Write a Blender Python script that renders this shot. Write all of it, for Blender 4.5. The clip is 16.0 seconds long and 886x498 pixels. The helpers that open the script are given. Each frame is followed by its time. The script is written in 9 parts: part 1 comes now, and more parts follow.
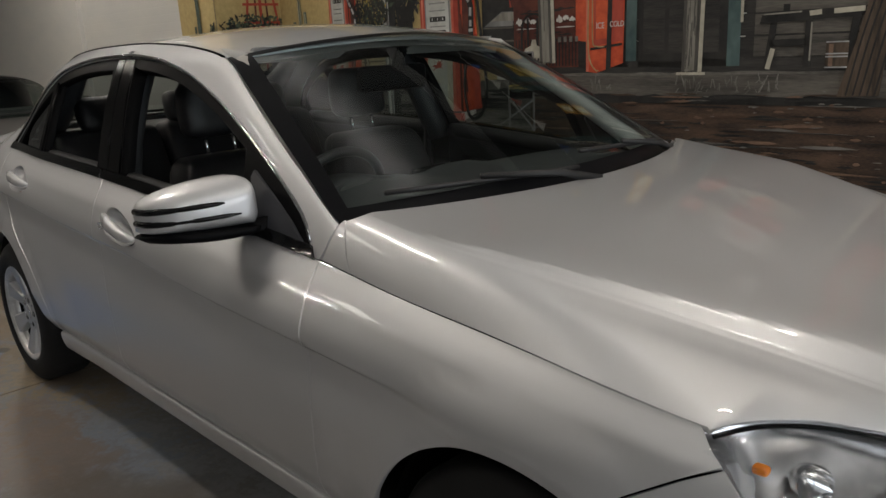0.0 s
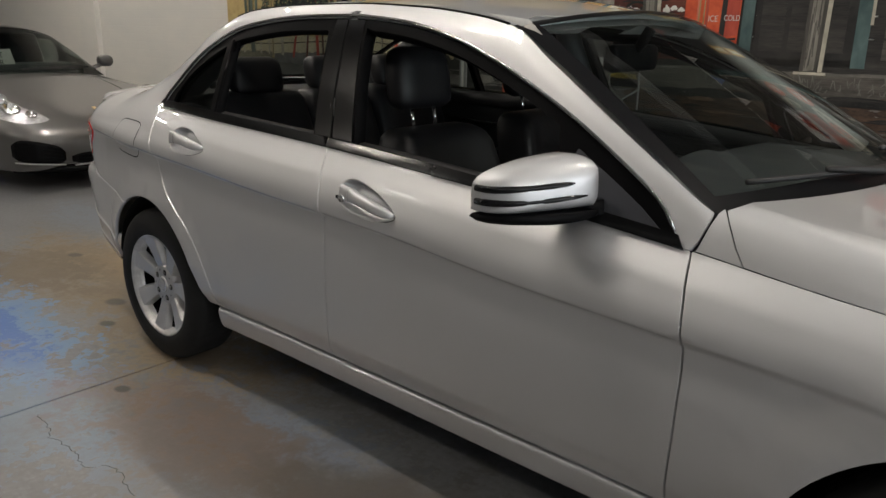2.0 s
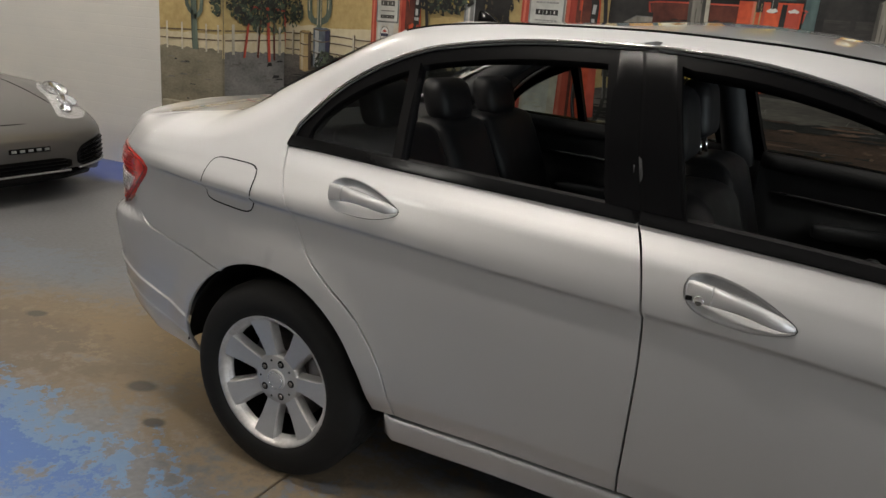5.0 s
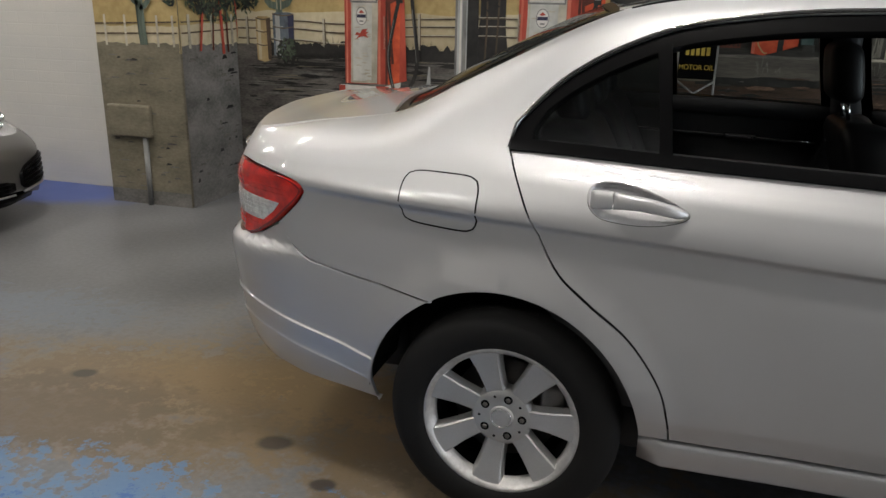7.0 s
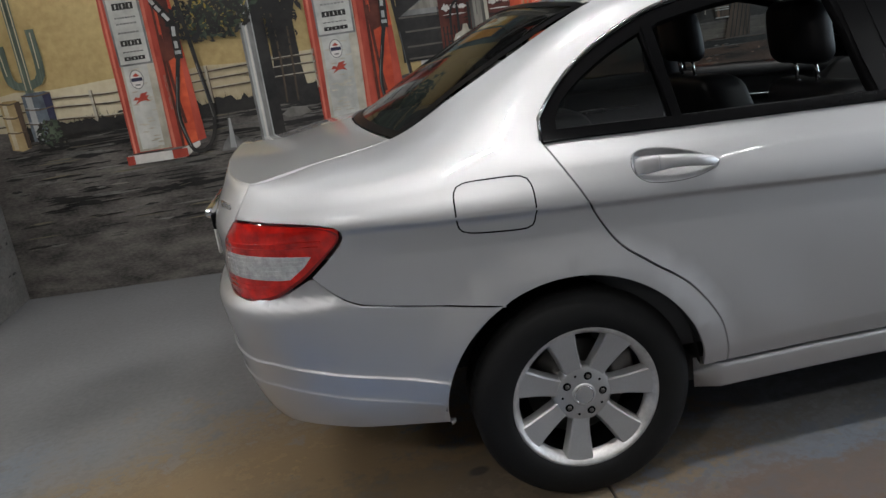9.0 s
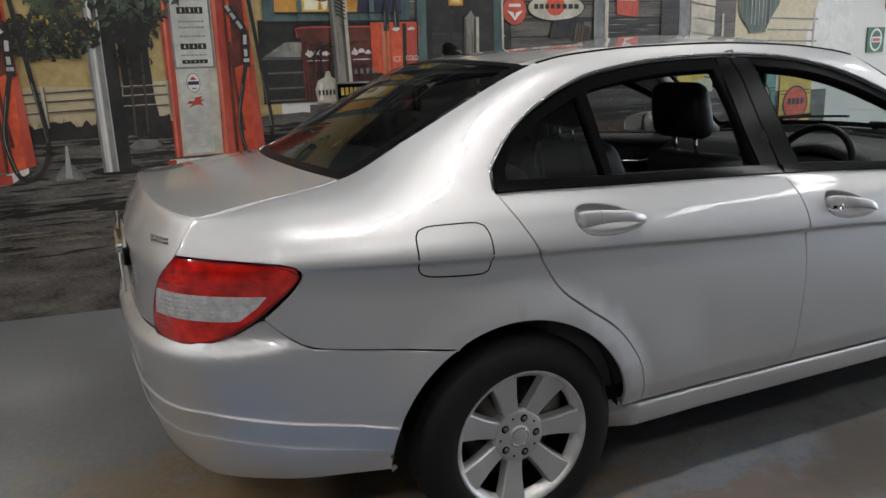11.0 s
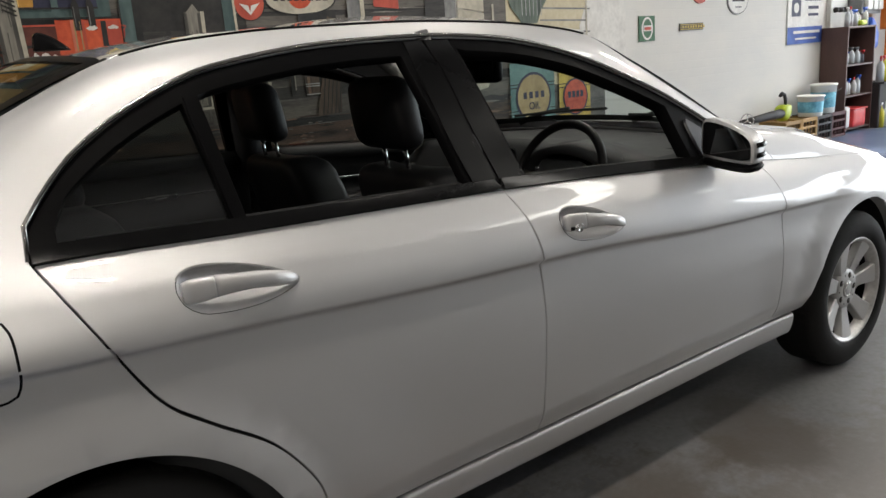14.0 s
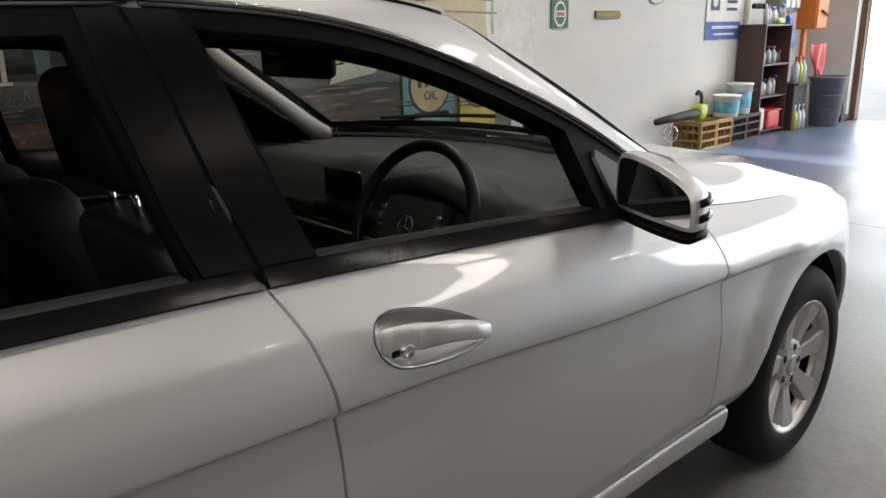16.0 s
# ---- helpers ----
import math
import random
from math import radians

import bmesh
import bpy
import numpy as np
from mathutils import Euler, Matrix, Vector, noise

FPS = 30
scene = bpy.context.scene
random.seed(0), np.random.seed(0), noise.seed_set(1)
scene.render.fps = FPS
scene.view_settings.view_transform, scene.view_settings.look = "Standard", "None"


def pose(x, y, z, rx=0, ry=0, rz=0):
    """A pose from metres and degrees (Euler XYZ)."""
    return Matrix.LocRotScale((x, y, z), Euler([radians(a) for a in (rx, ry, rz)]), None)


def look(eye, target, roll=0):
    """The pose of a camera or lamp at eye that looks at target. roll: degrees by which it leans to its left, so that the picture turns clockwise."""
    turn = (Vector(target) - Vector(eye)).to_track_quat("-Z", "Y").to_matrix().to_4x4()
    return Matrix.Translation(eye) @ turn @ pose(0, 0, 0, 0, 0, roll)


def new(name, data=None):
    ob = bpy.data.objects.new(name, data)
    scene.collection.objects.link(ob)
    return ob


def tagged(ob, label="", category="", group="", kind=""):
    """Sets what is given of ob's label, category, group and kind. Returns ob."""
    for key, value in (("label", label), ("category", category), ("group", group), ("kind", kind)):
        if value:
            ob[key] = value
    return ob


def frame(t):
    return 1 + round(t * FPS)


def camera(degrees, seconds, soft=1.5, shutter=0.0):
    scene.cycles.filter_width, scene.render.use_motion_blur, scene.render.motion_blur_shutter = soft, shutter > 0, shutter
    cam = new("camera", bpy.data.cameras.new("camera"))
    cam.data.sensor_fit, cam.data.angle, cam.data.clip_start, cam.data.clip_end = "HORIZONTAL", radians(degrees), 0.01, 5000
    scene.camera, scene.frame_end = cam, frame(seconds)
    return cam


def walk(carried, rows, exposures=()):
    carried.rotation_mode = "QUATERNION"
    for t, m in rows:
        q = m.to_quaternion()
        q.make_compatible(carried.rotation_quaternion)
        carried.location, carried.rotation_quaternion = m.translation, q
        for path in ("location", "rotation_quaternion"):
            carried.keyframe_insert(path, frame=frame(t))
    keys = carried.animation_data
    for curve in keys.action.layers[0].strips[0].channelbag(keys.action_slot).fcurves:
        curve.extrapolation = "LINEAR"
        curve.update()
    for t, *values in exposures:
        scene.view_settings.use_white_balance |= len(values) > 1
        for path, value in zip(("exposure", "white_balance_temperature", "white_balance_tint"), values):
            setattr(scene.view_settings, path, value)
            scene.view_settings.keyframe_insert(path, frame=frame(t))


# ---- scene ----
cam = camera(61.0, 16.0)
PATH = [
    (0, (3.532, -1.73, 1.368), (2.153, -0.381, 0.84), -2.9),
    (0.5, (3.301, -1.799, 1.386), (1.986, -0.403, 0.819), -0.1),
    (1, (3.112, -1.977, 1.364), (1.771, -0.581, 0.86), 0.4),
    (1.5, (2.954, -2.194, 1.381), (1.671, -0.751, 0.858), -0.0),
    (2, (2.774, -2.269, 1.352), (1.508, -0.828, 0.783), 1.1),
    (2.5, (2.527, -2.298, 1.366), (1.298, -0.81, 0.841), -0.2),
    (3, (2.296, -2.364, 1.384), (1.091, -0.854, 0.868), 0.2),
    (3.2, (2.204, -2.421, 1.391), (1.022, -0.886, 0.894), -0.2),
    (5.3, (1.238, -2.493, 1.383), (0.403, -0.769, 0.809), 3.6),
    (5.5, (1.131, -2.541, 1.399), (0.336, -0.804, 0.808), 2.3),
    (6, (0.898, -2.583, 1.389), (0.184, -0.817, 0.78), 1.4),
    (6.5, (0.611, -2.566, 1.351), (-0.011, -0.761, 0.755), -0.1),
    (7, (0.353, -2.605, 1.356), (-0.192, -0.778, 0.752), 1.2),
    (7.5, (0.109, -2.731, 1.371), (-0.257, -0.852, 0.789), -1.3),
    (8, (-0.112, -2.755, 1.364), (-0.266, -0.853, 0.764), -1.0),
    (8.2, (-0.214, -2.72, 1.347), (-0.283, -0.799, 0.793), -3.6),
    (10.3, (-0.864, -2.679, 1.374), (-0.322, -0.838, 0.811), -3.1),
    (10.5, (-0.899, -2.659, 1.369), (-0.305, -0.832, 0.813), -2.3),
    (11, (-0.982, -2.594, 1.38), (-0.209, -0.812, 0.902), -2.1),
    (11.5, (-1.051, -2.546, 1.354), (-0.075, -0.857, 0.911), -2.3),
    (12, (-1.007, -2.539, 1.347), (0.059, -0.915, 0.873), -2.8),
    (12.5, (-0.801, -2.535, 1.343), (0.281, -0.925, 0.853), -3.1),
    (13, (-0.58, -2.484, 1.349), (0.587, -0.93, 0.876), -2.1),
    (13.5, (-0.373, -2.325, 1.335), (0.805, -0.75, 0.969), -2.6),
    (14, (-0.195, -2.191, 1.318), (0.948, -0.624, 0.829), -4.3),
    (14.5, (0.029, -2.123, 1.326), (1.126, -0.517, 0.86), -2.3),
    (15, (0.247, -2.03, 1.326), (1.375, -0.458, 0.819), -1.9),
    (15.5, (0.384, -1.863, 1.324), (1.594, -0.363, 0.788), -2.3),
    (16, (0.532, -1.681, 1.326), (1.835, -0.268, 0.772), -1.2),
]
walk(cam, [(t, look(eye, target, roll)) for t, eye, target, roll in PATH], exposures=[(0, -0.54, 6600, 10), (1.5, -0.24, 6600, 10), (3, 0.08, 6600, 10), (5.5, 0.09, 6550, 10), (6.5, 0.10, 6500, 10), (8, 0.02, 5950, 10), (11.5, -0.05, 6150, 10), (13.5, 0.02, 6550, 10), (16, 0.0, 6600, 10)])

# ---- light ----
world = bpy.data.worlds.new("world")
scene.world = world
world.use_nodes = True
_wn = world.node_tree
_sky = _wn.nodes.new("ShaderNodeTexSky")
_sky.sky_type = "NISHITA"
_sky.sun_disc = False
_sky.sun_elevation = radians(41)
_sky.sun_rotation = radians(60)
_wn.links.new(_sky.outputs[0], _wn.nodes["Background"].inputs[0])
_wn.nodes["Background"].inputs[1].default_value = 0.1

sun = new("sun", bpy.data.lights.new("sun", "SUN"))
sun.data.energy, sun.data.angle, sun.data.color = 5.0, radians(0.5), (1.0, 0.95, 0.88)
sun.matrix_basis = look((40, -8, 25), (12, 0, 0))


def area_lamp(name, at, target, sx, sy, watts, colour):
    data = bpy.data.lights.new(name, "AREA")
    data.shape, data.size, data.size_y = "RECTANGLE", sx, sy
    data.energy, data.color = watts, colour
    ob = new(name, data)
    ob.matrix_basis = look(at, target)
    return ob


# daylight that enters by the open roller door
area_lamp("door_daylight", (12.2, -1.93, 1.8), (0, -1.93, 1.2), 8.4, 3.55, 245, (0.86, 0.93, 1.0))
# ceiling tubes, each in its own fitting
TUBES = [(x, 0.75, 0.045, p) for x, p in ((-6.5, 42), (-3.2, 42), (3.4, 38), (10.0, 30))]
TUBES += [(x, -1.5, 0.045, p) for x, p in ((-6.5, 45), (0.1, 50), (6.7, 45))]
TUBES += [(x, -4.6, 0.045, p) for x, p in ((-3.2, 95), (3.4, 14), (10.0, 16))]
for tx, ty, tw, tp in TUBES:
    area_lamp("tube_light", (tx, ty, 4.05), (tx, ty, 0), 1.0, tw, tp, (1.0, 0.92, 0.82))
# added fill: one unbroken strip per row for the tubes' upward light
for ty, up in ((0.75, 170), (-1.45, 120), (-4.6, 40)):
    area_lamp("ceiling_fill", (1.75, ty, 4.14), (1.75, ty, 9), 18.0, 0.2, up, (0.97, 0.97, 0.98))

# ---- materials ----
def mat(name, base, rough=0.5, metal=0.0, var=0.12, scale=8.0, fine=120.0, bump=0.0, coat=0.0, tint=None, rvar=0.1,
        spec=0.5, trans=0.0, ior=1.45, stretch=(1, 1, 1), island=0.0):
    """A surface with two scales of colour variation, uneven gloss and fine relief."""
    m = bpy.data.materials.new(name)
    m.use_nodes = True
    nt = m.node_tree
    b = nt.nodes["Principled BSDF"]
    tc = nt.nodes.new("ShaderNodeTexCoord")
    mp = nt.nodes.new("ShaderNodeMapping")
    mp.inputs["Scale"].default_value = stretch
    nt.links.new(tc.outputs["Object"], mp.inputs[0])
    n1 = nt.nodes.new("ShaderNodeTexNoise")
    n1.inputs["Scale"].default_value, n1.inputs["Detail"].default_value = scale, 6
    n2 = nt.nodes.new("ShaderNodeTexNoise")
    n2.inputs["Scale"].default_value, n2.inputs["Detail"].default_value = fine, 3
    for n in (n1, n2):
        nt.links.new(mp.outputs[0], n.inputs["Vector"])
    add = nt.nodes.new("ShaderNodeMath")
    add.operation = "ADD"
    half = nt.nodes.new("ShaderNodeMath")
    half.operation = "MULTIPLY"
    half.inputs[1].default_value = 0.5
    nt.links.new(n2.outputs[0], half.inputs[0])
    nt.links.new(n1.outputs[0], add.inputs[0])
    nt.links.new(half.outputs[0], add.inputs[1])
    ramp = nt.nodes.new("ShaderNodeValToRGB")
    ramp.color_ramp.elements[0].position, ramp.color_ramp.elements[1].position = 0.45, 1.05
    dark = tuple(c * (1 - var) for c in base)
    light = tuple(min(1, c * (1 + var)) for c in (tint or base))
    ramp.color_ramp.elements[0].color, ramp.color_ramp.elements[1].color = (*dark, 1), (*light, 1)
    nt.links.new(add.outputs[0], ramp.inputs[0])
    colour = ramp.outputs[0]
    if island:
        geo = nt.nodes.new("ShaderNodeObjectInfo")
        hs = nt.nodes.new("ShaderNodeHueSaturation")
        mr = nt.nodes.new("ShaderNodeMapRange")
        mr.inputs[3].default_value, mr.inputs[4].default_value = 1 - island, 1 + island
        nt.links.new(geo.outputs["Random"], mr.inputs[0])
        nt.links.new(mr.outputs[0], hs.inputs["Value"])
        nt.links.new(colour, hs.inputs["Color"])
        colour = hs.outputs[0]
    nt.links.new(colour, b.inputs["Base Color"])
    rr = nt.nodes.new("ShaderNodeMapRange")
    rr.inputs[3].default_value, rr.inputs[4].default_value = max(0, rough - rvar), min(1, rough + rvar)
    nt.links.new(n1.outputs[0], rr.inputs[0])
    nt.links.new(rr.outputs[0], b.inputs["Roughness"])
    b.inputs["Metallic"].default_value = metal
    b.inputs["Specular IOR Level"].default_value = spec
    b.inputs["Coat Weight"].default_value = coat
    b.inputs["Coat Roughness"].default_value = 0.03
    b.inputs["Transmission Weight"].default_value = trans
    b.inputs["IOR"].default_value = ior
    if bump:
        bp = nt.nodes.new("ShaderNodeBump")
        bp.inputs["Strength"].default_value, bp.inputs["Distance"].default_value = bump, 0.01
        nt.links.new(add.outputs[0], bp.inputs["Height"])
        nt.links.new(bp.outputs[0], b.inputs["Normal"])
    return m


def glow(name, colour, strength):
    m = bpy.data.materials.new(name)
    m.use_nodes = True
    b = m.node_tree.nodes["Principled BSDF"]
    b.inputs["Base Color"].default_value = (*colour, 1)
    b.inputs["Emission Color"].default_value = (*colour, 1)
    b.inputs["Emission Strength"].default_value = strength
    return m


def clear_glass(name, tint, gloss=0.6):
    """Thin pane: part clear, part mirror by angle."""
    m = bpy.data.materials.new(name)
    m.use_nodes = True
    nt = m.node_tree
    out = nt.nodes["Material Output"]
    tr = nt.nodes.new("ShaderNodeBsdfTransparent")
    tr.inputs[0].default_value = (*tint, 1)
    gl = nt.nodes.new("ShaderNodeBsdfGlossy")
    gl.inputs["Roughness"].default_value = 0.01
    lw = nt.nodes.new("ShaderNodeLayerWeight")
    lw.inputs[0].default_value = 0.5
    pw = nt.nodes.new("ShaderNodeMath")
    pw.operation = "POWER"
    pw.inputs[1].default_value = 5.0
    nt.links.new(lw.outputs["Facing"], pw.inputs[0])
    mul = nt.nodes.new("ShaderNodeMath")
    mul.operation = "MULTIPLY_ADD"
    mul.inputs[1].default_value, mul.inputs[2].default_value = 0.9 * gloss, 0.05 * gloss
    nt.links.new(pw.outputs[0], mul.inputs[0])
    mx = nt.nodes.new("ShaderNodeMixShader")
    nt.links.new(mul.outputs[0], mx.inputs[0])
    nt.links.new(tr.outputs[0], mx.inputs[1])
    nt.links.new(gl.outputs[0], mx.inputs[2])
    nt.links.new(mx.outputs[0], out.inputs[0])
    return m


M = {}
M["paint"] = mat("silver_paint", (0.565, 0.568, 0.578), 0.53, 0.80, 0.02, 1.5, 900, 0.0, 1.0, rvar=0.02)
M["paint"].node_tree.nodes["Principled BSDF"].inputs["Coat Roughness"].default_value = 0.012
M["black_gloss"] = mat("black_gloss", (0.006, 0.006, 0.0065), 0.14, 0, 0.1, 5, 200, rvar=0.04, spec=0.22)
M["black_satin"] = mat("black_satin", (0.004, 0.004, 0.0045), 0.42, 0, 0.12, 6, 250, rvar=0.06, spec=0.05)
M["rubber"] = mat("rubber", (0.0085, 0.0085, 0.0085), 0.72, 0, 0.3, 20, 300, 0.12, spec=0.28)
M["black_plastic"] = mat("black_plastic", (0.02, 0.02, 0.021), 0.55, 0, 0.15, 30, 500, 0.05)
M["leather"] = mat("black_leather", (0.010, 0.010, 0.0115), 0.46, 0, 0.2, 14, 350, 0.12, rvar=0.08)
M["dash"] = mat("dash_vinyl", (0.040, 0.042, 0.045), 0.55, 0, 0.12, 10, 500, 0.1)
M["headliner"] = mat("headliner", (0.42, 0.41, 0.39), 0.9, 0, 0.06, 20, 600, 0.05)
M["chrome"] = mat("chrome", (0.78, 0.78, 0.78), 0.1, 1.0, 0.04, 10, 300, rvar=0.05)
M["alloy"] = mat("alloy", (0.50, 0.50, 0.50), 0.46, 0.7, 0.08, 10, 200, 0.02, rvar=0.08)
M["alloy_lip"] = mat("alloy_lip", (0.52, 0.515, 0.51), 0.44, 0.7, 0.22, 24, 90, 0.05, rvar=0.10)
M["disc"] = mat("brake_disc", (0.2, 0.19, 0.18), 0.4, 0.9, 0.2, 12, 200)
M["glass"] = clear_glass("window_glass", (0.70, 0.78, 0.76), 1.0)
M["dark_glass"] = clear_glass("dark_glass", (0.30, 0.33, 0.32), 0.9)
M["side_glass"] = clear_glass("side_glass", (0.50, 0.53, 0.52), 0.55)
M["lamp_glass"] = clear_glass("lamp_glass", (0.95, 0.96, 0.97))
M["red_lens"] = mat("red_lens", (0.34, 0.003, 0.002), 0.07, 0, 0.35, 16, 45, 0.05, 1.0, tint=(0.66, 0.014, 0.008), rvar=0.02)
M["dark_red_lens"] = mat("dark_red_lens", (0.17, 0.002, 0.002), 0.08, 0, 0.2, 20, 60, 0.0, 1.0, rvar=0.02)
M["clear_lens"] = mat("clear_lens", (0.80, 0.78, 0.78), 0.16, 0.45, 0.35, 40, 130, 0.3, 1.0)
M["mirror"] = mat("mirror", (0.85, 0.86, 0.87), 0.01, 1.0, 0.0, 5, 5, rvar=0.005)
M["plate"] = mat("plate_white", (0.75, 0.75, 0.72), 0.4, 0, 0.05, 10, 200)
M["amber"] = mat("amber_lens", (0.7, 0.2, 0.02), 0.2, 0, 0.2, 30, 90)
M["pillar"] = mat("pillar_black", (0.004, 0.004, 0.0045), 0.24, 0, 0.08, 3, 200, rvar=0.04, spec=0.12)
M["lamp_housing"] = mat("lamp_housing", (0.52, 0.52, 0.53), 0.2, 0.85, 0.2, 12, 60, rvar=0.08)
M["frit"] = mat("glass_border_black", (0.008, 0.008, 0.009), 0.3, 0, 0.1, 5, 200, rvar=0.04, spec=0.06)
M["trim_bright"] = mat("polished_trim", (0.30, 0.30, 0.30), 0.16, 1.0, 0.05, 10, 300, rvar=0.04)
M["sail"] = mat("sail_grey", (0.035, 0.036, 0.042), 0.45, 0, 0.1, 5, 200, rvar=0.04)

# ---- geometry helpers ----
from mathutils.geometry import delaunay_2d_cdt


def link_mesh(name, verts, faces, material, parent=None, label="", smooth=True, normals=None):
    me = bpy.data.meshes.new(name)
    me.from_pydata([tuple(v) for v in verts], [], [tuple(f) for f in faces])
    me.update()
    if smooth:
        me.shade_smooth()
    if normals is not None:
        me.normals_split_custom_set_from_vertices([tuple(n) for n in normals])
    if material:
        me.materials.append(material)
    ob = new(name, me)
    if parent:
        ob.parent = parent
    if label:
        tagged(ob, label)
    return ob


def thing(name, label, category, at=(0, 0, 0), rz=0, group="", kind=""):
    ob = new(name)
    ob.empty_display_size = 0.1
    ob.matrix_basis = pose(*at, 0, 0, rz)
    return tagged(ob, label, category, group, kind)


def joined(*pieces):
    V, F = [], []
    for v, f in pieces:
        o = len(V)
        V += [tuple(p) for p in v]
        F += [tuple(i + o for i in q) for q in f]
    return V, F


def moved(vf, m):
    return [tuple(m @ Vector(v)) for v in vf[0]], vf[1]


def box(sx, sy, sz, bevel=0.004, at=(0, 0, 0), seg=1):
    """Box with bevelled edges, centred at a point."""
    bm = bmesh.new()
    bmesh.ops.create_cube(bm, size=1)
    for v in bm.verts:
        v.co = Vector((v.co.x * sx, v.co.y * sy, v.co.z * sz))
    if bevel:
        bmesh.ops.bevel(bm, geom=bm.edges[:], offset=min(bevel, 0.45 * min(sx, sy, sz)), segments=seg, affect="EDGES", profile=0.5)
    bm.verts.index_update()
    r = [tuple(v.co + Vector(at)) for v in bm.verts], [tuple(v.index for v in f.verts) for f in bm.faces]
    bm.free()
    return r


def rbox(sx, sy, sz, r, n=6, at=(0, 0, 0), warp=None):
    """Soft rounded box; warp(p) may bend it."""
    V, F, seen = [], [], {}
    h = Vector((sx, sy, sz)) / 2
    inner = Vector([max(0.0, c - r) for c in h])
    for ax in range(3):
        for sg in (-1, 1):
            for i in range(n):
                for j in range(n):
                    quad = []
                    for di, dj in ((0, 0), (1, 0), (1, 1), (0, 1)):
                        p = [0, 0, 0]
                        p[ax] = sg
                        p[(ax + 1) % 3] = math.sin((2 * (i + di) / n - 1) * math.pi / 2)
                        p[(ax + 2) % 3] = math.sin((2 * (j + dj) / n - 1) * math.pi / 2)
                        k = tuple(round(c, 4) for c in p)
                        if k not in seen:
                            q = Vector([p[a] * h[a] for a in range(3)])
                            c = Vector([max(-inner[a], min(inner[a], q[a])) for a in range(3)])
                            d = q - c
                            q = c + d.normalized() * r if d.length > 1e-6 else q
                            if warp:
                                q = Vector(warp(q))
                            seen[k] = len(V)
                            V.append(tuple(q + Vector(at)))
                        quad.append(seen[k])
                    F.append(tuple(quad if sg > 0 else quad[::-1]))
    return V, F


def tube(path, r, seg=8, closed=False, caps=True):
    P = [Vector(p) for p in path]
    n = len(P)
    V, F = [], []
    up = Vector((0, 0, 1))
    for i, p in enumerate(P):
        a = P[(i - 1) % n] if closed or i else p
        b = P[(i + 1) % n] if closed or i < n - 1 else p
        t = (b - a).normalized()
        side = t.cross(up)
        if side.length < 0.1:
            side = t.cross(Vector((0, 1, 0)))
        side.normalize()
        nn = side.cross(t).normalized()
        rr = r[i] if isinstance(r, (list, tuple)) else r
        for k in range(seg):
            a2 = 2 * math.pi * k / seg
            V.append(p + side * math.cos(a2) * rr + nn * math.sin(a2) * rr)
    for i in range(n if closed else n - 1):
        for k in range(seg):
            a, b = i * seg + k, i * seg + (k + 1) % seg
            c, d = ((i + 1) % n) * seg + (k + 1) % seg, ((i + 1) % n) * seg + k
            F.append((a, b, c, d))
    if caps and not closed:
        F.append(tuple(range(seg))[::-1])
        F.append(tuple((n - 1) * seg + k for k in range(seg)))
    return V, F


def lathe(profile, seg=32, axis="z", closed=False):
    """Turned body from (radius, height) pairs."""
    V, F = [], []
    n = len(profile)
    for r, h in profile:
        for k in range(seg):
            a = 2 * math.pi * k / seg
            x, y = r * math.cos(a), r * math.sin(a)
            V.append({"z": (x, y, h), "y": (x, h, y), "x": (h, x, y)}[axis])
    for i in range(n if closed else n - 1):
        for k in range(seg):
            q = (i * seg + k, i * seg + (k + 1) % seg, ((i + 1) % n) * seg + (k + 1) % seg, ((i + 1) % n) * seg + k)
            F.append(q if axis != "y" else q[::-1])
    return V, F


def prism(pts, depth, axis="y", at=0.0, bevel=0.0):
    """Flat outline (a, b) pulled to a depth along an axis, from at to at + depth."""
    def put(a, b, d):
        return {"y": (a, d, b), "x": (d, a, b), "z": (a, b, d)}[axis]
    n = len(pts)
    V = [put(a, b, at) for a, b in pts] + [put(a, b, at + depth) for a, b in pts]
    F = [tuple(range(n)), tuple(range(2 * n - 1, n - 1, -1))]
    F += [(i, i + n, (i + 1) % n + n, (i + 1) % n) for i in range(n)]
    bm = bmesh.new()
    vs = [bm.verts.new(v) for v in V]
    for f in F:
        bm.faces.new([vs[i] for i in f])
    bmesh.ops.recalc_face_normals(bm, faces=bm.faces[:])
    if bevel:
        bmesh.ops.bevel(bm, geom=bm.edges[:], offset=bevel, segments=1, affect="EDGES")
    bmesh.ops.triangulate(bm, faces=[f for f in bm.faces if len(f.verts) > 4])
    bm.verts.index_update()
    r = [tuple(v.co) for v in bm.verts], [tuple(v.index for v in f.verts) for f in bm.faces]
    bm.free()
    return r


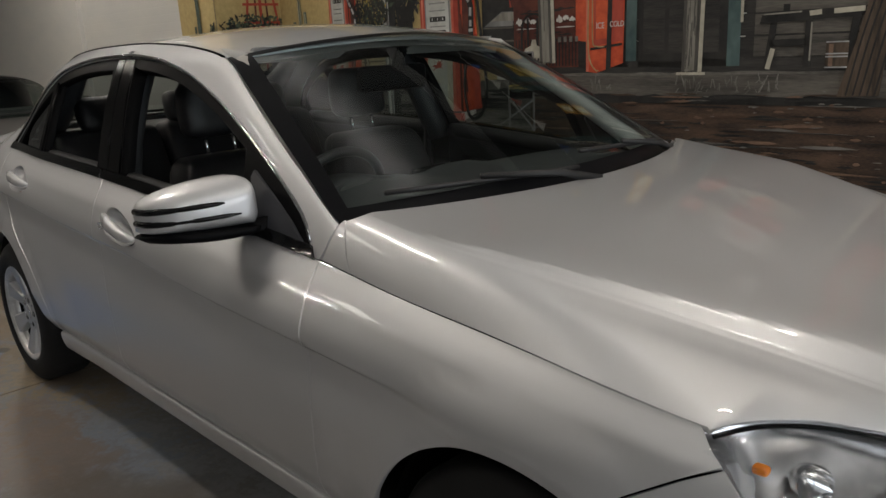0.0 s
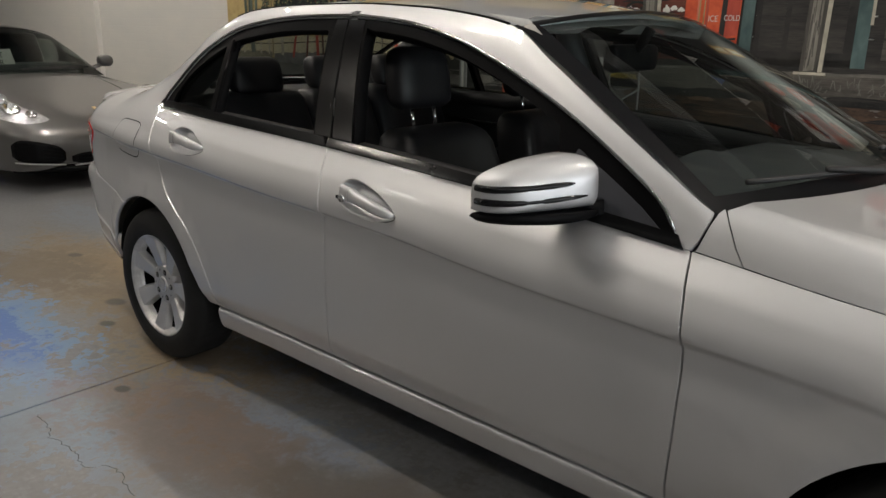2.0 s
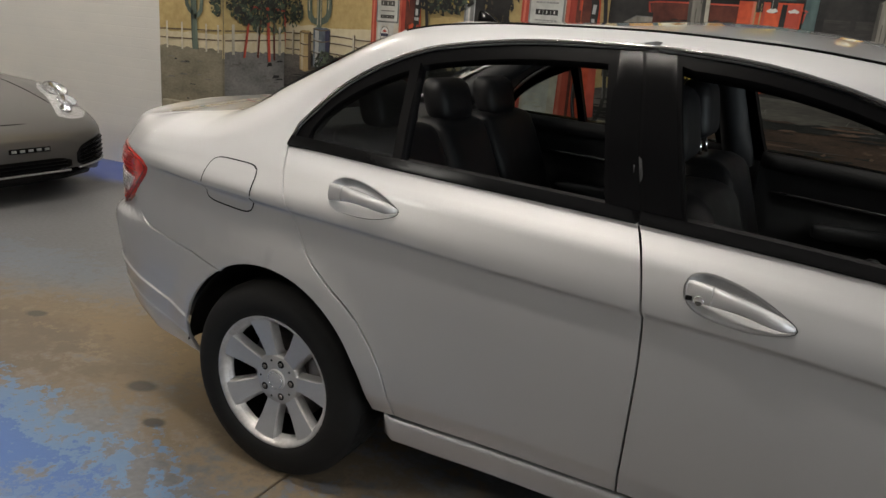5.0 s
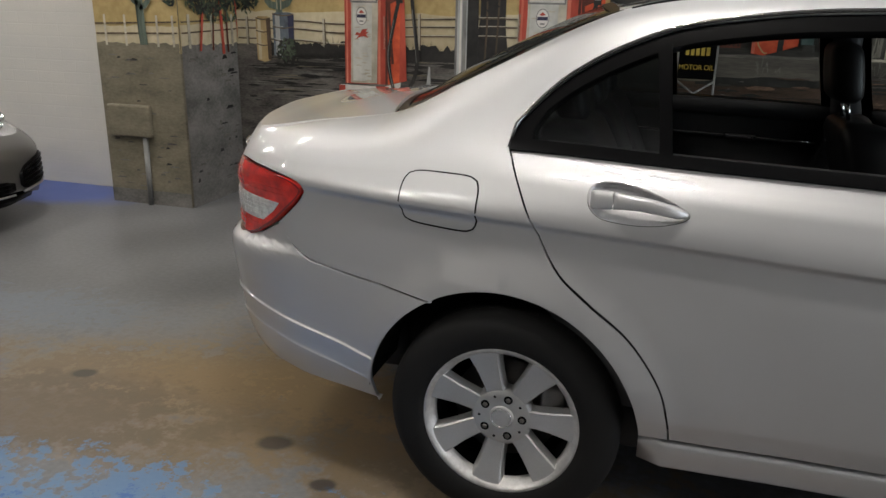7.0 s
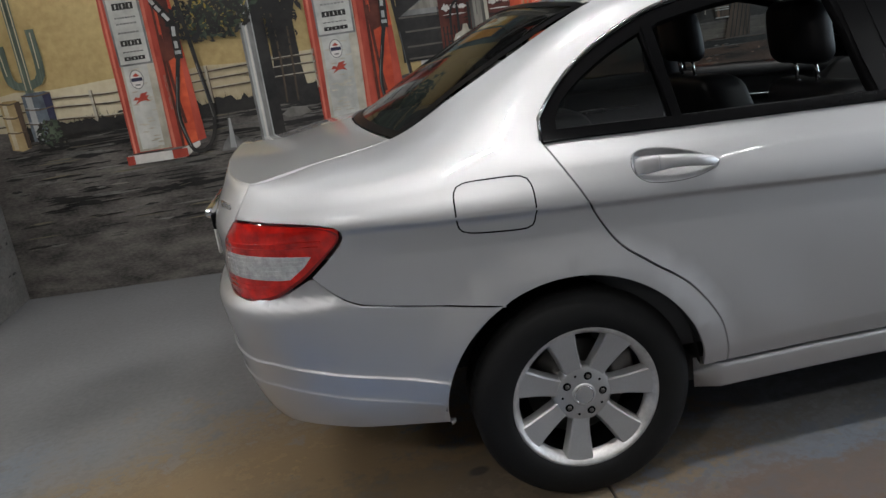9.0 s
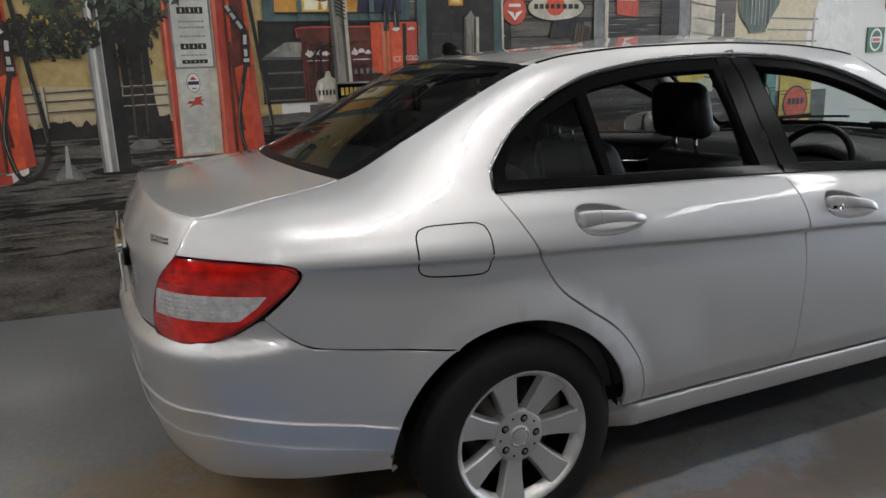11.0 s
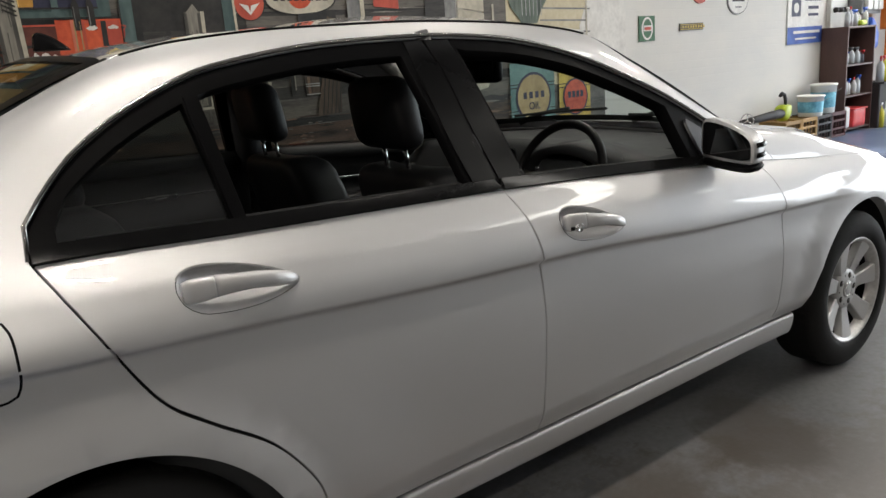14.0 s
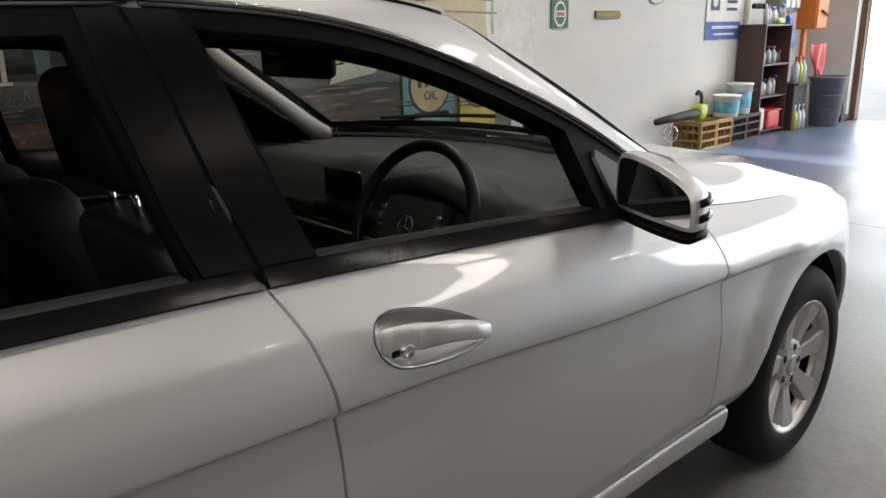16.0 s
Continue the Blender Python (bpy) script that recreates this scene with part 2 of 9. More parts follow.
def pchip(keys):
    """Smooth monotone curve through (x, value...) keys; returns f(x) -> tuple of values."""
    K = sorted(keys)
    X = [k[0] for k in K]
    n, m = len(K), len(K[0]) - 1
    D = []
    for c in range(1, m + 1):
        s = [(K[i + 1][c] - K[i][c]) / (X[i + 1] - X[i]) for i in range(n - 1)]
        d = [s[0]] + [0.0 if s[i - 1] * s[i] <= 0 else 2 * s[i - 1] * s[i] / (s[i - 1] + s[i]) for i in range(1, n - 1)] + [s[-1]]
        D.append(d)

    def f(x):
        if x <= X[0]:
            return K[0][1:]
        if x >= X[-1]:
            return K[-1][1:]
        lo, hi = 0, n - 1
        while hi - lo > 1:
            mid = (lo + hi) // 2
            lo, hi = (mid, hi) if X[mid] <= x else (lo, mid)
        h = X[lo + 1] - X[lo]
        t = (x - X[lo]) / h
        t2, t3 = t * t, t * t * t
        return tuple((2 * t3 - 3 * t2 + 1) * K[lo][c + 1] + (t3 - 2 * t2 + t) * h * D[c][lo] + (3 * t2 - 2 * t3) * K[lo + 1][c + 1]
                     + (t3 - t2) * h * D[c][lo + 1] for c in range(m))
    return f


def curve2(pts, step=0.02):
    """A rounded line through 2D points (centripetal spline), resampled."""
    P = [Vector(p) for p in pts]
    if len(P) == 2:
        n = max(1, int((P[1] - P[0]).length / step))
        return [tuple(P[0].lerp(P[1], i / n)) for i in range(n + 1)]
    out = []
    E = [P[0] * 2 - P[1]] + P + [P[-1] * 2 - P[-2]]
    for i in range(1, len(E) - 2):
        a, b, c, d = E[i - 1:i + 3]
        n = max(2, int((c - b).length / step))
        for k in range(n):
            t = k / n
            out.append(tuple(0.5 * ((2 * b) + (c - a) * t + (2 * a - 5 * b + 4 * c - d) * t * t + (3 * b - a - 3 * c + d) * t ** 3)))
    return out + [tuple(P[-1])]


def inset(poly, d):
    """Shrinks a closed outline by d."""
    n = len(poly)
    A = sum(poly[i][0] * poly[(i + 1) % n][1] - poly[(i + 1) % n][0] * poly[i][1] for i in range(n))
    sg = 1 if A > 0 else -1
    out = []
    for i in range(n):
        p, q, r = Vector(poly[i - 1]), Vector(poly[i]), Vector(poly[(i + 1) % n])
        e1, e2 = (q - p), (r - q)
        if e1.length < 1e-7 or e2.length < 1e-7:
            out.append(tuple(q))
            continue
        n1, n2 = Vector((-e1.y, e1.x)).normalized() * sg, Vector((-e2.y, e2.x)).normalized() * sg
        m = n1 + n2
        if m.length < 0.3:
            m = n1 * 2
        out.append(tuple(q + m / max(0.6, m.length_squared / 2) * d))
    return out


def clean(poly, tol=1e-4):
    out = []
    for p in poly:
        if not out or (abs(p[0] - out[-1][0]) + abs(p[1] - out[-1][1])) > tol:
            out.append(p)
    if abs(out[0][0] - out[-1][0]) + abs(out[0][1] - out[-1][1]) <= tol:
        out.pop()
    return out


def inside(p, poly):
    c = False
    n = len(poly)
    for i in range(n):
        (x1, y1), (x2, y2) = poly[i], poly[(i + 1) % n]
        if (y1 > p[1]) != (y2 > p[1]) and p[0] < (x2 - x1) * (p[1] - y1) / (y2 - y1) + x1:
            c = not c
    return c


def shell(name, poly, surf, material, parent, label="", holes=(), step=(0.035, 0.035), gap=0.0025, lip=0.014, flip=False,
          lift=0.0, mirror=False, rows=None):
    """A curved panel: an outline in the surface's own coordinates laid on surf(a, b) -> point, with turned-in edges."""
    poly = clean(poly)
    if gap:
        poly = clean(inset(poly, gap))
    loops = [poly] + [clean(inset(clean(h), -gap) if gap else clean(h)) for h in holes]
    pts, edges = [], []
    for lp in loops:
        o = len(pts)
        pts += lp
        edges += [(o + i, o + (i + 1) % len(lp)) for i in range(len(lp))]
    nb = len(pts)
    a0, a1 = min(p[0] for p in poly), max(p[0] for p in poly)
    b0, b1 = min(p[1] for p in poly), max(p[1] for p in poly)
    na, nbb = max(2, int((a1 - a0) / step[0])), max(2, int((b1 - b0) / step[1]))
    for i in range(1, na):
        for bb in (rows or [b0 + (b1 - b0) * j / nbb for j in range(1, nbb)]):
            p = (a0 + (a1 - a0) * i / na, bb)
            if inside(p, poly) and not any(inside(p, h) for h in loops[1:]):
                if all((p[0] - q[0]) ** 2 + (p[1] - q[1]) ** 2 > ((0.3 if not rows else 0.1) * step[0]) ** 2 for q in pts[:nb]):
                    pts.append(p)
    r = delaunay_2d_cdt([Vector(p) for p in pts], edges, [], 0, 1e-6)
    v2, f2 = r[0], r[2]
    keep = []
    for f in f2:
        c = sum((v2[i] for i in f), Vector((0, 0))) / len(f)
        if inside(c, poly) and not any(inside(c, h) for h in loops[1:]):
            keep.append(tuple(f))
    e = 2e-3
    V, N = [], []
    for p in v2:
        P = Vector(surf(p[0], p[1]))
        da = Vector(surf(p[0] + e, p[1])) - Vector(surf(p[0] - e, p[1]))
        db = Vector(surf(p[0], p[1] + e)) - Vector(surf(p[0], p[1] - e))
        nn = da.cross(db)
        nn = nn.normalized() if nn.length > 1e-12 else Vector((0, 0, 1))
        if flip:
            nn = -nn
        V.append(P + nn * lift)
        N.append(nn)
    F = []
    for f in keep:
        a, b, c = (V[f[0]], V[f[1]], V[f[2]])
        F.append(f if (b - a).cross(c - a).dot(N[f[0]]) > 0 else f[::-1])
    if lip:
        count = {}
        for f in F:
            for i in range(len(f)):
                k = (f[i], f[(i + 1) % len(f)])
                count[k] = 1
        rim = [k for k in count if (k[1], k[0]) not in count]
        idx = {}
        for a, b in rim:
            for q in (a, b):
                if q not in idx:
                    idx[q] = len(V)
                    V.append(V[q])
                    N.append(N[q])
                    V.append(V[q] - N[q] * lip)
                    N.append(N[q])
        for a, b in rim:
            F.append((idx[b], idx[a], idx[a] + 1, idx[b] + 1))
        for a, b in rim:
            t = (V[b] - V[a]).normalized()
            for q in (a, b):
                out = t.cross(N[idx[q]]).normalized()
                N[idx[q] + 1] = out
        for a, b in rim:
            for q in (a, b):
                N[idx[q]] = (N[q] + N[idx[q] + 1]).normalized()
    if mirror:
        V = [Vector((v.x, -v.y, v.z)) for v in V]
        N = [Vector((n.x, -n.y, n.z)) for n in N]
        F = [f[::-1] for f in F]
    return link_mesh(name, V, F, material, parent, label, True, N)
# ---- the silver sedan: surfaces ----
_plan = curve2([(-0.978, -0.25), (-0.985, 0), (-0.978, 0.25), (-0.955, 0.45), (-0.90, 0.61), (-0.82, 0.70), (-0.70, 0.765), (-0.58, 0.803),
                (-0.3, 0.848), (0, 0.872), (0.4, 0.884), (1.2, 0.887), (2.2, 0.884), (2.76, 0.874), (3.0, 0.858), (3.2, 0.812),
                (3.35, 0.735), (3.46, 0.62), (3.53, 0.45), (3.57, 0.2), (3.58, 0), (3.57, -0.2)], 0.012)
_S = [0.0]
for _a, _b in zip(_plan, _plan[1:]):
    _S.append(_S[-1] + math.hypot(_b[0] - _a[0], _b[1] - _a[1]))
_i0 = min(range(len(_plan)), key=lambda i: abs(_plan[i][0] - 1.2) + (0 if _plan[i][1] > 0 else 9))
_S = np.array(_S) - _S[_i0] + _plan[_i0][0]
_PX, _PY = np.array([p[0] for p in _plan]), np.array([p[1] for p in _plan])
_ic = int(np.argmin(np.where(_PX < 0, np.abs(_PY), 9)))
S_REAR = float(_S[_ic])
_if = int(np.argmin(np.where(_PX > 3, np.abs(_PY), 9)))
S_FRONT = float(_S[_if])


def plan(s):
    x, y = float(np.interp(s, _S, _PX)), float(np.interp(s, _S, _PY))
    h = 0.03
    tx = float(np.interp(s + h, _S, _PX) - np.interp(s - h, _S, _PX))
    ty = float(np.interp(s + h, _S, _PY) - np.interp(s - h, _S, _PY))
    ln = math.hypot(tx, ty)
    return x, y, -ty / ln, tx / ln


def s_of_x(x):
    """Plan coordinate of the body side at x."""
    k = _PY > -0.001
    return float(np.interp(x, _PX[k], _S[k]))


edge_hz = pchip([(-1.0, 0.66, 1.02), (-0.83, 0.65, 1.018), (-0.6, 0.605, 1.05), (-0.45, 0.57, 1.068), (-0.40, 0.56, 1.078), (-0.2, 0.56, 1.175),
                 (0.0, 0.56, 1.275), (0.12, 0.56, 1.333), (0.21, 0.562, 1.368), (0.35, 0.566, 1.395), (0.6, 0.57, 1.412), (0.9, 0.575, 1.416),
                 (1.2, 0.585, 1.405), (1.4, 0.595, 1.385), (1.54, 0.605, 1.358), (1.7, 0.641, 1.269), (1.85, 0.675, 1.18), (2.05, 0.714, 1.062), (2.19, 0.74, 0.985), (2.4, 0.75, 0.9)])
crease_z = pchip([(-3, 0.90), (-0.9, 0.90), (-0.58, 0.896), (-0.3, 0.885), (0.05, 0.871), (0.3, 0.861), (0.75, 0.834), (1.3, 0.809), (1.75, 0.771), (2.21, 0.748), (2.8, 0.72), (3.2, 0.70), (5, 0.69)])
belt_oz = pchip([(-3, 0.012, 0.98), (-0.95, 0.012, 0.98), (-0.80, 0.03, 0.975), (-0.6, 0.075, 0.988), (-0.4, 0.095, 1.005), (-0.2, 0.104, 1.02),
                 (-0.03, 0.105, 1.03), (0.4, 0.092, 1.018), (1.0, 0.085, 0.998), (1.87, 0.094, 0.938), (2.13, 0.10, 0.912), (2.44, 0.088, 0.878),
                 (2.74, 0.080, 0.852), (2.96, 0.070, 0.828), (3.13, 0.061, 0.808), (3.4, 0.06, 0.79), (5, 0.06, 0.77)])
WK = (-0.13, 0.0, 0.072, 0.26, 0.425, 0.463, 0.485, 0.585, 0.685, 0.90, 1.05, 1.12)
_sections = {}


def section(s):
    key = round(s, 4)
    if key in _sections:
        return _sections[key]
    x, y, nx, ny = plan(s)
    zc = crease_z(s)[0]
    og, zg = belt_oz(s)
    if x > -0.86:
        o = y - edge_hz(x)[0]
        for _ in range(6):
            px, py = x - nx * o, y - ny * o
            o += (py - edge_hz(px)[0]) / max(0.35, ny)
        oi, zi = o, edge_hz(x - nx * o)[1]
        if oi < 0.028:
            oi = 0.028
    else:
        oi, zi = 0.028, 1.02 + 0.028 * min(1, max(0, (0.62 - y) / 0.4))
    zi = max(zi, zg + 0.02)
    # chord normals for the soft bulges
    dz, do = zi - zg, oi - og
    ln = math.hypot(dz, do) or 1
    k = min(1.0, max(0.35, (zi - zg) / 0.3))
    hb = 0.026 * k * float(np.interp(x, [1.1, 1.6], [1.0, 0.45]))

    def up(t, b):
        return og + do * t - b * dz / ln, zg + dz * t + b * do / ln
    dz2 = zg - zc
    l2 = math.hypot(dz2, og) or 1
    f = (og * 0.5 - 0.017 * dz2 / l2, zc + dz2 * 0.5 + 0.017 * og / l2)
    h, h2 = up(0.5, hb), up(0.86, hb * 1.05)
    g = (og, zg)
    t = max(0.0, min(1.0, (0.10 - s) / 0.34))
    t = t * t * (3 - 2 * t)
    if t > 0:
        cx, cz = float(np.interp(s, [-1.0, -0.8, -0.6, -0.2, 0.0], [0.0, 0.008, 0.030, 0.075, 0.09])), float(np.interp(s, [-1.0, -0.8, -0.6, -0.2, 0.0], [1.012, 1.008, 1.012, 1.042, 1.048]))

        def bez(u, old):
            a = (2 * u * (1 - u) * cx + u * u * oi, (1 - u) ** 2 * zc + 2 * u * (1 - u) * cz + u * u * zi)
            return tuple(o1 + (a1 - o1) * t for o1, a1 in zip(old, a))
        f, g, h, h2 = bez(0.25, f), bez(0.5, g), bez(0.75, h), bez(0.9, h2)
    dd = 0.0205 * max(0.0, min(1.0, (x + 0.62) / 0.15)) * max(0.0, min(1.0, (2.75 - x) / 0.6))
    K = [(0.07, 0.20), (0.027, 0.334), (0.0065, 0.402), (0.003, 0.58), (0.0035 + 0.68 * dd, zc - 0.055), (dd, zc - 0.020), (0.0, zc), f, g, h, h2, (oi, zi)]
    # crisp upper and lower edges of the undercut below the crease
    keys = list(zip(WK, K)) + [(0.4828, (0.07 * dd, zc - 0.0022)), (0.4662, (0.94 * dd, zc - 0.0168)), (0.4595, (0.99 * dd, zc - 0.0235))]
    r = pchip([(w, a, b) for w, (a, b) in keys])
    if len(_sections) > 60000:
        _sections.clear()
    _sections[key] = r
    return r


tuck = pchip([(0.1, 0.03), (0.33, 0.024), (0.402, 0.019), (0.58, 0.010), (0.75, 0.0), (1.0, 0.0)])
ARCHES = ((-0.015, 0.312, 0.370), (2.775, 0.316, 0.368))
SIDE_ROWS = [-0.1, -0.06, -0.03, 0.0, 0.03, 0.05, 0.062, 0.072, 0.082, 0.095, 0.13, 0.17, 0.21, 0.26, 0.30, 0.34, 0.375, 0.40, 0.425, 0.437, 0.448, 0.454, 0.4595, 0.463, 0.4662, 0.469, 0.475, 0.480, 0.4828, 0.485, 0.488, 0.492, 0.505,
             0.525, 0.55, 0.585, 0.61, 0.635, 0.66, 0.685, 0.72, 0.76, 0.80, 0.85, 0.90, 0.94, 0.98, 1.02, 1.05, 1.085]


def flare(x, z):
    """How far the wheel-arch lips stand out: a crisp line, then an even slope to the opening."""
    out = 0.0
    for (ax, az, ar), wide in zip(ARCHES, (0.114, 0.127)):
        u = ar + wide - math.hypot(x - ax, z - az)
        if u > 0:
            e = 0.014
            r = u * u / (2 * e) if u < e else u - e / 2
            low = 0.3 + 0.7 * max(0.0, min(1.0, (z - 0.335) / 0.15))
            out += min(0.20 * r, 0.019) * low
    return out


def tail_taper(x, z):
    """The tail leans forward above the lamps."""
    u = max(0.0, min(1.0, (z - 0.87) / 0.16))
    v = max(0.0, min(1.0, (-0.62 - x) / 0.22))
    return 0.045 * u * u * (3 - 2 * u) * v * v * (3 - 2 * v)


def side(s, w):
    """A point of the right body side at plan coordinate s and girth w."""
    x, y, nx, ny = plan(s)
    o, z = section(s)(w)
    o += tail_taper(x, z)
    if z < 0.9:
        near = 0.0
        o -= flare(x, z)
        for ax, az, ar in ARCHES:
            d = math.hypot(x - ax, z - az)
            if d < ar + 0.4:
                low = 0.3 + 0.7 * max(0.0, min(1.0, (z - 0.335) / 0.15))
                t = max(0.0, min(1.0, (ar + 0.38 - d) / 0.25))
                near = max(near, low * t * t * (3 - 2 * t))
        if z < 0.75 and -0.3 < x < 3.0:
            o += tuck(z)[0] * (1 - near)
    return x - nx * o, -(y - ny * o), z


def girth(s, z):
    lo, hi = WK[0], WK[-1]
    f = section(s)
    for _ in range(22):
        m = (lo + hi) / 2
        if f(m)[1] < z:
            lo = m
        else:
            hi = m
    return (lo + hi) / 2


def on_side(pts, x_in=True):
    out = []
    for x, z in pts:
        s = s_of_x(x) if x_in else x
        out.append((s, girth(s, z) if z < 5 else WK[-1]))
    return out


def arc(c, a0, a1, n=28):
    return [(c[0] + c[2] * math.cos(radians(a0 + (a1 - a0) * i / n)), c[1] + c[2] * math.sin(radians(a0 + (a1 - a0) * i / n))) for i in range(n + 1)]


def belt(x):
    return belt_oz(s_of_x(x))[1]


# ---- outlines on the side (x, z) ----
GAP_F = curve2([(2.165, 0.908), (2.195, 0.80), (2.207, 0.68), (2.206, 0.52), (2.195, 0.334)])
GAP_B = curve2([(1.012, 0.998), (1.042, 0.925), (1.064, 0.82), (1.073, 0.68), (1.069, 0.5), (1.062, 0.334)])
GAP_R = curve2([(-0.032, 1.03), (0.03, 0.92), (0.115, 0.765), (0.20, 0.69), (0.31, 0.607), (0.39, 0.497), (0.42, 0.40), (0.43, 0.334)])
DLO = curve2([(-0.035, 1.03), (-0.028, 1.085), (0.005, 1.125), (0.07, 1.19), (0.17, 1.255), (0.30, 1.312), (0.41, 1.34), (0.62, 1.366), (0.86, 1.374),
              (1.03, 1.371), (1.25, 1.347), (1.48, 1.286), (1.77, 1.164), (2.0, 1.036), (2.09, 0.972), (2.13, 0.918)])


def dlo_z(x, drop=0.0):
    xs, zs = [p[0] for p in DLO], [p[1] for p in DLO]
    return float(np.interp(x, xs, zs)) - drop


def handle_bowl(cx, cz, turn):
    """Outline of a door-handle recess: blunt at the rear, drawn to a tip at the front."""
    P = curve2([(-0.117, 0.008), (-0.110, 0.030), (-0.085, 0.041), (-0.04, 0.040), (0.01, 0.031), (0.06, 0.015), (0.10, -0.003), (0.114, -0.014), (0.104, -0.025), (0.07, -0.036),
                (0.02, -0.043), (-0.04, -0.042), (-0.085, -0.034), (-0.110, -0.014), (-0.117, 0.008)], 0.012)[:-1]
    c, q = math.cos(radians(turn)), math.sin(radians(turn))
    return [(cx + a * c - b * q, cz + a * q + b * c) for a, b in P]


def handle_piece(c, turn, t0, t1, mirror):
    """A stretch of the pull: a flat-faced rounded bar that thins towards the front."""
    keys = pchip([(0.0, 0.018, 0.004), (0.05, 0.023, 0.0125), (0.25, 0.0205, 0.022), (0.45, 0.0165, 0.031), (0.7, 0.0155, 0.030), (0.9, 0.013, 0.018), (1.0, 0.004, 0.003)])
    cs, q = math.cos(radians(turn)), math.sin(radians(turn))
    sg = -1 if mirror else 1
    V, F, n, m = [], [], 16, 18
    for i in range(m + 1):
        t = t0 + (t1 - t0) * i / m
        hh, out = keys(t)
        a, b = -0.110 + 0.222 * t, 0.005 - 0.016 * t + 0.012 * math.sin(math.pi * t)
        x, z = c[0] + a * cs - b * q, c[1] + a * q + b * cs
        s = s_of_x(x)
        p = side(s, girth(s, z))
        for k in range(n):
            u = 2 * math.pi * k / n
            cu, su = math.cos(u), math.sin(u)
            dz = hh * math.copysign(abs(su) ** 0.6, su)
            dy = (0.005 + 0.3 * out) * math.copysign(abs(cu) ** 0.75, cu)
            V.append((p[0], (p[1] - out + dy + 0.12 * dz) * sg, p[2] + dz))
    for i in range(m):
        F += [(i * n + k, i * n + (k + 1) % n, (i + 1) * n + (k + 1) % n, (i + 1) * n + k) for k in range(n)]
    F += [tuple(range(n))[::-1], tuple(m * n + k for k in range(n))]
    return V, [f[::-1] for f in F] if not mirror else F


def door_handle(door, bowl, c, turn, mirror):
    """A pull handle across a dished recess."""
    cs = sum(p[0] for p in bowl) / len(bowl)
    cw = sum(p[1] for p in bowl) / len(bowl)
    n = len(bowl)

    def dish(s, w):
        x, y, z = side(s, w)
        near = 9.0
        for i in range(n):
            (a0, b0), (a1, b1) = bowl[i], bowl[(i + 1) % n]
            ux, uz = a1 - a0, b1 - b0
            k = max(0.0, min(1.0, ((s - a0) * ux + (w - b0) * uz) / (ux * ux + uz * uz + 1e-12)))
            near = min(near, math.hypot(s - a0 - k * ux, w - b0 - k * uz))
        r = min(1.0, near / 0.034) if inside((s, w), bowl) else 0.0
        return x, y + 0.040 * math.sin(r * math.pi / 2) ** 1.1, z
    shell("handle_recess", bowl, dish, M["paint"], door, gap=-0.001, lip=0, step=(0.010, 0.006), mirror=mirror)
    cap = link_mesh("handle_cap", *handle_piece(c, turn, 0.0, 0.242, mirror), M["paint"], door, "silver fixed end of the handle")
    link_mesh("door_handle", *handle_piece(c, turn, 0.25, 1.0, mirror), M["paint"], door, "silver pull handle")
    if c[0] > 1 and not mirror:
        x, z = c[0] - 0.080, c[1] + 0.001
        s = s_of_x(x)
        y = side(s, girth(s, z))[1] - 0.0250
        ring = lathe([(0.0, -0.002), (0.0065, -0.002), (0.0085, -0.004), (0.0105, -0.0035), (0.0115, 0.002), (0.0115, 0.006)][::-1], 20, "y")
        link_mesh("lock_barrel", *moved(ring, pose(x, y, z)), M["chrome"], cap, "small chrome lock barrel")
        link_mesh("sensor_patch", *box(0.014, 0.004, 0.010, 0.001, (x - 0.021, y + 0.004, z + 0.001)), M["black_gloss"], cap, "small black patch")


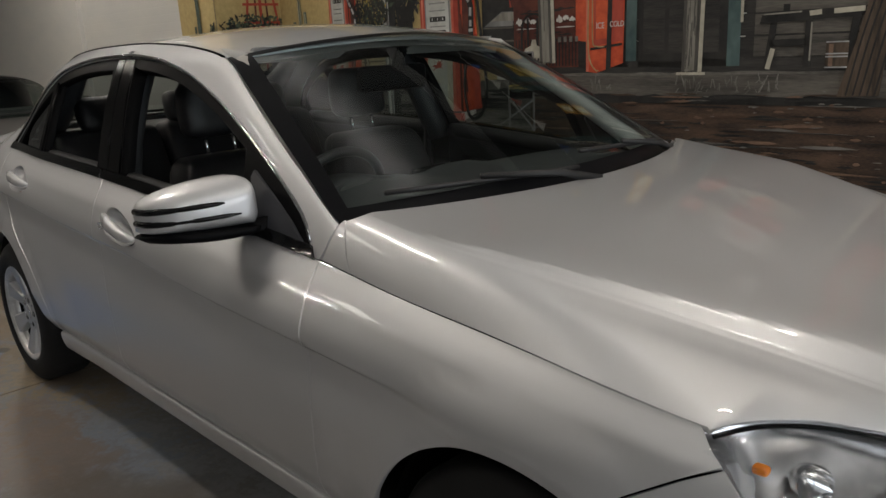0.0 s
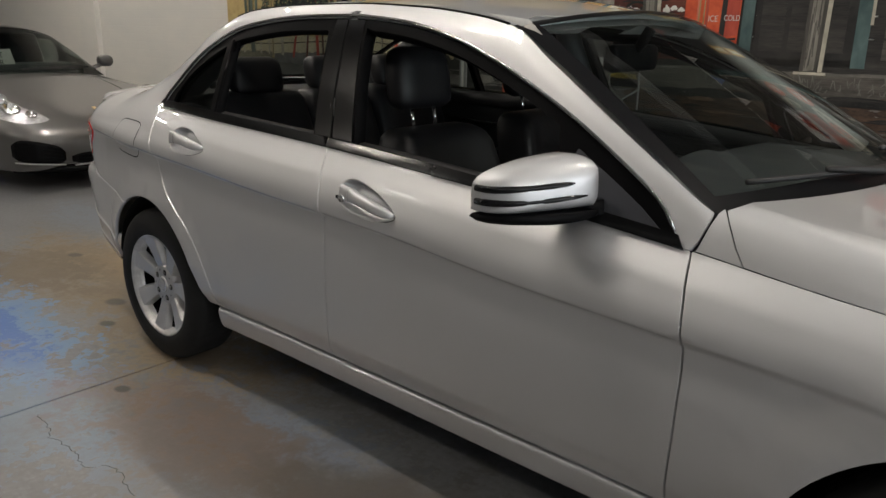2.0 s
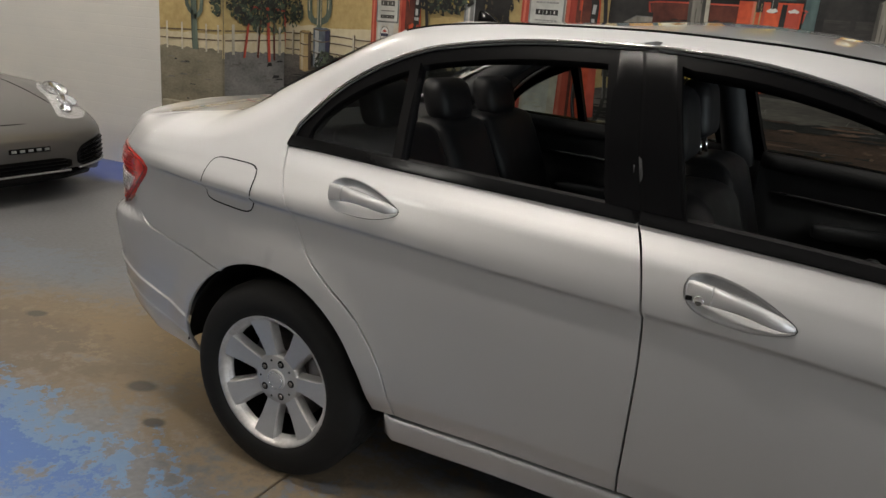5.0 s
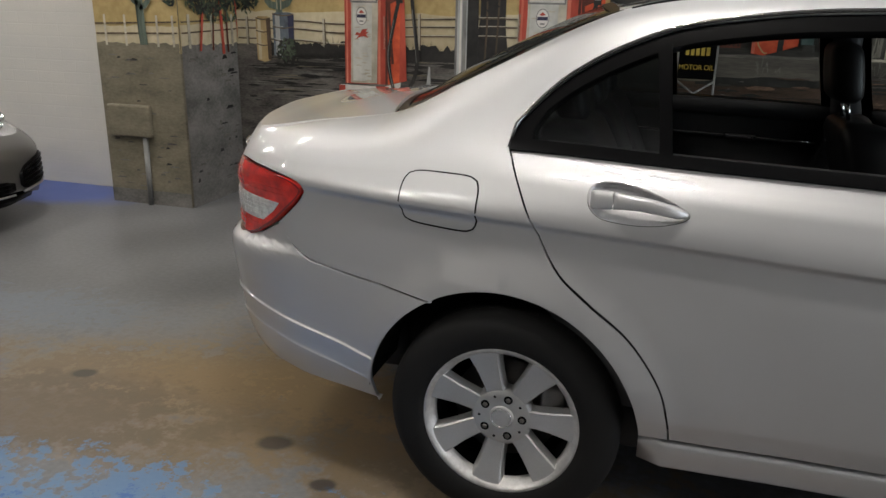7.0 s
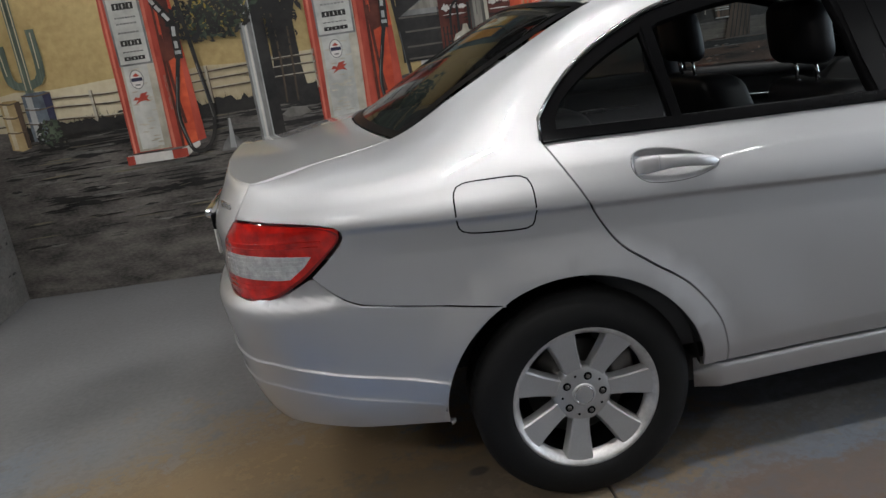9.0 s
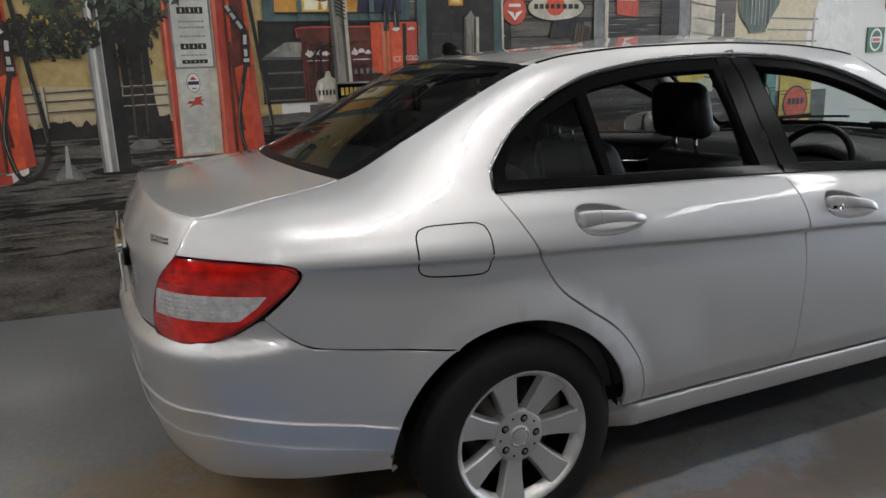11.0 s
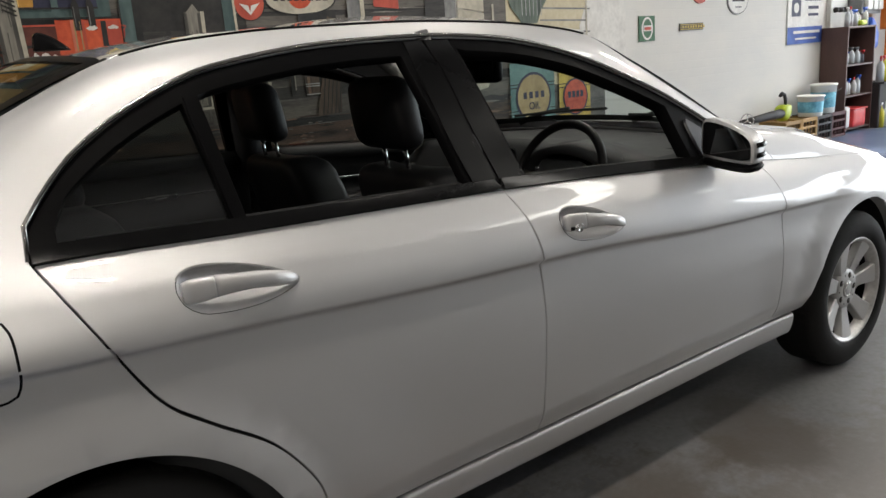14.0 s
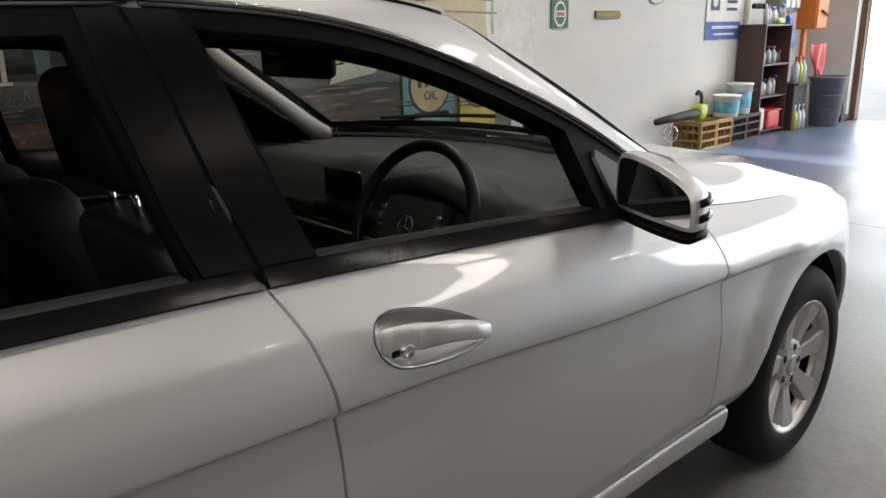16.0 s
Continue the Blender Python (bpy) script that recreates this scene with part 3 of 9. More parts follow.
def dress_side(car, mirror):
    """All outer panels of one side."""
    g = dict(mirror=mirror)
    hoodline = [(x, belt(x)) for x in np.linspace(2.165, 3.095, 30)]
    arch_f, arch_r = ARCHES[1], ARCHES[0]
    fend = on_side(hoodline + [(3.12, 0.787), (3.137, 0.774), (3.077, 0.745), (3.015, 0.708), (2.95, 0.662)] + arc(arch_f, 64.5, 176.8, 28) + [(2.37, 0.334)] + GAP_F[::-1])
    shell("front_fender", fend, side, M["paint"], car, rows=SIDE_ROWS, **g)
    door_f = on_side([(x, belt(x)) for x in np.linspace(1.012, 2.165, 40)] + GAP_F[1:] + [(x, 0.334) for x in np.linspace(2.15, 1.1, 24)] + GAP_B[::-1])
    hf, hr_ = (1.262, 0.877, -5.0), (0.300, 0.937, 0.0)
    bowl_f, bowl_r = on_side(handle_bowl(*hf)), on_side(handle_bowl(*hr_))
    fd = shell("front_door", door_f, side, M["paint"], car, holes=[bowl_f], rows=SIDE_ROWS, gap=0.0033, lip=0.022, **g)
    door_r = on_side([(x, belt(x)) for x in np.linspace(-0.032, 1.012, 36)] + GAP_B[1:] + [(x, 0.334) for x in np.linspace(1.03, 0.46, 14)] + GAP_R[::-1])
    rd = shell("rear_door", door_r, side, M["paint"], car, holes=[bowl_r], rows=SIDE_ROWS, gap=0.0028, lip=0.022, **g)
    for par, bw, (hx_, hz_, turn) in ((fd, bowl_f, hf), (rd, bowl_r, hr_)):
        door_handle(par, bw, (hx_, hz_), turn, mirror)
    # rear quarter with the pillar and the roof rail in one pressing
    sR = s_of_x(-0.845)
    top = [(x, 9) for x in np.linspace(2.19, -0.866, 92)]
    tail_edge = curve2([(-0.882, 0.934), (-0.80, 0.929), (-0.70, 0.920), (-0.64, 0.912), (-0.602, 0.900), (-0.589, 0.880), (-0.600, 0.857), (-0.635, 0.822), (-0.69, 0.774)], 0.012)
    low = curve2([(-0.69, 0.772), (-0.64, 0.724), (-0.575, 0.684), (-0.45, 0.663), (-0.25, 0.639), (-0.195, 0.632)])
    quarter = on_side(GAP_R[::-1] + DLO[1:] + curve2([(2.13, 0.916), (2.165, 0.91), (2.19, 0.98)])[1:] + top + tail_edge + low[1:]
                      + arc(arch_r, 119.4, 3.6, 34)[1:] + [(0.36, 0.334)])
    q = shell("rear_quarter", quarter, side, M["paint"], car, "silver rear quarter, pillar and roof rail", step=(0.035, 0.03), rows=SIDE_ROWS, **g)
    # fuel lid sits in a groove
    if not mirror:
        fl = on_side(curve2([(-0.295, 0.891), (-0.292, 0.946), (-0.265, 0.965), (-0.19, 0.967), (-0.11, 0.963), (-0.086, 0.941), (-0.083, 0.891),
                             (-0.087, 0.846), (-0.11, 0.827), (-0.19, 0.829), (-0.265, 0.837), (-0.29, 0.853), (-0.295, 0.891)], 0.012))
        rim_o, rim_i = clean(fl), clean(inset(clean(fl), 0.0045))
        shell("fuel_lid_groove", rim_o, side, M["black_satin"], q, holes=[rim_i], gap=0, lip=0, lift=0.0012, step=(0.02, 0.02))
        shell("fuel_lid", rim_i, side, M["paint"], q, gap=0.0, lip=0.004, lift=0.0022, step=(0.02, 0.02))
    # sill
    def sillf(s, w):
        x, y, nx, ny = plan(s)
        o, z = sill_prof(w)
        return x, side(s, girth(s, 0.336))[1] - 0.005 + o, z
    sill_prof = pchip([(0.0, 0.072, 0.234), (0.04, 0.028, 0.242), (0.06, 0.014, 0.255), (0.125, 0.0, 0.315), (0.134, 0.0005, 0.3225), (0.14, 0.004, 0.3265), (0.2, 0.072, 0.3275)])
    shell("sill", [(x, 0.0) for x in np.linspace(0.357, 2.402, 56)] + [(x, 0.2) for x in np.linspace(2.402, 0.357, 56)], sillf, M["paint"], car,
          step=(0.06, 0.012), gap=0, lip=0, **g)
    # window frames, black
    b_top = [(0.925, dlo_z(0.925)), (0.945, 1.30), (0.975, 1.15), (1.012, 0.998)]
    bz = lambda x: belt(x) + 0.004
    fr = [p for p in DLO if p[0] > 0.927]
    frame_f = on_side(b_top[::-1] + fr + [(x, bz(x)) for x in np.linspace(2.12, 1.03, 30)])
    hole_f = on_side(curve2([(1.023, 1.345), (1.046, 1.25), (1.086, 1.10), (1.114, belt(1.114) + 0.026)], 0.03)
                     + [(x, belt(x) + 0.026) for x in np.linspace(1.16, 1.822, 20)]
                     + [(1.805, 1.02)] + [(x, dlo_z(x, 0.032)) for x in np.linspace(1.775, 1.05, 28)])
    wf = shell("window_frame", frame_f, side, M["black_satin"], fd, "black window frame", holes=[hole_f], gap=0.001, lip=0.045, lift=-0.008,
               step=(0.05, 0.05), **g)
    rr = [p for p in DLO if p[0] < 0.922]
    frame_r = on_side(rr + b_top + [(x, bz(x)) for x in np.linspace(0.99, -0.02, 30)])
    hole_r = on_side([(x, dlo_z(x, 0.038)) for x in np.linspace(0.334, 0.835, 19)] + [(0.848, 1.335), (0.878, 1.2), (0.915, 1.05), (0.923, belt(0.923) + 0.026)]
                     + [(x, belt(x) + 0.026) for x in np.linspace(0.89, 0.364, 15)] + [(0.351, 1.15)])
    hole_q = on_side([(0.018, belt(0.018) + 0.024), (0.02, 1.085)] + [(x, dlo_z(x, 0.040)) for x in np.linspace(0.045, 0.300, 16)]
                     + [(0.319, 1.15), (0.331, belt(0.331) + 0.024)] + [(x, belt(x) + 0.024) for x in np.linspace(0.32, 0.05, 10)])
    wr = shell("window_frame", frame_r, side, M["black_satin"], rd, "black window frame", holes=[hole_r, hole_q], gap=0.001, lip=0.03, lift=-0.008,
               step=(0.05, 0.05), **g)
    if mirror:
        for par, hole in ((fd, hole_f), (rd, hole_r)):
            pane = shell("door_glass", hole, side, M["side_glass"], par, "closed tinted door glass", gap=-0.006, lip=0, lift=-0.022, step=(0.06, 0.05), **g)
            pane.visible_shadow = False
    gp = [Vector(side(*q)) for q in (hole_q[0], hole_q[-12], hole_q[12])]
    gn = (gp[1] - gp[0]).cross(gp[2] - gp[0])

    def flat(s, w):
        x, y, z = side(s, w)
        return x, gp[0].y - (gn.x * (x - gp[0].x) + gn.z * (z - gp[0].z)) / gn.y, z
    shell("quarter_glass", hole_q, flat, M["dark_glass"], rd, "dark fixed quarter glass", gap=-0.006, lip=0, lift=-0.02, step=(0.05, 0.05), **g)
    dv = on_side([(0.305, dlo_z(0.305, 0.03)), (0.333, dlo_z(0.333, 0.03)), (0.347, 1.15), (0.360, belt(0.360) + 0.02), (0.333, belt(0.333) + 0.02), (0.320, 1.15)])
    shell("divider_bar", dv, side, M["black_satin"], rd, gap=0, lip=0.02, lift=0.0, step=(0.03, 0.03), **g)
    # black cover plates on the centre pillar
    pf = on_side([(0.929, dlo_z(0.929, 0.005)), (1.005, dlo_z(1.005, 0.005)), (1.038, 1.25), (1.078, 1.10), (1.108, belt(1.108) + 0.024), (1.016, belt(1.016) + 0.024), (0.978, 1.15), (0.949, 1.30)])
    shell("pillar_cover", pf, side, M["pillar"], fd, "satin black pillar cover", gap=0.002, lip=0.01, lift=-0.003, step=(0.03, 0.05), **g)
    pr = on_side([(0.925, dlo_z(0.925, 0.005)), (0.868, dlo_z(0.868, 0.005)), (0.880, 1.25), (0.904, 1.12), (0.932, belt(0.932) + 0.024), (1.012, belt(1.012) + 0.024), (0.974, 1.15), (0.945, 1.30)])
    shell("pillar_cover", pr, side, M["pillar"], rd, "satin black pillar cover", gap=0.002, lip=0.01, lift=-0.003, step=(0.03, 0.05), **g)
    seal = on_side([(0.90, dlo_z(0.90, 0.003)), (0.95, dlo_z(0.95, 0.003)), (0.97, 1.28), (1.0, 1.14), (1.04, belt(1.04) + 0.02), (0.985, belt(0.985) + 0.02), (0.95, 1.14), (0.92, 1.28)])
    shell("pillar_seal", seal, side, M["black_satin"], rd, gap=0, lip=0, lift=-0.006, step=(0.03, 0.05), **g)
    # belt strips and window seals
    for par, a, b in ((fd, 1.014, 2.15), (rd, -0.03, 1.008)):
        strip = on_side([(x, belt(x) - 0.004) for x in np.linspace(a, b, 30)] + [(x, belt(x) + 0.022) for x in np.linspace(b - 0.02, a, 30)])
        shell("belt_strip", strip, side, M["black_gloss"], par, "gloss black belt strip", gap=0, lip=0.014, lift=0.010, step=(0.05, 0.01), **g)
    ring = [side(*p) for p in on_side([(x, z + 0.004) for x, z in DLO[::2]])]
    if mirror:
        ring = [(x, -y, z) for x, y, z in ring]
    link_mesh("window_trim", *tube(ring, 0.005, 8), M["trim_bright"], q, "thin bright window trim")
    # roof ditch strip
    dl = [side(s_of_x(x), WK[-1]) for x in np.linspace(1.53, 0.22, 44)]
    dl = [(x, (-y if mirror else y), z - 0.0015) for x, y, z in dl]
    link_mesh("roof_strip", *tube(dl, 0.0045, 6), M["black_satin"], car, "black roof joint strip")
    # sail triangle at the mirror
    sail = on_side([(1.875, belt(1.875) + 0.022), (1.838, 1.065), (1.846, 1.082), (1.935, 1.034), (2.03, 0.978), (2.09, 0.936), (2.09, belt(2.09) + 0.012)])
    shell("sail_panel", sail, side, M["sail"], fd, gap=0.001, lip=0.02, lift=0.001, step=(0.04, 0.04), **g)
    return fd, rd, q


sedan = thing("sedan", "silver four-door sedan with open side windows", "car")
fd, rd, qp = dress_side(sedan, False)
fd2, rd2, qp2 = dress_side(sedan, True)

# ---- upper skins ----
def front_bow(y, h=0.605):
    return 0.085 * (1 - (y / h) ** 2)


ys = np.linspace(-1, 1, 25)
roof = [(1.54 + front_bow(t * 0.605), t * 0.600) for t in ys] + [(x, edge_hz(x)[0] - 0.006) for x in np.linspace(1.5, 0.25, 30)] \
    + [(0.21 - 0.07 * (1 - t * t), -t * 0.556) for t in ys] + [(x, -edge_hz(x)[0] + 0.006) for x in np.linspace(0.25, 1.5, 30)]


def smooth(t):
    t = max(0.0, min(1.0, t))
    return t * t * (3 - 2 * t)


def roof_surf(x, y):
    xe = min(x, 1.54)
    h, z = edge_hz(max(0.21, xe))
    c = 0.022 + 0.030 * smooth((x - 0.55) / 0.6)
    if x > 1.40:
        z = edge_hz(1.40)[1] - 0.16 * (x - 1.40) - 0.1 * (x - 1.4) ** 2
        # sinks to the rail height at its edges
        zr = edge_hz(min(1.54, x))[1]
        t = min(1, abs(y) / 0.6)
        z = z + (zr - z) * t ** 2 if x < 1.56 else z - 0.006 * t ** 2
    if x < 0.3:
        z = edge_hz(0.3)[1] - 0.14 * (0.3 - x) - 0.5 * (0.3 - x) ** 2
        zr = edge_hz(max(0.21, x))[1]
        t = min(1, abs(y) / 0.56)
        z = z + (zr - z) * t ** 2
    return x, y, z + c * (1 - min(1, (y / h) ** 2))


roof_ob = shell("roof", roof, roof_surf, M["paint"], sedan, step=(0.05, 0.05), gap=0.002, lip=0.012)
# aerial fin
fin = curve2([(0.26, 0.0), (0.225, 0.03), (0.19, 0.046), (0.175, 0.04), (0.17, 0.0)], 0.01)
link_mesh("aerial_fin", *prism([(a, 1.41 + b) for a, b in fin], 0.024, "y", -0.012, 0.004), M["black_gloss"], roof_ob, "black shark-fin aerial")


def screen(h, y):
    """Windscreen: h runs from the base (0) to the header (1)."""
    x = 2.19 + (1.54 - 2.19) * h
    hw, z = edge_hz(x)
    u = y * 1.0
    q = 1 - u * u
    return x + (0.21 - 0.125 * h) * q, u * (hw - 0.004), z + (0.022 + 0.030 * h) * q + 0.012 * math.sin(math.pi * h) - 0.004


def full(a0, a1, n=24):
    t = [i / n for i in range(n + 1)]
    return [(a0 + (a1 - a0) * k, -1.0) for k in t] + [(a1, -1 + 2 * k) for k in t[1:]] + [(a1 + (a0 - a1) * k, 1.0) for k in t[1:]] + [(a0, 1 - 2 * k) for k in t[1:-1]]


ws = shell("windscreen", full(0.0, 1.0), screen, M["glass"], sedan, "slightly green windscreen", step=(0.03, 0.04), gap=0, lip=0, lift=0.0, flip=True)
ws.visible_shadow = False
# dark ceramic border, a hair above the glass
bo, bi = full(0.0, 1.0), [(0.07 + 0.89 * a, b * (0.90 + 0.05 * (1 - a))) for a, b in full(0.0, 1.0)]
shell("screen_border", bo, screen, M["frit"], ws, "black glass border", holes=[bi], step=(0.06, 0.08), gap=0, lip=0, lift=0.003, flip=True)


def rear_screen(h, y):
    x = -0.40 + (0.21 + 0.40) * h
    hw, z = edge_hz(x)
    q = 1 - y * y
    return x - (0.085 - 0.015 * h) * q, y * (hw - 0.004), z + (0.010 + 0.018 * h) * q + 0.01 * math.sin(math.pi * h) - 0.004


rw = shell("rear_window", full(0.0, 1.0), rear_screen, M["dark_glass"], sedan, "tinted rear window", step=(0.06, 0.08), gap=0, lip=0)
rw.visible_shadow = False
bi = [(0.05 + 0.90 * a, b * 0.93) for a, b in full(0.0, 1.0)]
shell("screen_border", full(0.0, 1.0), rear_screen, M["frit"], rw, "black glass border", holes=[bi], step=(0.06, 0.08), gap=0, lip=0, lift=0.003)

# boot lid: upper skin and rear face
_rim = [side(k, WK[-1]) for k in np.linspace(s_of_x(-0.36), S_REAR, 60)]
_rim = [(q[0], -q[1]) for q in _rim if q[0] < -0.43]
lid = [(-0.41 - 0.083 * (1 - t * t), t * 0.556) for t in ys] + _rim + [(x, -y) for x, y in _rim[::-1][1:]]


def lid_surf(x, y):
    h, z = edge_hz(max(-0.835, x))
    c = 0.03
    if x < -0.835:
        z = 1.018
    return x, y, z + c * (1 - min(1, (y / h) ** 2))


boot = shell("boot_lid", lid, lid_surf, M["paint"], sedan, "silver boot lid", step=(0.04, 0.05), gap=0.003, lip=0.012)
for mir in (False, True):
    face = [(s, WK[-1]) for s in np.linspace(s_of_x(-0.868), S_REAR - 0.0005, 20)] + [(S_REAR - 0.0005, girth(S_REAR, z)) for z in np.linspace(1.0, 0.72, 8)] \
        + [(s, girth(s, 0.72)) for s in np.linspace(S_REAR, s_of_x(-0.935), 12)] + [(s_of_x(-0.915), girth(s_of_x(-0.915), 0.80)), (s_of_x(-0.885), girth(s_of_x(-0.885), 0.93))]
    shell("boot_face", face, side, M["paint"], boot, "", gap=0.0, lip=0.01, step=(0.04, 0.04), mirror=mir)
# model badge strokes, handle bar and plate on the boot
for k, (yy, w) in enumerate(((0.592, 0.022), (0.563, 0.020), (0.537, 0.020), (0.514, 0.008))):
    sb = min(np.linspace(S_REAR, s_of_x(-0.86), 400), key=lambda q: abs(plan(q)[1] - yy))
    q0 = Vector(side(sb, girth(sb, 0.958)))
    bx, by, bnx, bny = plan(sb)
    turn = math.degrees(math.atan2(bny, -bnx))
    for dz, hh in ((0.011, 0.006), (-0.011, 0.006), (0.0, 0.006)) if k < 3 else ((0.0, 0.028),):
        link_mesh("badge_stroke", *moved(box(0.007, w, hh, 0.001), pose(q0.x, q0.y, q0.z + dz, 0, 0, turn)), M["chrome"], boot, "small chrome badge stroke")
link_mesh("plate_recess", *box(0.02, 0.64, 0.05, 0.006, (-0.978, 0, 0.875), 2), M["black_satin"], boot, "dark recess above the plate")
link_mesh("boot_grip", *box(0.03, 0.6, 0.03, 0.01, (-0.992, 0, 0.90), 2), M["chrome"], boot, "chrome grip strip above the plate")
link_mesh("number_plate", *box(0.008, 0.48, 0.115, 0.003, (-0.997, 0, 0.81)), M["plate"], sedan, "white number plate with dark bars")
for k in range(6):
    link_mesh("plate_bar", *box(0.003, 0.045, 0.07, 0.001, (-1.002, -0.18 + 0.072 * k, 0.81)), M["black_satin"], bpy.data.objects["number_plate"])


# ---- bumpers ----
def ridge_shift(s):
    """The ledges climb towards the rear."""
    return 0.095 * max(0.0, min(1.0, (-0.36 - s) / 0.5)) - 0.095


def rear_bump(s, b):
    x, y, nx, ny = plan(s)
    z = b + ridge_shift(s)
    amp = max(0.0, min(1.0, (-0.48 - s) / 0.40))
    amp = amp * amp * (3 - 2 * amp)
    o = (1 - amp) * section(s)(girth(s, z))[0] + amp * bump_prof2(z)[0]
    o += bump_ledge(b)[0] * 0.6
    if z < 0.36:
        o += 0.5 * (0.36 - z) ** 1.5
    o -= flare(x, z)
    return x - nx * o, -(y - ny * o), z


bump_prof2 = pchip([(0.22, 0.09), (0.30, 0.045), (0.36, 0.018), (0.46, -0.008), (0.54, -0.018), (0.62, -0.029), (0.665, -0.034), (0.688, -0.029), (0.702, -0.016), (0.716, 0.004), (0.75, 0.014)])
bump_ledge = pchip([(0.2, 0.003), (0.38, 0.001), (0.445, -0.003), (0.4525, -0.0035), (0.4575, 0.001), (0.47, 0.002), (0.518, -0.005), (0.5255, -0.0065), (0.5305, 0.001), (0.55, 0.002), (0.60, 0.0), (1.0, 0.0)])
BUMP_ROWS = [0.26, 0.29, 0.32, 0.35, 0.38, 0.40, 0.42, 0.435, 0.445, 0.4495, 0.4525, 0.455, 0.4575, 0.462, 0.47, 0.485, 0.50, 0.508, 0.518, 0.5225, 0.5255, 0.528, 0.5305, 0.535, 0.55, 0.565, 0.58, 0.60, 0.62,
             0.64, 0.66, 0.68, 0.69, 0.70, 0.71, 0.72, 0.73, 0.74, 0.75, 0.76, 0.775, 0.80, 0.825, 0.85]


def bumper_top(x):
    return float(np.interp(x, [-0.93, -0.86, -0.76, -0.69, -0.64, -0.575, -0.45, -0.25, -0.195], [0.712, 0.709, 0.732, 0.772, 0.724, 0.684, 0.663, 0.639, 0.632]))


def bumper_low(s):
    return float(np.interp(-s, [0.36, 0.7, 1.0, 1.9], [0.285, 0.30, 0.32, 0.33]))


for mir in (False, True):
    xs = np.linspace(-0.195, -0.93, 40)
    P = [(s_of_x(x), bumper_top(x)) for x in xs] + [(s, 0.716) for s in np.linspace(s_of_x(-0.94), S_REAR, 14)]
    P += [(s, bumper_low(s)) for s in np.linspace(S_REAR, -0.375, 40)] + [(s_of_x(x), z) for x, z in arc(ARCHES[0], 186, 119.6, 16)]
    P = [(u, z - ridge_shift(u)) for u, z in P]
    bp = shell("rear_bumper", P, rear_bump, M["paint"], sedan, "", step=(0.03, 0.018), gap=0.002, lip=0.012, mirror=mir, rows=BUMP_ROWS)


def front_bump(s, z):
    x, y, nx, ny = plan(s)
    t = max(0.0, min(1.0, (x - 3.02) / 0.2))
    t = t * t * (3 - 2 * t)
    o = (1 - t) * (section(s)(girth(s, z))[0] - flare(x, z)) + t * front_prof(z)[0]
    return x - nx * o, -(y - ny * o), z


front_prof = pchip([(0.18, 0.10), (0.26, 0.03), (0.36, 0.0), (0.5, -0.008), (0.6, -0.004), (0.72, 0.012), (0.8, 0.04)])
for mir in (False, True):
    P = [(s_of_x(x), z) for x, z in ((2.95, 0.660), (3.015, 0.706), (3.077, 0.743), (3.137, 0.771), (3.178, 0.715))] + [(s, 0.66) for s in np.linspace(s_of_x(3.30), S_FRONT, 14)] \
        + [(s, 0.2) for s in np.linspace(S_FRONT, s_of_x(3.13), 20)] + [(s_of_x(x), z) for x, z in arc(ARCHES[1], -8, 64.5, 20)]
    shell("front_bumper", P, front_bump, M["paint"], sedan, "", step=(0.04, 0.03), gap=0.002, lip=0.012, mirror=mir)

# ---- bonnet ----
def hood_edge(x):
    s = s_of_x(x)
    p = side(s, WK[8])
    return -p[1], p[2]


HOOD_NOSE = curve2([(3.095, 0.785), (3.125, 0.718), (3.168, 0.660), (3.214, 0.612), (3.265, 0.558), (3.34, 0.480), (3.43, 0.36), (3.49, 0.2), (3.51, 0.0)])


U0 = 0.7


def hood_hw(x):
    if x <= 3.095:
        return hood_edge(x)[0]
    k = float(np.interp(x, [q[0] for q in HOOD_NOSE], [q[1] for q in HOOD_NOSE]))
    return max(0.30, min(hood_edge(3.095)[0], k))


hood_line = pchip([(2.15, 0.700, 1.022), (2.44, 0.700, 0.980), (2.63, 0.678, 0.954), (2.742, 0.650, 0.932), (2.844, 0.620, 0.910), (2.938, 0.590, 0.888), (3.03, 0.561, 0.866),
                   (3.112, 0.534, 0.845), (3.19, 0.505, 0.822), (3.3, 0.455, 0.786), (3.52, 0.36, 0.715)])


def hood_ry(x):
    """Where the raised line runs."""
    return min(hood_line(x)[0], 0.9 * hood_hw(x))


def hood_u(x, y):
    r, a = hood_ry(x), abs(y)
    u = U0 * a / r if a < r else U0 + (1 - U0) * (a - r) / (hood_hw(x) - r)
    return math.copysign(u, y)


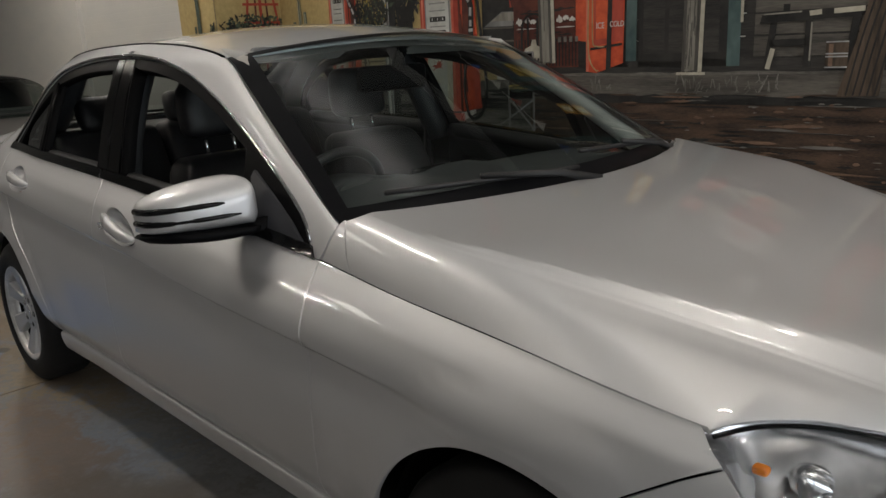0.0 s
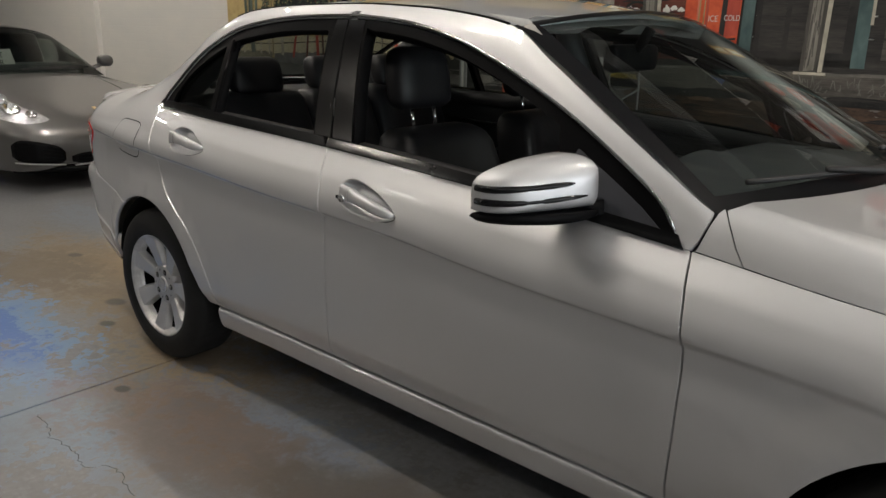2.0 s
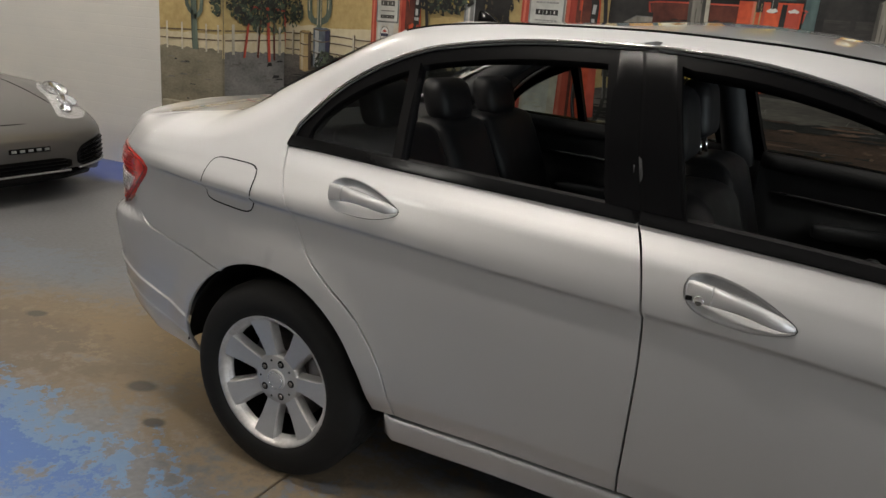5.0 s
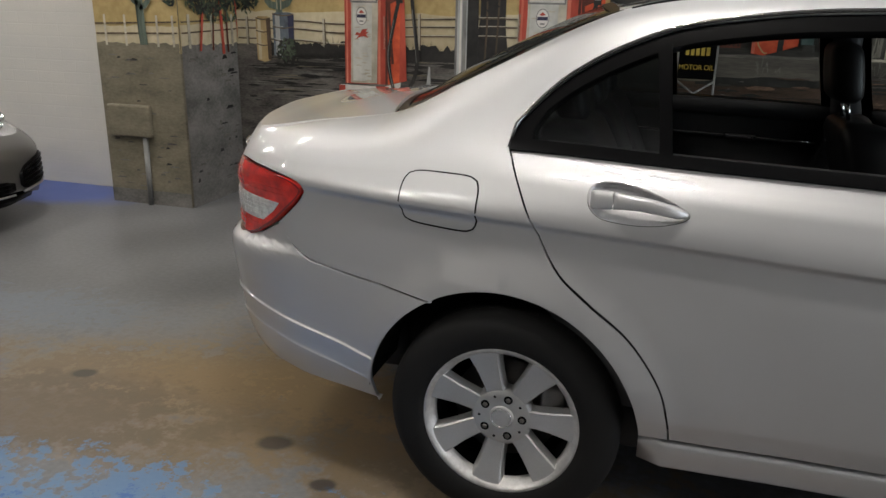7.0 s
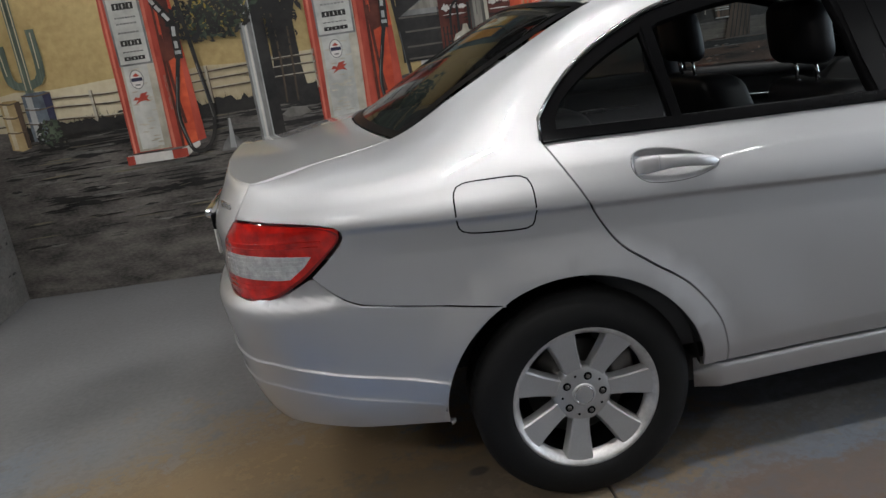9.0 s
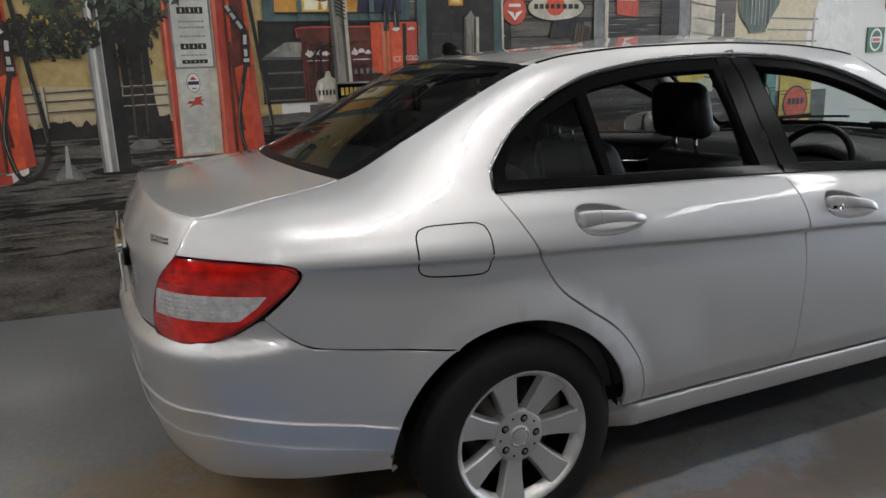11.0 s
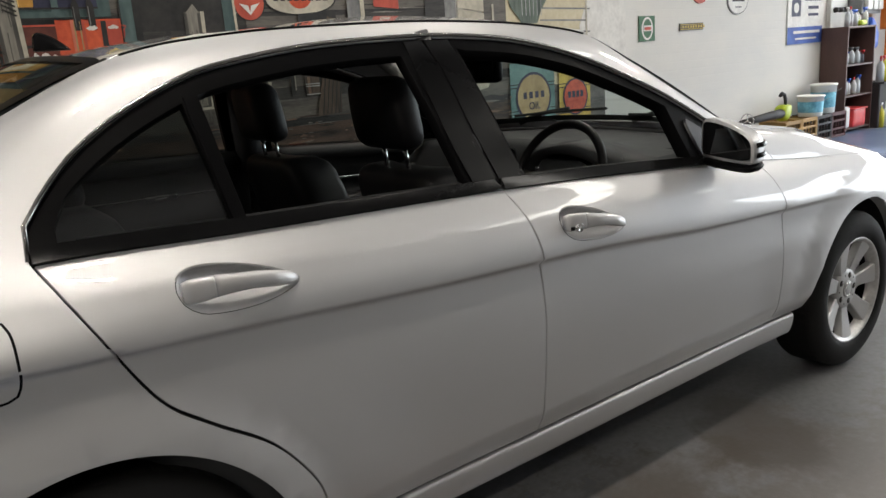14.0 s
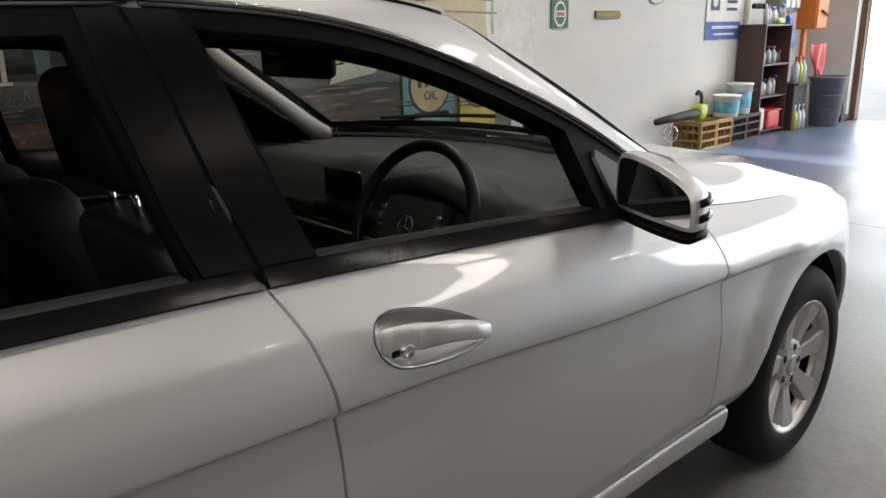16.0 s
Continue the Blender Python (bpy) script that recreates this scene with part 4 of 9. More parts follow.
def hood_surf(x, u):
    hw, ze = hood_hw(x), hood_edge(min(x, 3.095))[1]
    ze -= 0.15 * max(0, x - 3.095) + 0.25 * max(0, x - 3.2)
    ry, a, zr = hood_ry(x), abs(u), hood_line(x)[1]
    zr = max(zr, ze + 0.004)
    y = ry * a / U0 if a < U0 else ry + (hw - ry) * (a - U0) / (1 - U0)
    p = 2.5
    k = smooth((x - 2.32) / 0.35)
    if a < U0:
        z = zr + 0.028 * (1 - (y / ry) ** 2.2)
    else:
        v = min(1.15, (y - ry) / (hw - ry))
        z = ze + (zr - ze) * (1 - 0.20 * v - 0.80 * v ** p)
    d = y - ry
    # a raised line: a sloping band that widens towards the nose, down from the plateau
    bw = float(np.interp(x, [2.4, 2.7, 2.85, 3.0, 3.15, 3.3], [0.012, 0.026, 0.034, 0.046, 0.060, 0.066]))
    t = max(0.0, min(1.0, -d / bw))
    bead = k * (0.003 + 0.26 * bw) * (0.9 * t + 0.1 * t * t * (3 - 2 * t)) * math.exp(-(max(0.0, -d - bw) / 0.15) ** 2)
    bead += 0.0015 * k * math.exp(-(d / 0.006) ** 2)
    # a shallow hollow outside the line
    bead -= 0.0022 * k * math.exp(-((d - 0.045) / 0.030) ** 2) if hw - ry > 0.12 else 0.0
    return x, math.copysign(y, u), z + bead


hx = np.linspace(2.30, 3.09, 24)
_seam = [(2.209, 0.735), (2.228, 0.756), (2.252, 0.775), (2.276, hood_hw(2.276))]
_half = _seam + [(x, hood_hw(x)) for x in hx] + HOOD_NOSE
hood = [(x, hood_u(x, y)) for x, y in _half]
hood = hood + [(x, -u) for x, u in hood[::-1][1:]] + [(x, hood_u(x, y)) for x, y in ((2.207 + 0.213 * (1 - t * t) ** 0.9, t * 0.735) for t in np.linspace(-1, 1, 30))][1:-1]
HOOD_ROWS = sorted(r * q for q in (1, -1) for r in (0.1, 0.2, 0.3, 0.4, 0.48, 0.55, 0.60, 0.618, 0.632, 0.644, 0.655, 0.665, 0.673, 0.681, 0.688, 0.694, 0.7, 0.708, 0.718, 0.73, 0.74, 0.76, 0.79, 0.82, 0.85, 0.88, 0.91, 0.935, 0.96, 0.98)) + [0.0]
bonnet = shell("bonnet", hood, hood_surf, M["paint"], sedan, "silver bonnet with a raised line", step=(0.035, 0.04), gap=0.0022, lip=0.014, rows=HOOD_ROWS)
# the foot of each screen pillar, behind the bonnet's corner
for sg in (1, -1):
    foot = [(2.171, hood_hw(2.171))] + [(x, hood_hw(x)) for x in (2.20, 2.23, 2.255)] + _seam[::-1] + [(2.205, 0.733), (2.196, 0.742), (2.186, 0.762), (2.176, 0.78)]
    shell("pillar_foot", [(x, sg * hood_u(x, y)) for x, y in foot], hood_surf, M["paint"], sedan, "", step=(0.02, 0.02), gap=0.0018, lip=0.012)
# scuttle below the screen
scut = [(2.20 + 0.25 * (1 - t * t) ** 0.9 + 0.02, t * 0.74) for t in np.linspace(-1, 1, 20)] + [(2.12 + 0.20 * (1 - t * t), t * 0.74) for t in np.linspace(1, -1, 20)]
shell("scuttle", scut, lambda x, y: (x, y, 0.965 + 0.03 * (1 - (y / 0.74) ** 2) - 0.10 * (x - 2.2)), M["black_plastic"], sedan, "black plastic scuttle", step=(0.05, 0.06), gap=0, lip=0.01)

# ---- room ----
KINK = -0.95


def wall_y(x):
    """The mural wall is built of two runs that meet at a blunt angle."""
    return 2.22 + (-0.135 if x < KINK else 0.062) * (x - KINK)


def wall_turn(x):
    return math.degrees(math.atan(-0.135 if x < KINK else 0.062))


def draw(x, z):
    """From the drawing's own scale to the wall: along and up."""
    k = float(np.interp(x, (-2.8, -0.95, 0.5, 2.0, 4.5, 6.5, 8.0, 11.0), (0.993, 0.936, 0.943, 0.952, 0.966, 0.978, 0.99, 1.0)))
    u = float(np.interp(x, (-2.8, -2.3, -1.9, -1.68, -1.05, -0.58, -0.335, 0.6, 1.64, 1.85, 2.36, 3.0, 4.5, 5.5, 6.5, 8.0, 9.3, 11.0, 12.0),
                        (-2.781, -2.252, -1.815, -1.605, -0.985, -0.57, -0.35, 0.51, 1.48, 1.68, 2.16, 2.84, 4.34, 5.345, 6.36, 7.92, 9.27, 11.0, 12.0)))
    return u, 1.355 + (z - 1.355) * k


M["wall"] = mat("white_wall", (0.74, 0.73, 0.70), 0.85, 0, 0.16, 1.6, 60, 0.2, tint=(0.60, 0.58, 0.54), stretch=(1, 1, 2.6))
_nt = M["wall"].node_tree
_bp = [n for n in _nt.nodes if n.type == "BUMP"][0]
_br = _nt.nodes.new("ShaderNodeTexBrick")
_br.inputs["Scale"].default_value = 1.0
_br.inputs["Brick Width"].default_value, _br.inputs["Row Height"].default_value, _br.inputs["Mortar Size"].default_value = 0.24, 0.086, 0.006
_br.inputs["Mortar Smooth"].default_value = 0.6
_mp = _nt.nodes.new("ShaderNodeMapping")
_mp.inputs["Rotation"].default_value = (radians(-90), 0, 0)
_nt.links.new([n for n in _nt.nodes if n.type == "TEX_COORD"][0].outputs["Object"], _mp.inputs[0])
_nt.links.new(_mp.outputs[0], _br.inputs["Vector"])
_bp2 = _nt.nodes.new("ShaderNodeBump")
_bp2.inputs["Strength"].default_value, _bp2.inputs["Distance"].default_value, _bp2.invert = 0.15, 0.006, True
_nt.links.new(_br.outputs["Fac"], _bp2.inputs["Height"])
_nt.links.new(_bp.outputs[0], _bp2.inputs["Normal"])
_nt.links.new(_bp2.outputs[0], _nt.nodes["Principled BSDF"].inputs["Normal"])
M["ceil"] = mat("ceiling", (0.3, 0.295, 0.28), 0.9, 0, 0.1, 1.2, 40, 0.1)


def floor_material():
    m = mat("floor_concrete", (0.165, 0.167, 0.172), 0.36, 0, 0.30, 1.5, 42, 0.10, rvar=0.16)
    nt = m.node_tree
    b = nt.nodes["Principled BSDF"]
    colour = b.inputs["Base Color"].links[0].from_socket
    geo = nt.nodes.new("ShaderNodeNewGeometry")
    big = nt.nodes.new("ShaderNodeTexNoise")
    big.inputs["Scale"].default_value, big.inputs["Detail"].default_value = 2.6, 8
    speck = nt.nodes.new("ShaderNodeTexNoise")
    speck.inputs["Scale"].default_value, speck.inputs["Detail"].default_value, speck.inputs["Roughness"].default_value = 13, 9, 0.72
    for n in (big, speck):
        nt.links.new(geo.outputs["Position"], n.inputs["Vector"])

    def math_node(op, a, bb):
        n = nt.nodes.new("ShaderNodeMath")
        n.operation = op
        for i, v in enumerate((a, bb)):
            if isinstance(v, (int, float)):
                n.inputs[i].default_value = v
            else:
                nt.links.new(v, n.inputs[i])
        return n.outputs[0]

    def patch(cx, cy, rx, ry, turn, rgb, amount, rough, fleck, soft=0.35):
        """A worn or spilled patch with a ragged rim."""
        nonlocal colour
        mp = nt.nodes.new("ShaderNodeMapping")
        mp.vector_type = "TEXTURE"
        mp.inputs["Location"].default_value = (cx, cy, 0)
        mp.inputs["Rotation"].default_value = (0, 0, radians(turn))
        mp.inputs["Scale"].default_value = (rx, ry, 1)
        nt.links.new(geo.outputs["Position"], mp.inputs[0])
        ln = nt.nodes.new("ShaderNodeVectorMath")
        ln.operation = "LENGTH"
        nt.links.new(mp.outputs[0], ln.inputs[0])
        d = math_node("SUBTRACT", 1.0, ln.outputs["Value"])
        d = math_node("ADD", d, math_node("MULTIPLY", math_node("SUBTRACT", big.outputs[0], 0.5), rough))
        d = math_node("ADD", d, math_node("MULTIPLY", math_node("SUBTRACT", speck.outputs[0], 0.5), fleck))
        mr = nt.nodes.new("ShaderNodeMapRange")
        mr.inputs[1].default_value, mr.inputs[2].default_value = 0.0, soft
        mr.inputs[4].default_value = amount
        nt.links.new(d, mr.inputs[0])
        mx = nt.nodes.new("ShaderNodeMix")
        mx.data_type = "RGBA"
        mx.inputs["B"].default_value = (*rgb, 1)
        nt.links.new(mr.outputs[0], mx.inputs["Factor"])
        nt.links.new(colour, mx.inputs["A"])
        colour = mx.outputs["Result"]

    tan, blue = (0.27, 0.19, 0.095), (0.10, 0.20, 0.40)
    patch(-1.15, -0.42, 1.35, 0.66, 6, tan, 0.75, 1.8, 2.4, 0.5)
    patch(-0.1, -0.75, 0.9, 0.4, -10, tan, 0.6, 1.8, 2.8, 0.4)
    patch(-0.8, -0.35, 0.8, 0.25, 5, (0.36, 0.245, 0.12), 0.65, 2.2, 3.4, 0.4)
    patch(-1.6, -0.75, 0.7, 0.25, 12, (0.13, 0.10, 0.07), 0.6, 2.4, 3.0, 0.4)
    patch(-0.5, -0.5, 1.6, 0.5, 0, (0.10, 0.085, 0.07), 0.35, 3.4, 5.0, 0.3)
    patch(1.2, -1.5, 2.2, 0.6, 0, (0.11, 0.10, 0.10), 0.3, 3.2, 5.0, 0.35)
    patch(-0.95, -1.27, 1.0, 0.24, 4, blue, 0.7, 2.8, 4.6, 0.16)
    patch(-1.0, -1.2, 0.95, 0.2, 4, (0.13, 0.25, 0.42), 0.5, 2.9, 6.0, 0.14)
    patch(-1.1, -1.30, 0.8, 0.15, 4, (0.05, 0.13, 0.37), 0.85, 2.8, 3.6, 0.2)
    patch(0.3, -1.35, 0.8, 0.25, 10, (0.16, 0.24, 0.34), 0.5, 2.8, 6.0, 0.16)
    patch(-2.2, -0.05, 0.9, 0.2, 0, (0.18, 0.23, 0.30), 0.35, 2.6, 6.0, 0.2)
    patch(0.7, -0.95, 0.6, 0.18, 5, (0.16, 0.20, 0.27), 0.5, 2.8, 6.0, 0.2)
    patch(0.55, -1.15, 0.7, 0.25, 0, (0.23, 0.13, 0.06), 0.5, 2.4, 2.5, 0.4)
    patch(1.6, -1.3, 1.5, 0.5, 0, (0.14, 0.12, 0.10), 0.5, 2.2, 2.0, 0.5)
    patch(-4.2, 1.85, 0.95, 0.42, 0, (0.055, 0.10, 0.36), 0.9, 0.4, 0.3)
    patch(-5.2, -0.1, 1.2, 0.3, 0, (0.055, 0.10, 0.36), 0.6, 0.8, 0.4)
    patch(9.0, 1.75, 3.6, 1.1, 3, (0.11, 0.17, 0.31), 0.75, 1.2, 0.5)
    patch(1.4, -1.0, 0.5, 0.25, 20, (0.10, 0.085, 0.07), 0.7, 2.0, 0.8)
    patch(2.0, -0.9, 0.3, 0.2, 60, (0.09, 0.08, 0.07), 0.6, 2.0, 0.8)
    for sx, sy, sr in ((-0.77, -0.70, 0.05), (-0.53, -0.86, 0.035), (-0.30, -0.62, 0.03), (0.15, -1.12, 0.03), (-1.7, -0.5, 0.04)):
        patch(sx, sy, sr * 1.4, sr, 15, (0.045, 0.04, 0.038), 0.85, 0.8, 0.4)
    nt.links.new(colour, b.inputs["Base Color"])
    return m


M["floor"] = floor_material()
M["joint"] = mat("joint_filler", (0.05, 0.047, 0.043), 0.9, 0, 0.3, 20, 120, 0.2)
floor = link_mesh("floor", *box(46, 34, 0.1, 0, (4, -3, -0.066)), M["joint"], smooth=False)
tagged(floor, "worn grey painted concrete floor with blue and tan patches", "floor", kind="structure")
fx = (-19.0, -11.95, -5.95, 0.05, 6.02, 12.05, 27.0)
fy = (-20.0, -13.0, -7.4, -1.93, 3.55, 14.0)
for i in range(len(fx) - 1):
    for j in range(len(fy) - 1):
        w, d = fx[i + 1] - fx[i] - 0.006, fy[j + 1] - fy[j] - 0.006
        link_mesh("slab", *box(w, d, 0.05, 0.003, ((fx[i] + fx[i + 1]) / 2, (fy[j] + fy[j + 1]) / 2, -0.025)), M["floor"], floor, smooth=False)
for pts in (curve2([(0.12, -1.42), (0.22, -1.425), (0.31, -1.452), (0.40, -1.435), (0.49, -1.44), (0.57, -1.452), (0.61, -1.40), (0.67, -1.39), (0.73, -1.405), (0.82, -1.425)], 0.015), curve2([(1.1, -1.40), (1.23, -1.45), (1.40, -1.47), (1.55, -1.55), (1.8, -1.60)]), curve2([(-0.9, -1.75), (-0.7, -1.62), (-0.55, -1.60), (-0.3, -1.45)])):
    rag = [(x + random.uniform(-0.008, 0.008), y + random.uniform(-0.008, 0.008)) for x, y in pts]
    V = [(x, y + k * 0.0013, 0.0006) for k in (-1, 1) for x, y in rag]
    n = len(rag)
    link_mesh("crack", V, [(i, i + 1, n + i + 1, n + i) for i in range(n - 1)], M["joint"], floor, smooth=False)


def wall(name, pts, th, label):
    """Upright wall from (x, y) to (x, y), thickness to its left."""
    (x0, y0), (x1, y1), z0, z1 = pts
    d = Vector((x1 - x0, y1 - y0, 0))
    n = Vector((-d.y, d.x, 0)).normalized() * th
    V = [Vector((x0, y0, z0)), Vector((x1, y1, z0)), Vector((x1, y1, z1)), Vector((x0, y0, z1))]
    V += [v + n for v in V]
    F = [(0, 1, 2, 3), (7, 6, 5, 4), (4, 5, 1, 0), (3, 2, 6, 7), (1, 5, 6, 2), (4, 0, 3, 7)]
    ob = link_mesh(name, V, F, M["wall"], smooth=False)
    return tagged(ob, label, "wall", kind="structure")


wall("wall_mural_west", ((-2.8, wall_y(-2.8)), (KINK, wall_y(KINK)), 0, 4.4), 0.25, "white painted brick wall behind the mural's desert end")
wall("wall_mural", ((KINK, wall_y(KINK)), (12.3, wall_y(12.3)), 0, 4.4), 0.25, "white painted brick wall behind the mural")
wall("wall_alcove", ((-14, 2.13), (-3.45, 2.13), 0, 4.4), 0.25, "rough white painted brick wall")
pil = link_mesh("wall_pillar", *box(0.66, 0.85, 4.4, 0.006, (-3.12, 2.215, 2.2)), M["wall"], smooth=False)
tagged(pil, "square wall pillar painted with the mural", "pillar", kind="structure")
wall("wall_end", ((12.3, 3.2), (12.3, 2.33), 0, 4.4), -0.25, "white end wall beside the open roller door")
wall("wall_over_door", ((12.3, 2.33), (12.3, -6.2), 3.6, 4.4), -0.25, "wall above the roller door")
wall("wall_end_far", ((12.3, -6.2), (12.3, -9.2), 0, 4.4), -0.25, "white end wall")
# unseen south wall, its dark tone set by the car's reflections
M["south"] = mat("pale_wall", (0.16, 0.155, 0.145), 0.85, 0, 0.12, 2.2, 60, 0.12)
ws_ = wall("wall_south", ((12.3, -9.2), (-14, -9.2), 0, 4.4), -0.25, "unseen dull brown-grey wall that closes the room")
ws_.data.materials[0] = M["south"]
wall("wall_west", ((-14, -9.2), (-14, 2.4), 0, 4.4), -0.25, "plain white wall")
ceil = link_mesh("ceiling", *box(27.5, 12.6, 0.2, 0, (-0.65, -3.1, 4.5)), M["ceil"], smooth=False)
tagged(ceil, "pale workshop ceiling", "ceiling", kind="structure")

pp = link_mesh("wall_pilaster", *box(0.42, 0.06, 4.4, 0.004, (-6.95, 2.10, 2.2)), M["wall"], smooth=False)
tagged(pp, "flat white pilaster on the brick wall", "pillar", kind="structure")
M["jamb"] = mat("door_jamb", (0.16, 0.085, 0.055), 0.6, 0, 0.25, 9, 80, 0.1)
jb = link_mesh("door_frame", *box(0.14, 0.09, 3.6, 0.008, (12.25, 2.295, 1.8)), M["jamb"], smooth=False)
tagged(jb, "brown steel jamb of the open roller door", "door frame", kind="structure")
rd_ = link_mesh("roller_drum", *tube([(12.0, 2.2, 3.85), (12.0, -6.1, 3.85)], 0.2, 16), M["jamb"])
tagged(rd_, "rolled-up brown roller door", "door", kind="structure")
# two roof lights of milky sheet between glazing bars
M["roof_sheet"] = glow("milky_roof_sheet", (1.0, 0.97, 0.9), 8.5)
for sx, sy, wide, long, count in ((-2.12, -3.78, 0.62, 0.45, 2), (6.05, -4.0, 0.9, 1.0, 4)):
    sl = thing("skylight", "milky plastic roof light in the ceiling", "skylight", (sx, sy, 4.39), kind="structure")
    for k in range(count):
        link_mesh("pane", *box(wide - 0.04, long - 0.05, 0.012, 0, (0, long * (k - (count - 1) / 2), 0)), M["roof_sheet"], sl, smooth=False)
    for k in range(count + 1):
        link_mesh("glazing_bar", *box(wide + 0.08, 0.06, 0.05, 0.004, (0, long * (k - count / 2), -0.01)), M["wall"], sl, smooth=False)
    for dx in (-wide / 2, wide / 2):
        link_mesh("side_bar", *box(0.06, long * count + 0.06, 0.05, 0.004, (dx, 0, -0.012)), M["wall"], sl, smooth=False)
# ceiling fittings
for tx, ty, tw, tp in TUBES:
    ft = thing("ceiling_light", "white tube light fitting on the ceiling", "light", (tx, ty, 4.08), group="ceiling lights")
    link_mesh("housing", *box(1.2, tw + 0.1, 0.05, 0.01, (0, 0, 0.02)), M["wall"], ft, smooth=False)
    link_mesh("rod", *tube([(0.5, 0, 0.05), (0.5, 0, 0.32)], 0.01, 6), M["chrome"], ft)
    link_mesh("rod", *tube([(-0.5, 0, 0.05), (-0.5, 0, 0.32)], 0.01, 6), M["chrome"], ft)

# ---- wheels ----
def wheel(car, x, sgn, tyre_turn=0, bolt_turn=1.274):
    w = new("wheel")
    w.parent = car
    # built with its outer face at -y
    prof = [(0.205, -0.088), (0.214, -0.098), (0.235, -0.104), (0.262, -0.103), (0.285, -0.097), (0.300, -0.088), (0.308, -0.078), (0.3135, -0.066),
            (0.3135, 0.066), (0.308, 0.078), (0.285, 0.095), (0.24, 0.1), (0.205, 0.09)]
    tyre = link_mesh("tyre", *lathe(prof, 72, "y"), M["rubber"], w, "black rubber tyre")
    V, F = [], []
    for k in range(56):
        a = 2 * math.pi * k / 56
        for yy, off in ((-0.048, 0.0), (-0.008, 0.5), (0.032, 0.0)):
            a2 = a + off * 2 * math.pi / 56
            m = pose(0, 0, 0, 0, math.degrees(a2), 0) @ pose(0, yy, 0.3118)
            vf = moved(box(0.022, 0.034, 0.004, 0), m)
            o = len(V)
            V += vf[0]
            F += [tuple(i + o for i in f) for f in vf[1]]
    tagged(link_mesh("tread", V, F, M["rubber"], tyre, smooth=False), kind="stuff")
    rim_prof = [(0.198, 0.09), (0.192, 0.03), (0.188, -0.02), (0.186, -0.055), (0.190, -0.068), (0.203, -0.078), (0.2125, -0.088), (0.2135, -0.094), (0.210, -0.097), (0.2045, -0.0945),
                (0.196, -0.086), (0.190, -0.076)]
    rim = link_mesh("rim", *lathe(rim_prof[::-1], 72, "y"), M["alloy_lip"], w, "scuffed alloy rim")
    link_mesh("barrel", *lathe([(0.186, -0.055), (0.18, 0.0), (0.178, 0.085), (0.10, 0.088)], 48, "y"), M["black_satin"], w)
    # seven flat spokes that widen outwards
    for k in range(7):
        a = 360 * k / 7
        rows = []
        for r, hw, yo in ((0.058, 0.027, -0.062), (0.09, 0.026, -0.066), (0.13, 0.030, -0.073), (0.165, 0.036, -0.080), (0.19, 0.041, -0.085), (0.204, 0.046, -0.089)):
            rows.append([(-hw - 0.006, yo + 0.028, r), (-hw, yo + 0.004, r), (-hw + 0.004, yo, r), (hw - 0.004, yo, r), (hw, yo + 0.004, r), (hw + 0.006, yo + 0.028, r)])
        V = [p for row in rows for p in row]
        F = [(i * 6 + j, i * 6 + j + 1, (i + 1) * 6 + j + 1, (i + 1) * 6 + j) for i in range(5) for j in range(5)]
        V, F = moved((V, F), pose(0, 0, 0, 0, a + tyre_turn, 0))
        sp = link_mesh("spoke", V, F, M["alloy"], w, smooth=False)
    link_mesh("hub", *lathe([(0.0, -0.068), (0.045, -0.068), (0.075, -0.0665), (0.084, -0.06), (0.086, -0.03), (0.05, 0.02)], 40, "y"), M["alloy"], w)
    cap = link_mesh("hub_cap", *lathe([(0.0, -0.0735), (0.03, -0.073), (0.034, -0.071), (0.035, -0.064)], 32, "y"), M["alloy"], w, "round alloy centre cap")
    link_mesh("cap_ring", *tube([(0.027 * math.cos(t), -0.0735, 0.027 * math.sin(t)) for t in np.linspace(0, 2 * math.pi, 24, False)], 0.0018, 5, True), M["chrome"], cap)
    for k in range(5):
        a = 2 * math.pi * k / 5 + bolt_turn
        bx, bz = 0.056 * math.cos(a), 0.056 * math.sin(a)
        pocket = moved(lathe([(0.0125, -0.0672), (0.0115, -0.0685), (0.0, -0.0682)], 14, "y"), pose(bx, 0, bz))
        bolt = link_mesh("wheel_bolt", *pocket, M["black_satin"], w, "dark bolt pocket")
        head = moved(lathe([(0.0, -0.072), (0.006, -0.072), (0.007, -0.070), (0.007, -0.066)], 6, "y"), pose(bx, 0, bz))
        link_mesh("bolt_head", *head, M["disc"], bolt)
        b2 = a + math.pi / 5
        link_mesh("drill_hole", *moved(lathe([(0.004, -0.0678), (0.0, -0.0688)], 8, "y"), pose(0.062 * math.cos(b2), 0, 0.062 * math.sin(b2))), M["black_satin"], w)
    link_mesh("brake_disc", *lathe([(0.05, -0.005), (0.145, -0.005), (0.147, 0.0), (0.145, 0.012), (0.05, 0.012)], 48, "y"), M["disc"], w, "grey brake disc")
    link_mesh("brake_caliper", *rbox(0.07, 0.07, 0.15, 0.015, 4, (0.13, -0.005, 0.03)), M["disc"], w, "grey brake caliper")
    w.matrix_basis = pose(x, sgn * -0.772, 0.3165, 0, 0, 0 if sgn > 0 else 180)
    return w


wheel(sedan, 0.0, 1, 35.4)
wheel(sedan, 2.76, 1, 30)
wheel(sedan, 0.0, -1, 5)
wheel(sedan, 2.76, -1, 20)


